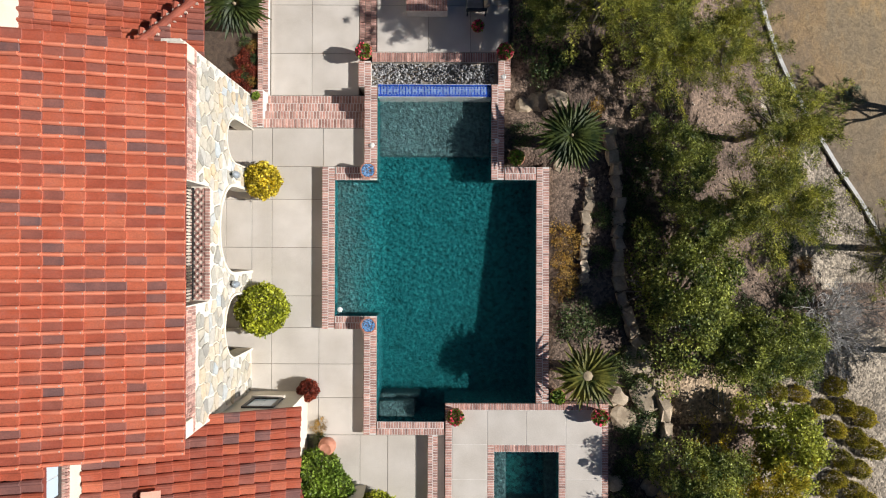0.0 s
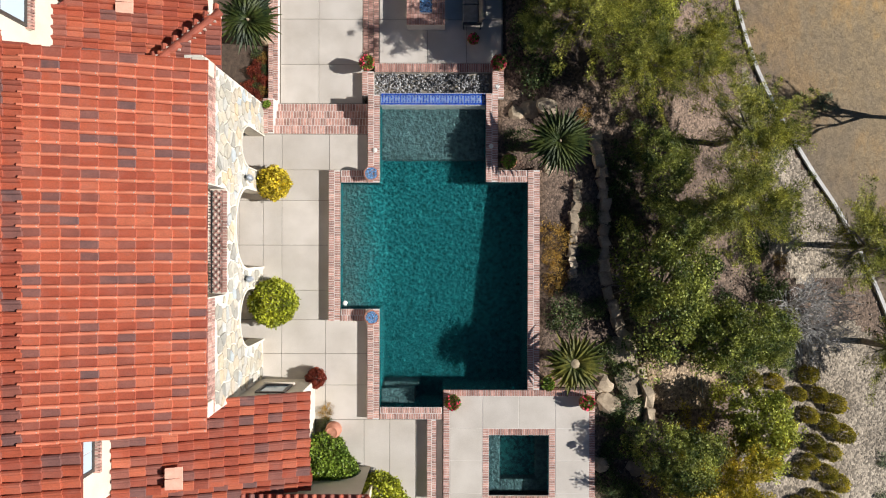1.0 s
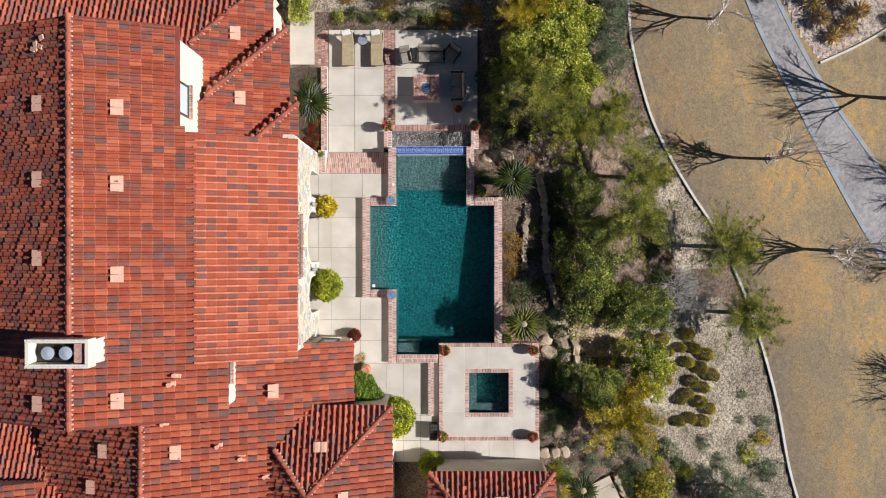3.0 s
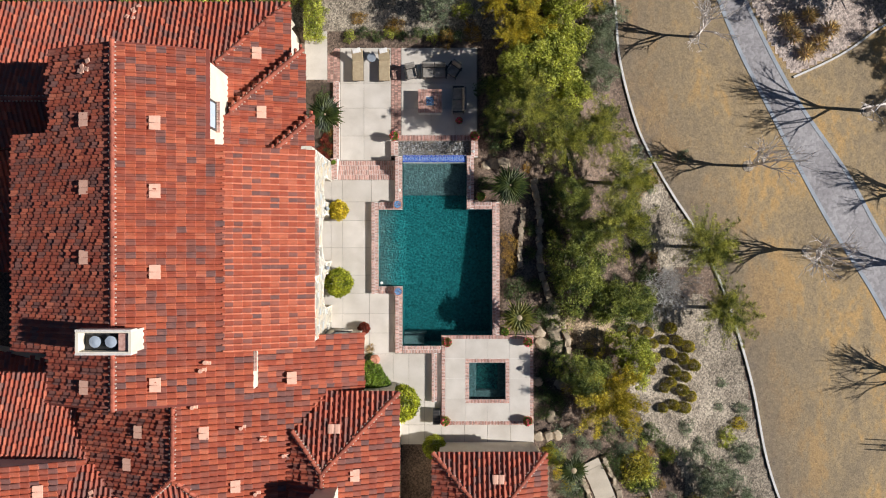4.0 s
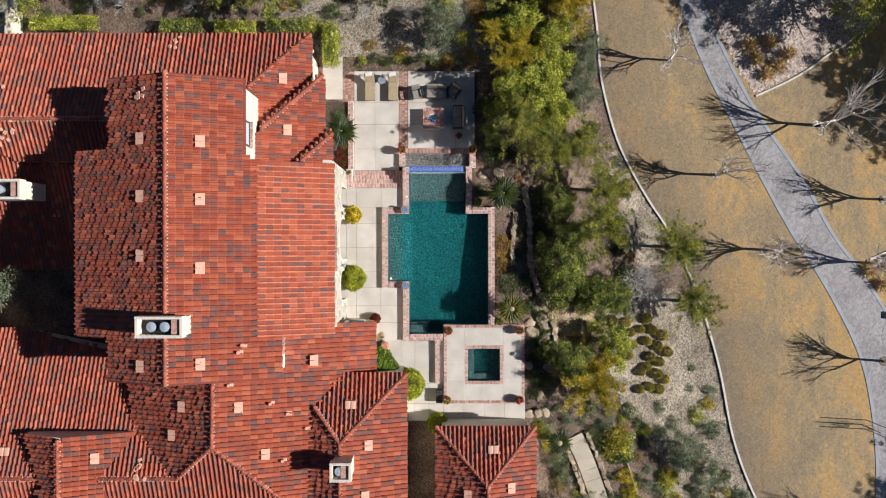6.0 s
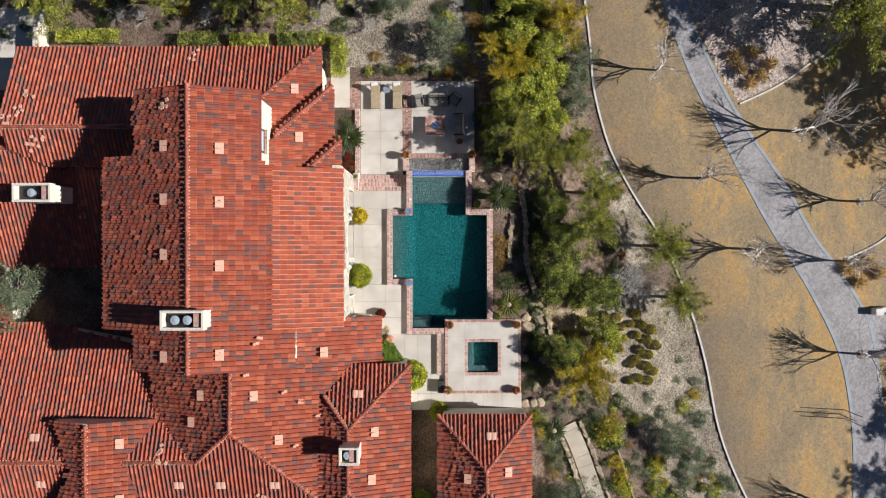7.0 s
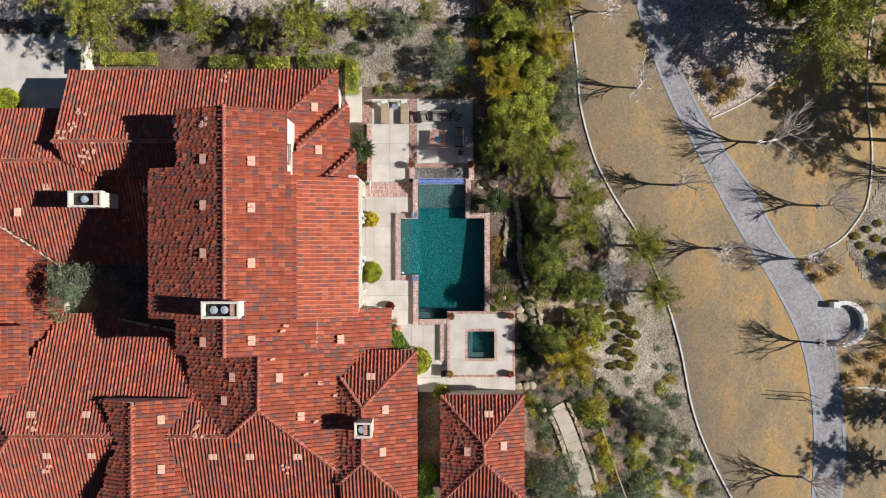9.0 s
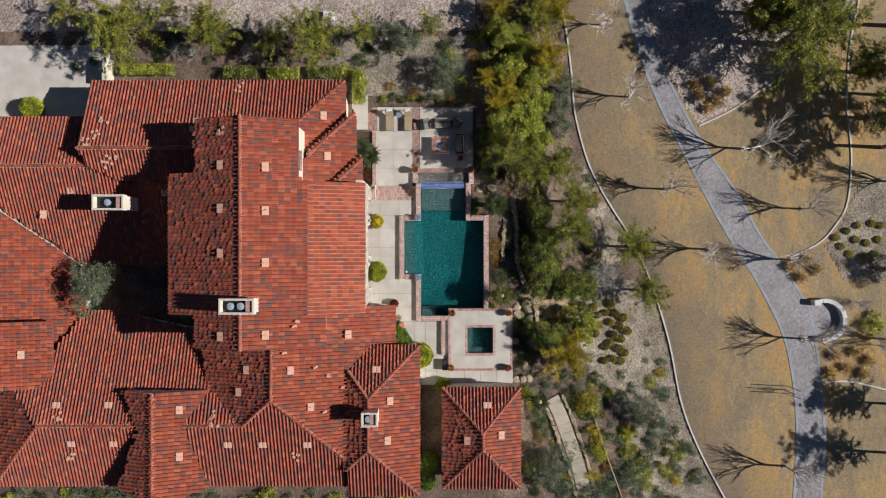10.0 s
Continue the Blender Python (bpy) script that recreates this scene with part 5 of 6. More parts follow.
TRUNKS = [trunk_mesh("trunk", bark, k) for k in range(3)]
CROWNS = {
    "pine": [plume_crown("crown", leaf_pine, 56, 105, 0.044, 0.011) for _ in range(3)],
    "far_pine": [plume_crown("crown", leaf_pine, 54, 60, 0.066, 0.017) for _ in range(2)],
    "gold": [plume_crown("crown", leaf_pine_gold, 56, 95, 0.05, 0.013) for _ in range(2)],
    "sparse": [plume_crown("crown", leaf_pine, 30, 60, 0.066, 0.014) for _ in range(2)],
    "oak": [clump_crown("crown", leaf_oak, 200, 120, 0.043, 0.028, 0.16, 1.0) for _ in range(3)],
    "bright": [clump_crown("crown", leaf_bright, 170, 95, 0.06, 0.042, 0.165, 1.0) for _ in range(2)],
    "olive": [clump_crown("crown", leaf_olive, 140, 80, 0.052, 0.023, 0.18, 0.9) for _ in range(2)],
}
SHRUBS = {
    "dark": [clump_crown("shrub", leaf_dark, 48, 40, 0.095, 0.06, 0.28) for _ in range(2)],
    "rust": [clump_crown("shrub", leaf_rust, 48, 40, 0.095, 0.055, 0.28)],
    "yellow": [clump_crown("shrub", leaf_bright, 48, 40, 0.095, 0.06, 0.28)],
    "golden": [clump_crown("shrub", leaf_yellow, 48, 40, 0.095, 0.06, 0.28)],
    "grey": [clump_crown("shrub", leaf_olive, 48, 40, 0.095, 0.05, 0.3)],
    "tuft": [ball_crown("shrub", leaf_tuft, 2600, 0.2, 0.08, 0.12)],
    "straw": [blade_tuft("grass_tuft", leaf_straw, 260, 0.05)],
}
plant_no = [0]


def tree(kind, x, y, r, label, tall=1.0, crown_z=None):
    """A tree whose crown has radius r."""
    plant_no[0] += 1
    k = plant_no[0]
    g = ground_z(x, y)
    ob = thing("tree", x, y, g, label, "tree")
    trunk_h = max(1.2, (crown_z if crown_z is not None else ((0.7 if x < 9.2 else 0.0) if x > 6 else 0.4)) - g) * tall
    t = new("trunk", TRUNKS[k % 3])
    t.parent, t.scale, t.rotation_euler = ob, (r * 0.9, r * 0.9, trunk_h * 0.95), (0, 0, k * 1.3)
    c = new("crown", CROWNS[kind][k % len(CROWNS[kind])])
    c.parent, c.location = ob, (0, 0, trunk_h)
    c.scale, c.rotation_euler = (r, r * random.uniform(0.88, 1.08), r * random.uniform(0.8, 1.0)), (0, 0, k * 2.1)
    return ob


def shrub(kind, x, y, r, label, high=0.8, z=None, name="shrub", category="shrub", group=""):
    plant_no[0] += 1
    k = plant_no[0]
    ob = new(name, SHRUBS[kind][k % len(SHRUBS[kind])])
    ob.location = (x, y, (ground_z(x, y) if z is None else z) + (0.3 * r * high if kind != "straw" else 0))
    ob.scale, ob.rotation_euler = (r, r * random.uniform(0.9, 1.1), r * high), (0, 0, k * 1.7)
    return tagged(ob, label, category, group)


PINES = [(7.4, 6.5, 2.2), (9.6, 7.1, 2.1), (10.9, 4.1, 2.2), (10.6, 1.5, 2.6), (-27.25, 18.44, 3.5), (-19.95, 18.18, 2.9), (-11.21, 17.68, 2.9), (7.73, 19.83, 2.2), (27.61, 19.79, 2.4), (36.56, 15.89, 2.6)]
for x, y, r in PINES:
    tree("pine" if 0 < x < 20 else "far_pine", x * (1.01 if 6 < x < 20 else 1), y * (1.01 if 6 < x < 20 else 1), r * 0.82, "feathery yellow-green conifer on the garden slope", crown_z=2.4 if x < 0 else 1.0 if y < 5 else None)
tree("far_pine", 30.5, 18.6, 4.4, "large spreading green pine beside the path", crown_z=1.2)
tree("far_pine", 28.5, 21.5, 3.2, "large spreading green pine beside the path", crown_z=1.0)
for x, y, r in ((40.6, 20.4, 3.0), (39.4, 16.0, 2.7), (38.8, 11.8, 2.6), (41.2, 13.9, 2.4), (40.0, 9.2, 2.6), (43.5, -14.5, 2.2), (42.5, -19, 2.2)):
    tree("far_pine", x, y, r, "dark pine at the far side of the path", crown_z=1.6)
tree("pine", 5.2, 8.1, 1.9, "tall feathery yellow-green conifer beside the terrace", crown_z=2.0)
tree("bright", 4.7, 10.9, 1.5, "tall yellow-green broadleaf tree beside the terrace", crown_z=1.5)
tree("bright", 6.4, 10.4, 1.9, "tall yellow-green broadleaf tree beside the terrace", crown_z=1.1)
tree("oak", 3.6, 9.0, 1.1, "dark broadleaf tree shading the terrace", crown_z=0.9)
tree("oak", 3.6, 7.6, 0.9, "dark broadleaf tree shading the terrace", crown_z=0.9)
tree("gold", 10.1, -8.9, 2.5, "golden-green feathery conifer above the gravel bed")
for x, y, r in ((17.6, -3.9, 1.6), (16.3, 0.1, 1.7)):
    tree("pine", x, y, r * 1.15, "airy yellow-green conifer beside the kerb", crown_z=-0.6)
for x, y, r in ((-15, 17.7, 1.5), (-7.3, 18.6, 1.6), (-32.5, 20.4, 1.7), (-23.8, 20.6, 1.3), (-1.5, 19.2, 1.4)):
    tree("sparse", x, y, r, "thin sparse conifer on the garden edge", crown_z=0.9)
for x, y, r in ((4.1, 12.3, 1.0), (3.3, 14.3, 0.9)):
    tree("gold", x, y, r, "small golden-green conifer beside the terrace", crown_z=1.6)
tree("gold", 5.2, 13.4, 1.6, "golden-green conifer behind the terrace")
for x, y, r in ((10.67, -3.21, 2.1), (8.6, -7.6, 1.9), (8.0, 3.0, 1.6), (8.8, 0.9, 1.5), (12.1, -3.49, 1.3)):
    tree("oak", x * 0.995, y * 0.995, r * 0.9, "dense broadleaf evergreen tree beside the pool garden")
tree("oak", 8.15, -1.55, 2.45, "broad dense evergreen tree beside the pool garden", crown_z=0.1)
for x, y, r in ((8.6, 16.6, 1.9), (9.0, 20.6, 2.0), (4.5, 20.9, 1.4)):
    tree("gold", x, y, r, "golden-green conifer on the northern slope", crown_z=0.1)
for x, y, r in ((7.6, 14.6, 1.6), (6.6, 17.6, 1.5), (11.82, -6.64, 1.6), (7.77, 9.34, 1.6), (6.8, 12.4, 2.1), (4.86, 18.55, 1.6), (5.4, 15.4, 1.7)):
    tree("bright", x, y, r, "bright yellow-green broadleaf tree on the slope", crown_z=0.0)
for x, y, r in ((9.71, 10.87, 1.5), (9.9, 12.6, 1.4), (10.3, 14.4, 1.3), (-3.98, 18.17, 1.8), (-0.04, 15.21, 1.9), (8.98, -18.7, 2.3), (17.1, -14.2, 1.6), (18.6, -15.7, 1.4), (41, -2, 2.0), (40, 12, 2.4)):
    tree("olive", x, y, r, "grey-green olive-like tree among gravel", crown_z=ground_z(x, y) + 1.6)
tree("olive", -29.4, -3.0, 2.2, "grey-green olive tree standing in the courtyard", crown_z=3.2)
for x, y, r in ((3.29, 9.9, 1.1), (3.3, 8.14, 0.9), (3.59, 6.67, 1.0), (4.62, -2.41, 0.85), (6.38, -4.02, 0.65), (6.82, -4.75, 0.6), (6.4, -6.51, 0.6), (6.97, -5.92, 0.7), (6.5, -7.68, 0.65), (6.45, -9.0, 0.7), (5.5, 1.11, 0.5), (6.9, 3.3, 0.8), (6.8, 2.1, 0.8), (6.9, 0.9, 0.7), (5.5, -0.36, 0.5), (5.75, -2.3, 0.55), (7.41, -7.39, 0.8), (2.8, 4.0, 0.55), (7.2, -9.6, 0.8), (6.3, -10.2, 0.5), (8, 12.5, 1.2), (12.5, -4.1, 0.75), (13.5, -4.6, 0.65), (11.4, -5.1, 0.6), (13.0, -1.6, 0.8), (12.6, 0.2, 0.7)):
    shrub("dark", x, y, r, "dark green evergreen shrub in the pool garden")
for x, y, r in ((4.25, 0.37, 0.62), (4.25, -1.23, 0.55), (4.2, -0.45, 0.4), (5.32, 4.95, 0.35), (-2.76, 13.81, 0.6), (0.45, 13.06, 0.6), (-4.99, 14.31, 0.5), (2.0, 13.4, 0.7), (3.5, 14.8, 0.8), (2.5, 16.8, 0.9)):
    shrub("rust", x, y, r, "rust-brown shrub with dry foliage")
for x, y, r in ((14.58, -13.22, 0.6), (13.57, -18.27, 1.0), (16.24, -16.9, 0.9), (7.0, -12.84, 0.8), (12.56, -14.22, 1.2), (-7.6, 13.3, 0.6), (-7.5, 14.4, 0.7), (-8.2, 15.4, 0.8), (-9.3, 15.5, 0.8), (7.2, -4.6, 0.4), (39, -7, 1.3), (1.4, 14.7, 0.7), (0.4, 16.9, 0.8), (2.7, 18.7, 0.9), (3.6, 16.4, 0.9)):
    shrub("yellow", x, y, r, "yellow-green leafy shrub in the garden bed")
for x, y, r in ((19.7, -10.6, 0.6), (20.21, -13.43, 0.7), (18.42, -8.81, 0.4), (18.16, -10.35, 0.4), (20.46, -17.53, 0.8), (18.92, -18.04, 1.0), (16.35, -20.1, 1.6), (22, -18.56, 0.9), (23, -21.13, 1.0), (14.29, -21.12, 1.2), (10.2, -21.1, 1.2), (12.75, -22.15, 1.5), (16.87, -12.91, 0.7), (20.96, -20.1, 0.8), (13.6, 3.9, 0.45), (12.9, 6.4, 0.5), (15.9, -11.6, 0.6), (7.9, -14.6, 0.9), (8.3, -16.3, 0.8), (16, 6.0, 0.5)):
    shrub("grey", x, y, r, "low grey-green shrub on pale gravel", 0.7)
for x, y, r in ((12.2, -5.2, 0.5), (13.28, -5.35, 0.45), (14.82, -5.13, 0.5), (14.36, -5.9, 0.42), (15.28, -5.96, 0.48), (16.05, -6.36, 0.52), (13.75, -6.98, 0.44), (14.82, -6.76, 0.46), (15.69, -7.13, 0.5), (16.42, -7.59, 0.52), (15.07, -7.9, 0.48), (15.81, -8.3, 0.48), (14.82, -8.6, 0.46), (15.59, -9.13, 0.5), (13.44, -7.75, 0.4), (14.36, -8.95, 0.45), (14.98, -10.05, 0.45), (15.75, -10.27, 0.5), (14.21, -10.21, 0.42), (16.21, -9.59, 0.46), (13.6, -6.1, 0.42)):
    shrub("tuft", x, y, r * 0.72, "small clipped olive-gold shrub on gravel", 1.5, group="gravel bed shrubs")
for x, y in ((36.7, 1.5), (37.7, 2.0), (39, 2.2), (37.5, 0.7), (38.5, 0.4), (39.6, 0.7), (36.2, 0.1), (37, -0.6), (38.3, -0.9), (39.3, -0.6), (39.8, 2), (35.7, 0.9), (16, -18.7), (17, -18.2), (17.5, -19.2), (18.3, -20.3), (19.3, -19.8), (20.1, -18.7)):
    shrub("tuft", x, y, 0.34, "small round olive shrub in a gravel bed", 0.9, group="gravel bed shrubs")
for x, y in ((23.2, 13.9), (24, 12.8), (22.7, 14.9), (31.5, -1.7), (32.5, -2.7), (33, -1.1), (35.6, -9.9), (35.1, -11.5), (36.6, -11), (38.2, -11.5), (38.7, -10.4), (24.8, 13.4), (25.6, 14.3), (24.2, 15.2), (34, -2), (37.4, -9.6)):
    shrub("straw", x, y, 0.85, "dry straw-coloured ornamental grass tuft", 1.0, LAWN, "grass_tuft", "grass")

BOUGHS = [limb_mesh("bough", bark_pale, 4, 0.72, 0.95, 6, 3, s, 0.068, 0.6) for s in (3, 8, 14)]
DEAD = [limb_mesh("bough", bark_dead, 5, 0.8, 0.42, 4, 3, s, 0.026, 0.66) for s in (5, 9)]
for k, (x, y, s) in enumerate(((14.28, 20.47, 1.5), (16.71, 13.86, 1.5), (20.23, 5.38, 1.6), (24.11, -0.19, 1.65), (28.03, 9.0, 1.9), (32.69, 3.54, 1.6), (31.64, -1.13, 1.5), (32.66, -8.41, 1.6), (31.08, -20.09, 1.6), (42, 6, 1.8), (41, -8.5, 1.6))):
    ob = thing("bare_tree", x, y, LAWN - 0.02, "leafless pale-barked young tree on the dry lawn", "tree", "bare lawn trees")
    t = new("bough", BOUGHS[k % 3])
    t.parent, t.scale, t.rotation_euler = ob, (s, s, s * 1.15), (0, 0, k * 1.9)
    bm = bmesh.new()
    lathe(bm, [(0.42, -0.02), (0.36, 0.05), (0.15, 0.07)], 14)
    part("mulch_ring", bm, gravel, ob, "pale mulch ring round the trunk")
ob = thing("bare_tree", 31.1, -13.08, LAWN - 0.02, "very small leafless sapling between three stakes on the lawn", "tree", "bare lawn trees")
t = new("bough", BOUGHS[0])
t.parent, t.scale = ob, (0.3, 0.3, 0.6)
for dx, dy in ((0.25, 0.32), (-0.2, 0.0), (0.2, -0.35)):
    bm = bmesh.new()
    tube(bm, (dx, dy, -0.05), (dx, dy, 2.2), 0.035, 0.03, 7)
    part("stake", bm, bark, ob, "brown wooden stake")
for x, y, s in ((13.2, -2.4, 2.5), (14.2, -3.1, 2.2), (15.0, -2.2, 1.8), (-36, 19.5, 1.5), (-33.5, 18.9, 1.5), (-31, 18.8, 1.3), (-24, 17.4, 1.4), (-22.4, 17.0, 1.3), (-17.6, 17.2, 1.2), (-9, 17.0, 1.2), (-5.5, 16.4, 1.1), (-24, 19.8, 1.2), (-13.5, 19, 1.2), (1, 18.2, 1.2), (-2.2, 16.2, 1.0), (23.0, 17.4, 2.5), (37.5, -5.0, 1.6), (39.5, -9, 1.8), (34, 16, 1.6)):
    ob = thing("bare_bush", x, y, ground_z(x, y), "leafless grey twiggy bush in the garden", "bush")
    t = new("bough", DEAD[int(x) % 2])
    t.parent, t.scale, t.rotation_euler = ob, (s, s, s * 0.7), (0, 0, x)

pick = random.Random(21)
def free(x, y, r):
    return all(math.hypot(x - a, y - b) > r for a, b in taken)
for x, y, r, kind, label in ((12.2, -13.7, 1.0, "tuft", "olive-gold rounded shrub beside the garden walk"), (13.0, -16.3, 0.7, "golden", "golden-yellow shrub beside the garden walk"), (13.4, -17.4, 0.8, "golden", "golden-yellow shrub beside the garden walk"), (13.8, -18.5, 0.6, "golden", "golden-yellow shrub beside the garden walk"), (16.4, -16.6, 0.85, "golden", "golden-yellow shrub on the gravel slope"), (16.2, -18.3, 0.9, "yellow", "yellow-green shrub on the gravel slope"), (17.0, -20.0, 1.2, "yellow", "yellow-green shrub on the gravel slope"), (14.7, -13.3, 0.38, "golden", "small golden-yellow shrub on gravel"), (6.75, -12.7, 0.55, "golden", "golden-yellow shrub at the garden house corner"), (8.3, -15.6, 0.7, "dark", "dark green shrub beside the garden house")):
    shrub(kind, x, y, r, label)
taken = [(9.3, -13.3), (9.7, -14.2), (10.1, -15.0), (10.5, -16.1), (10.9, -17.2), (11.3, -18.4), (11.7, -19.6), (12.0, -20.8), (12.3, -22), (12.2, -13.7), (13, -16.3), (13.4, -17.4), (16.4, -16.6), (16.2, -18.3), (17, -20), (9, -18.7), (16.5, -14)]
for k in range(420):
    x, y = pick.uniform(7.2, 22.5), pick.uniform(-25, -11.2)
    r = pick.uniform(0.3, 0.85)
    if x > kerb_x(y) - 1.0 or not free(x, y, r + 0.25) or (x > 14.5 and y > -16 and pick.random() < 0.8):
        continue
    taken.append((x, y))
    kind, label = pick.choice((("grey", "low grey-green shrub on pale gravel"), ("dark", "dark green shrub on the southern slope"), ("yellow", "yellow-green leafy shrub on the southern slope"), ("grey", "low grey-green shrub on pale gravel"), ("rust", "rust-brown shrub on the southern slope"), ("golden", "golden-yellow shrub on the southern slope"), ("dark", "dark green shrub on the southern slope")))
    shrub(kind, x, y, r, label, pick.uniform(0.6, 0.9))
for k in range(70):
    x, y = pick.uniform(7.5, 14), pick.uniform(-4, 16)
    r = pick.uniform(0.3, 0.7)
    if x > kerb_x(y) - 0.6 or not free(x, y, r + 0.3):
        continue
    taken.append((x, y))
    kind, label = pick.choice((("dark", "dark green shrub under the trees"), ("dark", "dark green shrub under the trees"), ("rust", "rust-brown shrub under the trees")))
    shrub(kind, x, y, r, label, 0.7)
for k in range(34):
    x, y = -40 + k * 1.1 + pick.uniform(-0.4, 0.4), pick.uniform(-22.6, -21.2)
    shrub(pick.choice(("dark", "grey", "yellow")), x, y, pick.uniform(0.5, 1.0), "green shrub along the south wall of the house", 0.8)
for k in range(60):
    x, y = pick.uniform(-34, 3), pick.uniform(15.8, 19.2)
    r = pick.uniform(0.3, 0.75)
    if not free(x, y, r + 0.35):
        continue
    taken.append((x, y))
    kind, label = pick.choice((("dark", "dark green shrub behind the house"), ("grey", "grey-green shrub behind the house"), ("rust", "rust-brown shrub behind the house"), ("dark", "dark green shrub behind the house")))
    shrub(kind, x, y, r, label, 0.8)

# clipped balls and border plants by the house
BALL = {"yellow": ball_crown("foliage", leaf_yellow, 6500, 0.15, 0.11, 0.1, -0.7), "box": ball_crown("foliage", leaf_box, 9000, 0.11, 0.08, 0.07, -0.7), "hedge": ball_crown("foliage", leaf_hedge, 9000, 0.11, 0.08, 0.07, -0.7)}


def ball(kind, x, y, r, z, tall, label):
    ob = thing("clipped_shrub", x, y, z, label, "shrub")
    c = new("foliage", BALL[kind])
    c.parent, c.location, c.scale = ob, (0, 0, r * tall * 0.75), (r, r, r * tall)
    bm = bmesh.new()
    tube(bm, (0, 0, -0.02), (0, 0, r * tall * 0.75), 0.06, 0.03, 7)
    part("stem", bm, bark, ob)
    return ob


ball("yellow", -6.15, 2.3, 0.6, PATIO, 1.1, "yellow rounded shrub beside a stone pier")
ball("box", -6.1, -2.05, 0.86, PATIO, 1.0, "yellow-green clipped round shrub beside the arcade")
ball("box", -7.2, -3.8, 0.32, PATIO, 1.0, "small green shrub in an arch opening")
ball("hedge", -4.25, -7.65, 0.88, PATIO, 1.0, "large green clipped shrub under the eave")
ball("hedge", -3.75, -8.3, 0.78, PATIO, 1.0, "large green clipped shrub under the eave")
ball("box", -2.3, -9.28, 1.06, PATIO, 1.0, "large yellow-green clipped shrub at the roof corner")
ball("box", -0.34, -12.02, 0.72, PATIO, 0.9, "green clipped shrub at the garden house corner")
ball("hedge", -1.7, -18.6, 0.9, PATIO, 1.0, "green clipped shrub in the passage")
ball("hedge", -1.8, -20.2, 0.8, PATIO, 1.0, "green clipped shrub in the passage")
ball("box", -36.4, 12.3, 0.95, -0.9, 0.9, "green clipped shrub beside the drive")
SHRUBS["red"] = [clump_crown("shrub", leaf_red, 40, 40, 0.14, 0.08, 0.3)]
BALL["red"] = ball_crown("foliage", leaf_red, 5000, 0.17, 0.12, 0.1, -0.7)
ball("red", -4.62, -4.86, 0.36, PATIO, 1.0, "small rounded dark red shrub in a corner of the patio")
shrub("red", -6.9, 6.3, 0.35, "dark red bedding plants behind the planter wall", z=TERRACE)
shrub("red", -6.95, 7.0, 0.35, "dark red bedding plants behind the planter wall", z=TERRACE)
for x, y, r in ((-7.1, 6.6, 0.4), (-7.3, 6.1, 0.35), (-7.0, 8.6, 0.45)):
    shrub("red" if r < 0.42 else "dark", x, y, r, "dark red and green bedding plants behind the planter wall", z=TERRACE + 0.1)
for k in range(9):
    shrub(("red", "rust", "dark")[k % 3], -7.05 + 0.22 * (k % 2), 5.75 + k * 0.2, 0.27, "mixed red and green bedding plant in the planter", z=TERRACE + 0.1)
shrub("rust", -4.25, -6.15, 0.3, "low rusty border plant beside the eave", z=PATIO)
shrub("dark", -4.3, -6.6, 0.3, "low green border plant beside the eave", z=PATIO)
shrub("dark", -7.2, 9.4, 0.6, "dark green shrub in the terrace planter", z=TERRACE)
shrub("dark", -6.95, 5.9, 0.3, "dark green border plant behind the planter wall", z=TERRACE)
for k in range(9):
    shrub("dark" if k % 3 else "yellow", -5.6 + k * 0.85, 13.15 + 0.2 * (k % 2), 0.45, "low rounded shrub edging the terrace")

hedge_no = 0
for x0, x1, y0, y1, h in ((-28.6, -23.9, 15.2, 16.2, 0.9), (-19.6, -16.6, 14.9, 16.0, 0.9), (-15.8, -12.9, 14.8, 15.9, 0.8), (-12.2, -9.6, 14.9, 16.0, 0.9), (-8.3, -7.2, 12.7, 15.6, 0.9)):
    n = int((x1 - x0) * (y1 - y0) * 900)
    d = rng.uniform(0, 1, (n, 3))
    z = ground_z((x0 + x1) / 2, (y0 + y1) / 2)
    p = np.stack([x0 + d[:, 0] * (x1 - x0), y0 + d[:, 1] * (y1 - y0), z + h * (0.15 + 0.85 * d[:, 2] ** 0.4) + 0.1 * np.sin(d[:, 0] * 17) * np.cos(d[:, 1] * 5)], 1)
    ob = new("hedge", leaf_mesh("hedge", p, unit(n), 0.1, 0.065, leaf_bright if hedge_no % 2 == 0 else leaf_oak))
    tagged(ob, "bright green clipped hedge behind the house" if hedge_no % 2 == 0 else "dark green clipped hedge behind the house", "hedge")
    hedge_no += 1


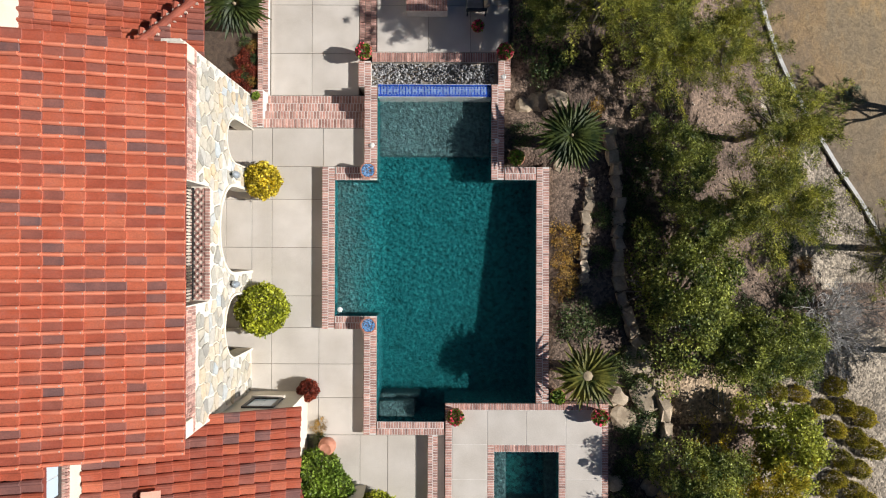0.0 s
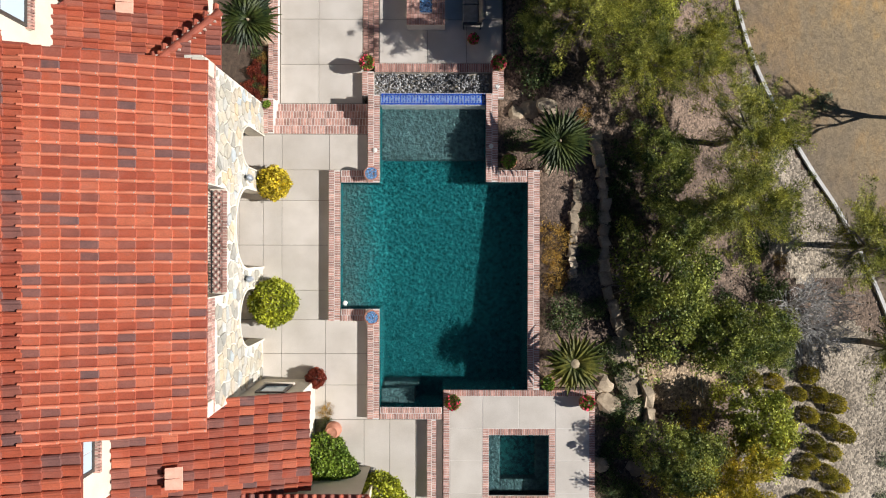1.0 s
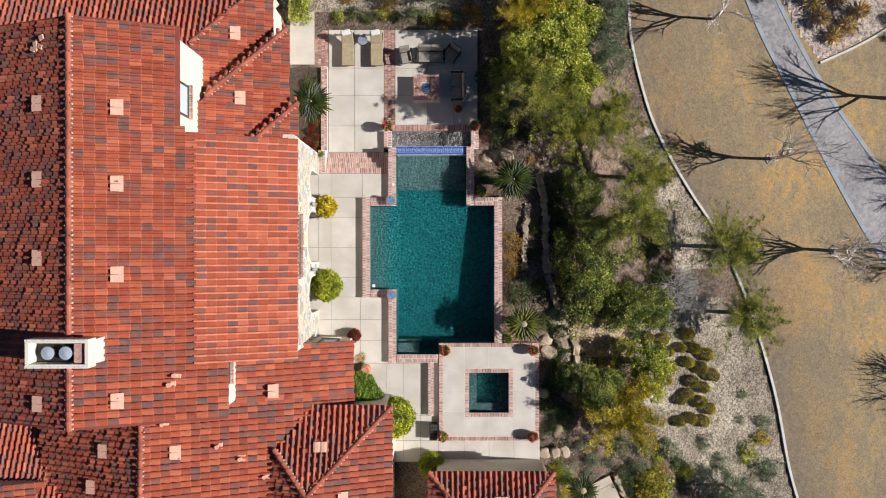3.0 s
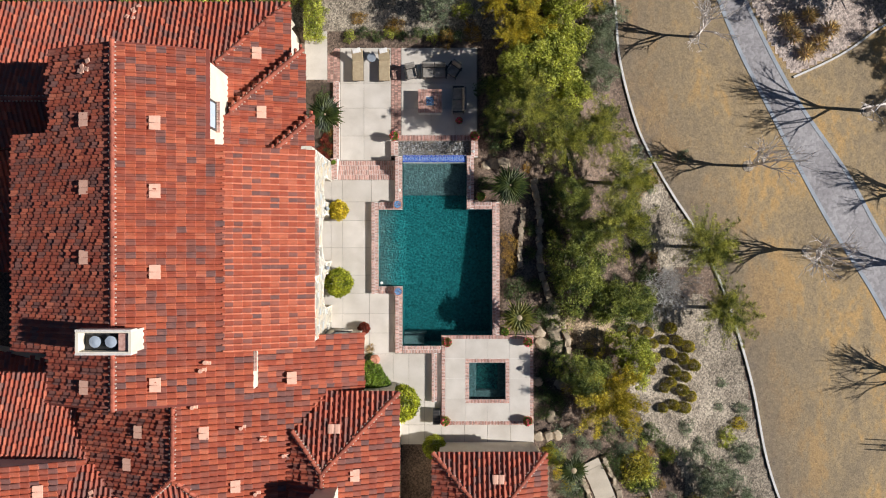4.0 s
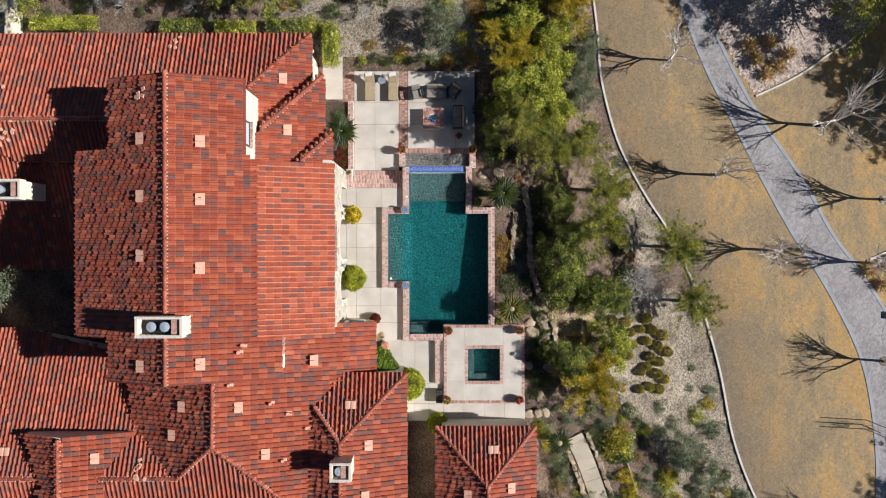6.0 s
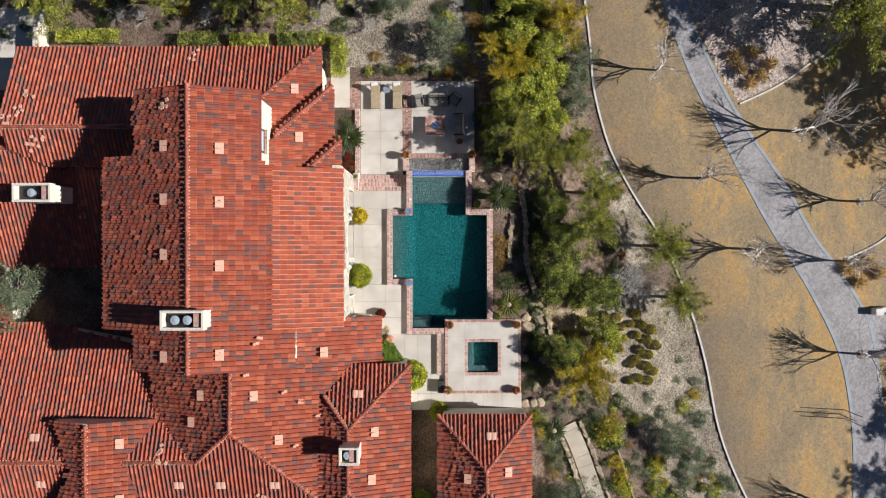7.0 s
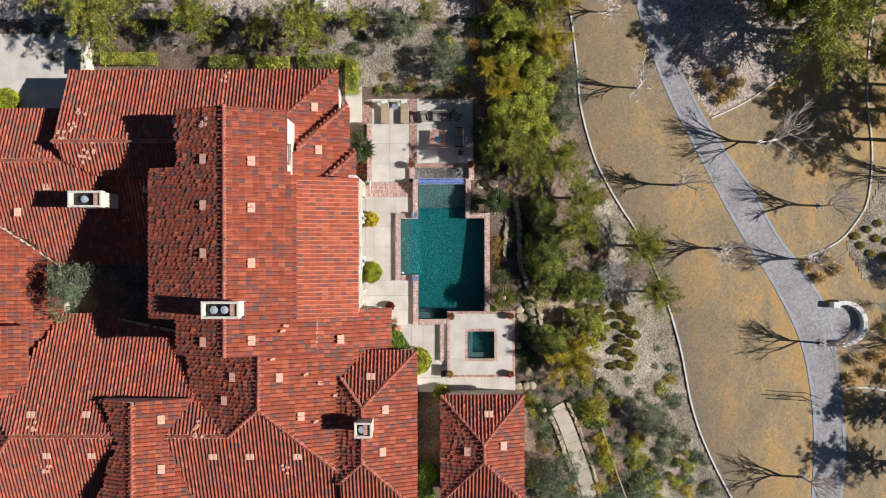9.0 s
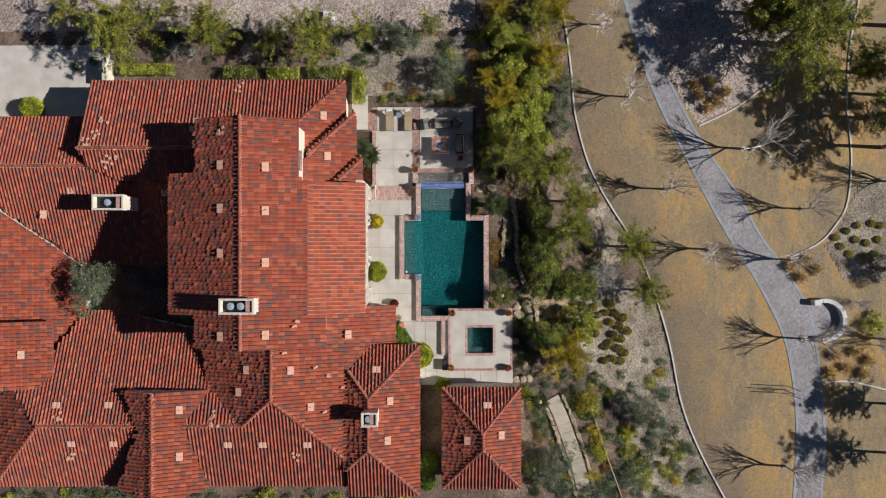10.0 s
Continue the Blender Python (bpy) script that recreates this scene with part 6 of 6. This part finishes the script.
def sago(x, y, z, r, material, label, foot, fronds=54, dome=1.0):
    """A sago palm: a rosette of feathered fronds."""
    ob = thing("sago_palm", x, y, z, label, "palm")
    bm = bmesh.new()
    lathe(bm, [(0.2, foot - z), (0.2, 0.1), (0.26 * dome, 0.42), (0.24 * dome, 0.6), (0.15 * dome, 0.7), (0.03, 0.74)], 14)
    part("trunk", bm, canvas_tan, ob, "tan scaly trunk")
    for k in range(fronds):
        a, e = k * 2.39996, (1.0 if dome == 1 else 1.25) - (0.95 if dome == 1 else 1.2) * (k / fronds)
        d = Vector((math.cos(a), math.sin(a), 0))
        s = Vector((-d.y, d.x, 0))
        reach = r * (0.7 + 0.3 * k / fronds) * random.uniform(0.9, 1.08)
        bm = bmesh.new()
        n, old = 22, None
        for i in range(n + 1):
            u = i / n
            p = d * reach * u * math.cos(e * (1 - 0.5 * u)) + Vector((0, 0, 0.5 + reach * u * math.sin(e) * (1 - 0.75 * u)))
            wide = ((0.066 if dome == 1 else 0.06) * r * math.sin(math.pi * min(1, u * 0.85 + 0.15)) + 0.005) * (1.12 if i % 2 else 0.8)
            row = [bm.verts.new(p + s * wide + Vector((0, 0, 0.7 * wide))), bm.verts.new(p), bm.verts.new(p - s * wide + Vector((0, 0, 0.7 * wide)))]
            if old:
                bm.faces.new((old[0], old[1], row[1], row[0]))
                bm.faces.new((old[1], old[2], row[2], row[1]))
            old = row
        part("frond", bm, material, ob)
    return ob


sago(4.15, 3.7, 0.6, 1.32, leaf_sago, "dark green sago palm among boulders beside the pool", -0.42, 84, 0.3)
sago(4.7, -4.1, 0.5, 1.28, leaf_sago_gold, "gold-green sago palm with tan centre beside the spa", -0.42)
bm = bmesh.new()
box(bm, -8.8, -6.6, 5.5, 10.3, -1.5, TERRACE + 0.12)
tagged(put("planting_bed", bm, soil), "dark planting soil behind the terrace wall", "soil", kind="structure")
sago(-6.72, 7.85, 0.75, 1.25, leaf_sago, "dark green sago palm in the terrace planter", TERRACE + 0.1, 84, 0.3)
sago(8.0, -13.3, ground_z(8.0, -13.3) + 0.9, 1.0, leaf_sago, "dark green sago palm beside the garden house", ground_z(8.0, -13.3) - 0.05)

# ---- boulders and retaining edge ----
def boulder(x, y, r, label, z=None, flat=0.6):
    bm = bmesh.new()
    bmesh.ops.create_icosphere(bm, subdivisions=2, radius=1)
    seed = Vector((x * 3.1, y * 2.7, r))
    for v in bm.verts:
        v.co *= 1 + 0.55 * noise.noise(v.co * 0.9 + seed) + 0.3 * noise.noise(v.co * 2.2 + seed)
        v.co.z = max(-0.6, min(0.75, v.co.z))
    ob = put("boulder", bm, boulder_stone)
    ob.location = (x, y, (ground_z(x, y) if z is None else z) + 0.15 * r)
    ob.scale, ob.rotation_euler = (r, r * random.uniform(0.7, 1.2), r * flat), (0, 0, random.uniform(0, 6))
    return tagged(ob, label, "boulder", "garden boulders")


for x, y, r in ((6.86, -3.95, 0.62), (7.2, -5.2, 0.6), (6.3, -5.9, 0.45), (6.1, -5.2, 0.4), (2.84, 5.1, 0.34), (3.4, 5.2, 0.36), (3.95, 5.25, 0.3), (7.3, -6.3, 0.5), (7.35, -7.2, 0.4), (5.2, -4.7, 0.3), (4.0, 2.95, 0.2), (7.5, -8.4, 0.4), (6.0, -8.2, 0.35), (6.9, -10.4, 0.4)):
    boulder(x, y, r, "tan weathered sandstone boulder in the planting")
def edging(line, wide, high, label):
    """A low dry-laid edging: rough stone blocks along a line."""
    ob = thing("stone_edging", 0, 0, 0, label, "edging")
    for (x0, y0), (x1, y1) in zip(line, line[1:]):
        a, gap = math.atan2(y1 - y0, x1 - x0), math.hypot(x1 - x0, y1 - y0)
        bm = bmesh.new()
        long = gap * random.uniform(0.42, 0.55)
        box(bm, -long, long, -wide * random.uniform(0.35, 0.6), wide * random.uniform(0.35, 0.6), -0.5, high * random.uniform(0.6, 1.15), 0.05)
        for v in bm.verts:
            v.co += Vector((random.uniform(-0.07, 0.07), random.uniform(-0.07, 0.07), random.uniform(-0.04, 0.04)))
        stone = part("stone", bm, boulder_stone, ob)
        x, y = (x0 + x1) / 2, (y0 + y1) / 2
        stone.location, stone.rotation_euler = (x, y, ground_z(x, y)), (0, 0, a + random.uniform(-0.3, 0.3))


edging(smooth([(5.75, 4.3), (5.95, 3.0), (6.1, 1.8), (6.1, 0.4), (6.15, -0.9), (6.55, -2.6), (7.2, -4.0), (7.8, -5.6), (7.9, -7.2), (7.8, -9.0)], 3), 0.36, 0.42, "pale sandstone edging curving along the upper bed")
edging(smooth([(5.1, 2.5), (4.98, 1.3), (4.9, 0.1), (4.9, -1.2)], 3), 0.3, 0.22, "pale sandstone edging beside the pool bed")
for x in (6.0, 6.6, 7.2):
    boulder(x, -11.5, 0.34, "flat tan stepping stone beside the spa deck", -0.42, 0.35)
walk_line = smooth([(9.3, -13.3), (10.1, -15.0), (10.9, -17.2), (11.7, -19.6), (12.3, -22.0)], 3)
garden_walk = thing("garden_walk", 0, 0, 0, "pale tan concrete garden walk stepping down the slope", "walk", kind="structure")
for (x0, y0), (x1, y1) in zip(walk_line, walk_line[1:]):
    bm = bmesh.new()
    n = Vector((y1 - y0, x0 - x1)).normalized() * 0.6
    z = max(ground_z(x0 + n.x * s, y0 + n.y * s) for s in (-1, 0, 1)) + 0.04
    gap = Vector((x1 - x0, y1 - y0)) * 0.015
    prism(bm, [(x0 + gap.x - n.x, y0 + gap.y - n.y), (x0 + gap.x + n.x, y0 + gap.y + n.y), (x1 - gap.x + n.x, y1 - gap.y + n.y), (x1 - gap.x - n.x, y1 - gap.y - n.y)], z - 0.5, z)
    part("slab", bm, walk_concrete, garden_walk)
for side, label in ((-0.85, "tan sandstone edging along the garden walk"), (0.85, "tan sandstone edging beside the garden walk")):
    edging([(x + side, y + side * 0.35) for x, y in smooth([(9.3, -13.3), (10.1, -15.0), (10.9, -17.2), (11.7, -19.6), (12.3, -22.0)], 5)], 0.28, 0.3, label)
bm = bmesh.new()
ribbon(bm, smooth([(12.9, -14.4), (13.5, -16.2), (14.2, -18.4), (15.3, -21.4), (16.0, -23.5)]), 0.08, -3.4, -1.5)
tagged(put("garden_wall", bm, walk_concrete), "thin tan garden wall on the southern slope", "wall", kind="structure")
rocks_v, rocks_f = [], []
ico = bmesh.new()
bmesh.ops.create_icosphere(ico, subdivisions=1, radius=1)
iv = np.array([v.co[:] for v in ico.verts])
ifc = [[v.index for v in f.verts] for f in ico.faces]
ico.free()
for k in range(6500):
    x, y = random.uniform(6.5, 24), random.uniform(-24, 22)
    if x > kerb_x(y) - 0.1:
        continue
    s = random.uniform(0.02, 0.055)
    q = np.array(Euler((random.uniform(0, 3), random.uniform(0, 3), random.uniform(0, 6))).to_matrix())
    rocks_f += [[i + len(rocks_v) * 12 for i in f] for f in ifc]
    rocks_v.append((iv * np.array([s, s * 0.8, s * 0.5])) @ q.T + np.array([x, y, ground_z(x, y) + 0.02]))
loose_stone = surface("loose_stone", (0.32, 0.26, 0.20), (0.52, 0.45, 0.36), 4, 0.9, 0.2, 20, "island", 0.5)
tagged(new("loose_stones", mesh_of("loose_stones", np.concatenate(rocks_v), rocks_f, loose_stone)), "loose brown and grey stones scattered over the slope", "stones", kind="stuff")


# ---- pots ----
def pot(x, y, z, r, filling, label):
    ob = thing("flower_pot" if filling != "glass" else "fire_bowl", x, y, z, label, "pot" if filling != "glass" else "fire bowl", "terrace pots")
    bm = bmesh.new()
    lathe(bm, [(r * 0.6, 0), (r * 0.9, r * 0.8), (r * 1.0, r * 1.2), (r * 1.0, r * 1.32), (r * 0.86, r * 1.32), (r * 0.82, r * 1.1)], 20)
    part("bowl", bm, terracotta, ob)
    if filling == "glass":
        bm = bmesh.new()
        for k in range(150):
            a, d = random.uniform(0, 6.3), r * 0.84 * math.sqrt(random.random())
            bmesh.ops.create_icosphere(bm, subdivisions=1, radius=0.03, matrix=pose(d * math.cos(a), d * math.sin(a), r * 1.22, random.uniform(0, 90), random.uniform(0, 90), 0))
        part("glass_beads", bm, blue_glass, ob, "blue and white fire glass")
    else:
        me = leaf_mesh("foliage", unit(320) * rng.uniform(0.5, 1, (320, 1)) * np.array([r, r, r * 0.6]) + np.array([0, 0, r * 1.4]), unit(320), 0.11, 0.07, leaf_hedge)
        f = new("foliage", me)
        f.parent = ob
        if filling == "flowers":
            p = unit(46)
            p[:, 2] = np.abs(p[:, 2])
            me = leaf_mesh("blossom", p * np.array([r * 0.9, r * 0.9, r * 0.7]) + np.array([0, 0, r * 1.45]), unit(46), 0.1, 0.09, petal)
            f = new("blossom", me)
            f.parent = ob
            f["label"] = "pink and red blossoms"
    return ob


pot(-2.55, 2.65, COPE, 0.27, "glass", "terracotta fire bowl filled with blue glass")
pot(-2.52, -2.58, COPE, 0.27, "glass", "terracotta fire bowl filled with blue glass")
for x, y, z in ((0.42, -5.65, 0), (5.3, -5.65, 0), (0.32, -10.4, 0), (5.27, -10.4, 0), (-2.8, 6.88, TERRACE + 0.26), (2.14, 6.88, TERRACE + 0.26)):
    pot(x, y, z, 0.3, "flowers", "terracotta pot of pink and green flowers on the coping")
pot(2.5, 3.15, -0.42, 0.3, "leaves", "terracotta pot with a green plant beside the coping")
pot(3.95, -5.05, -0.4, 0.28, "leaves", "terracotta pot with a green plant beside the spa")
pot(-6.45, 5.25, PATIO + 0.06, 0.14, "leaves", "small terracotta pot at the top of the steps")
pot(1.2, 7.9, TERRACE, 0.22, "flowers", "terracotta pot with red flowers beside a chair")
urn = thing("clay_urn", -3.95, -6.75, PATIO, "tan round clay urn beside the shrubs", "urn")
bm = bmesh.new()
lathe(bm, [(0.15, 0), (0.3, 0.25), (0.28, 0.5), (0.15, 0.65), (0.2, 0.72), (0.12, 0.7)], 18)
part("body", bm, terracotta, urn)
for x, y in ((-2.45, 3.55), (2.05, 5.9), (1.83, 3.7), (-3.55, -2.1)):
    lampo = thing("coping_light", x, y, 0.002 if y > -2 else -0.13, "small round white light on the coping" if y > -2 else "small white floating pool dispenser", "light")
    bm = bmesh.new()
    lathe(bm, [(0.08, 0.0), (0.09, 0.03), (0.05, 0.05)], 14)
    part("cover", bm, lamp_white, lampo)


# ---- terrace furniture ----
def lounger(x, y):
    ob = thing("sun_lounger", x, y, TERRACE, "tan cushioned sun lounger with raised back on the terrace", "lounger", "terrace loungers")
    bm = bmesh.new()
    for s in (-1, 1):
        box(bm, s * 0.33 - 0.025, s * 0.33 + 0.025, -1.0, 0.9, 0.26, 0.31)
    for yy in (-0.98, 0.0, 0.86):
        box(bm, -0.305, 0.305, yy - 0.02, yy + 0.02, 0.262, 0.308)
    part("frame", bm, iron, ob)
    for sx in (-0.33, 0.33):
        for sy in (-0.9, 0.8):
            bm = bmesh.new()
            tube(bm, (sx, sy, 0), (sx, sy, 0.27), 0.02, 0.02, 8)
            part("leg", bm, iron, ob)
    bm = bmesh.new()
    box(bm, -0.34, 0.34, -1.0, 0.28, 0.312, 0.41, 0.03)
    part("mattress", bm, canvas_tan, ob)
    bm = bmesh.new()
    vs = box(bm, -0.34, 0.34, 0, 0.75, 0, 0.1, 0.03)
    bmesh.ops.transform(bm, matrix=pose(0, 0.27, 0.33, 42, 0, 0), verts=list(bm.verts))
    part("backrest", bm, canvas_tan, ob)
    bm = bmesh.new()
    box(bm, -0.26, 0.24, 0, 0.3, 0, 0.1, 0.04)
    bmesh.ops.transform(bm, matrix=pose(0, 0.62, 0.78, 42, 0, 12), verts=list(bm.verts))
    part("head_towel", bm, white_cloth, ob, "crumpled white towel")
    return ob


lounger(-5.05, 11.35)
lounger(-3.42, 11.35)
table = thing("side_table", -4.2, 11.75, TERRACE, "small round pale side table between the loungers", "table")
bm = bmesh.new()
lathe(bm, [(0.27, 0.45), (0.28, 0.47), (0.27, 0.49)], 24)
part("tabletop", bm, metal_pale, table)
bm = bmesh.new()
lathe(bm, [(0.18, 0), (0.03, 0.04), (0.03, 0.448)], 14)
part("pedestal", bm, iron, table)
firepit = thing("fire_table", -0.6, 9.05, TERRACE, "square brick fire table with blue glass in the centre", "fire table")
bm = bmesh.new()
for a, b, c, d in ((-0.72, 0.72, 0.24, 0.72), (-0.72, 0.72, -0.72, -0.24), (-0.72, -0.24, -0.24, 0.24), (0.24, 0.72, -0.24, 0.24)):
    box(bm, a, b, c, d, 0, 0.55)
part("base", bm, grout, firepit)
bm = bmesh.new()
for i in range(15):
    for j in range(7):
        x, y = -0.72 + (i + 0.5) * 0.096, -0.72 + (j + 0.5) * 0.2057
        if abs(x) < 0.26 and abs(y) < 0.26:
            continue
        box(bm, x - 0.043, x + 0.043, y - 0.098, y + 0.098, 0.552, 0.61)
part("top_bricks", bm, brick_clay, firepit, "red brick top")["kind"] = "stuff"
bm = bmesh.new()
for k in range(90):
    bmesh.ops.create_icosphere(bm, subdivisions=1, radius=0.045, matrix=Matrix.Translation((random.uniform(-0.22, 0.22), random.uniform(-0.22, 0.22), 0.55)))
part("glass_beads", bm, blue_glass, firepit, "bright blue fire glass")


def armchair(x, y, turn, wide, label, cushions=1):
    ob = thing("armchair" if cushions == 1 else "garden_sofa", x, y, TERRACE, label, "chair" if cushions == 1 else "sofa", "chairs round the fire table")
    ob.rotation_euler = (0, 0, radians(turn))
    bm = bmesh.new()
    for s in (-1, 1):
        box(bm, s * wide / 2 - 0.05, s * wide / 2 + 0.05, -0.36, 0.36, 0.55, 0.61, 0.015)
    box(bm, -wide / 2 + 0.05, wide / 2 - 0.05, -0.36, 0.36, 0.24, 0.3)
    part("frame", bm, iron, ob, "dark metal frame")
    for sx in (-1, 1):
        for sy in (-0.32, 0.32):
            bm = bmesh.new()
            box(bm, sx * wide / 2 - 0.025, sx * wide / 2 + 0.025, sy - 0.025, sy + 0.025, 0, 0.548)
            part("leg", bm, iron, ob)
    step = (wide - 0.12) / cushions
    for k in range(cushions):
        cx = -wide / 2 + 0.06 + (k + 0.5) * step
        bm = bmesh.new()
        box(bm, cx - step / 2 + 0.01, cx + step / 2 - 0.01, -0.36, 0.22, 0.302, 0.45, 0.04)
        part("seat", bm, canvas_grey, ob)
        bm = bmesh.new()
        box(bm, cx - step / 2 + 0.01, cx + step / 2 - 0.01, -0.07, 0.07, 0, 0.5, 0.04)
        bmesh.ops.transform(bm, matrix=pose(0, 0.3, 0.42, -14, 0, 0), verts=list(bm.verts))
        part("backrest", bm, canvas_grey, ob)
    return ob


armchair(-1.75, 10.85, 12, 0.75, "dark metal armchair with grey cushion beside the fire table")
armchair(-0.35, 10.9, 0, 1.55, "two-seat grey cushioned garden sofa facing the fire table", 2)
armchair(0.85, 11.0, -35, 0.75, "dark metal armchair with grey cushion in the shade")
armchair(1.15, 9.15, -90, 1.55, "two-seat grey cushioned garden sofa under the trees", 2)
grill = thing("storage_box", -0.22, -10.2, PATIO, "black metal box beside the spa wall", "box")
bm = bmesh.new()
box(bm, -0.22, 0.22, -0.45, 0.45, 0.06, 0.5, 0.02)
part("body", bm, iron, grill)
for k in range(5):
    bm = bmesh.new()
    box(bm, -0.2, 0.2, -0.4 + k * 0.18, -0.33 + k * 0.18, 0.502, 0.53)
    part("slat", bm, frame_paint, grill)
for sx in (-0.17, 0.17):
    for sy in (-0.4, 0.4):
        bm = bmesh.new()
        box(bm, sx - 0.02, sx + 0.02, sy - 0.02, sy + 0.02, 0, 0.062)
        part("foot", bm, iron, grill)

# ---- curved stone seat by the path ----
seat = thing("curved_bench", 34.5, -6.65, LAWN, "curved white stone seat wall beside the path", "bench")
for k in range(15):
    bm = bmesh.new()
    a0, a1 = radians(-85 + k * 13), radians(-85 + (k + 1) * 13 - 0.6)
    ring = [(r * math.cos(a), r * math.sin(a)) for r, a in ((1.6, a0), (1.98, a0), (1.98, a1), (1.6, a1))]
    prism(bm, ring, -0.05, 0.55 + 0.004 * (k % 2))
    part("wall_block", bm, seat_stone, seat)
for a in (-91, 116):
    bm = bmesh.new()
    x, y = 1.78 * math.cos(radians(a)), 1.78 * math.sin(radians(a))
    box(bm, x - 0.3, x + 0.3, y - 0.26, y + 0.26, -0.05, 0.66, 0.03)
    part("pillar", bm, seat_stone, seat)
bm = bmesh.new()
prism(bm, [(2.0 * math.cos(2 * math.pi * k / 28), 2.0 * math.sin(2 * math.pi * k / 28)) for k in range(28)], -0.05, 0.02)
part("seat_paving", bm, path_paving, seat)

# ---- drive, gate and side things north of the house ----
bm = bmesh.new()
prism(bm, [(-60, 18.0), (-29.9, 18.0), (-29.9, 10.0), (-60, 10.0)], -1.4, -0.9)
tagged(put("driveway", bm, concrete), "pale concrete drive beside the house", "driveway", kind="structure")
bm = bmesh.new()
prism(bm, [(-8.4, 10.5), (-7.0, 10.5), (-7.0, 13.6), (-7.6, 14.2), (-8.4, 14.2)], -1.5, -0.94)
tagged(put("side_walk", bm, concrete), "pale concrete walk along the house", "walk", kind="structure")
for x in (-29.7,):
    bm = bmesh.new()
    box(bm, x - 0.16, x + 0.16, 14.5, 16.6, -1.2, 0.5, 0.03)
    tagged(put("wall_north", bm, stucco), "low cream stucco wall beside the drive", "wall", kind="structure")
meter = thing("utility_box", -10.4, 20.5, ground_z(-10.4, 20.5), "white square utility cover on the gravel verge", "utility box")
bm = bmesh.new()
box(bm, -0.5, 0.5, -0.4, 0.4, 0, 0.35, 0.03)
part("body", bm, lamp_white, meter)
for i in range(3):
    bm = bmesh.new()
    box(bm, -0.3 + i * 0.22, -0.16 + i * 0.22, 0.02, 0.1, 0.35, 0.36)
    part("marking", bm, metal_pale, meter)
fence = thing("wire_fence", 0, 0, 0, "thin dark wire fence through the trees", "fence")
line = smooth([(2.6, 24), (2.7, 19), (3.3, 15.5), (4.0, 13.5), (6.8, 7.0), (8.0, 3.5), (9.0, 0), (9.6, -5.5)], 3)
for p in line:
    bm = bmesh.new()
    g = ground_z(*p)
    tube(bm, (p[0], p[1], g - 0.1), (p[0], p[1], g + 1.3), 0.025, 0.025, 6)
    part("post", bm, iron, fence)
for h in (0.4, 0.85, 1.25):
    bm = bmesh.new()
    for p, q in zip(line, line[1:]):
        tube(bm, (*p, ground_z(*p) + h), (*q, ground_z(*q) + h), 0.012, 0.012, 4)
    part("wire", bm, iron, fence)

# ---- bricks and the nearest roof tiles, each a piece ----
def brick_mesh(material):
    bm = bmesh.new()
    bmesh.ops.create_cube(bm, size=1, matrix=Matrix.Translation((0, 0, -0.5)))
    bmesh.ops.bevel(bm, geom=[e for e in bm.edges if all(v.co.z > -0.1 for v in e.verts)], offset=0.06, segments=1, affect="EDGES")
    me = bpy.data.meshes.new("brick")
    bm.to_mesh(me)
    bm.free()
    me.materials.append(material)
    return me


one_brick = brick_mesh(brick_piece)
random.shuffle(brick_things)
for k, (x, y, z, sx, sy, owner) in enumerate(brick_things):
    if k >= 300:
        brick_rows.append((x, y, z, sx, sy, None))
        continue
    ob = new("brick", one_brick)
    ob.parent, ob.location, ob.scale = owner, (x, y, z), (sx, sy, 0.06)
base_v = np.array([v.co[:] for v in one_brick.vertices])
base_f = [tuple(p.vertices) for p in one_brick.polygons]
verts = np.concatenate([base_v * np.array([sx, sy, 0.06]) + np.array([x, y, z]) for x, y, z, sx, sy, _ in brick_rows])
faces = [tuple(i + k * len(base_v) for i in f) for k in range(len(brick_rows)) for f in base_f]
rest = new("brick_paving", mesh_of("brick_paving", verts, faces, brick_clay))
tagged(rest, "weathered red and pink bricks of copings and steps", "bricks", kind="stuff")

pan_mesh = mesh_of("tile", PAN_TILE[0], PAN_TILE[1], tile_clay_piece)
places = tile_places(loggia_outline, TOP, E, SLOPE)
for k, (pos, m) in enumerate(places):
    if k >= 300:
        break
    ob = new("tile", pan_mesh)
    ob.parent = loggia
    ob.matrix_basis = Matrix.Translation(pos) @ m.to_4x4()
joined_tiles("tile_rest", places[300:], PAN_TILE, tile_clay, loggia)
across, d, out = slope_frame(E, SLOPE)
joined_tiles("cap_tiles", [(pos + across * PITCH_EW / 2 + out * 0.045, m) for pos, m in places], CAP_TILE, tile_cap, loggia, "narrow light orange cover tiles")
bm = bmesh.new()
for pos, m in places:
    c = pos + across * PITCH_EW / 2 + out * 0.14 + d * 0.2
    box(bm, c.x - 0.022, c.x + 0.022, c.y - 0.02, c.y + 0.02, c.z - 0.03, c.z + 0.015)
part("mortar_dab", bm, mortar, loggia, "pale mortar dabs on the cover tiles")["kind"] = "stuff"
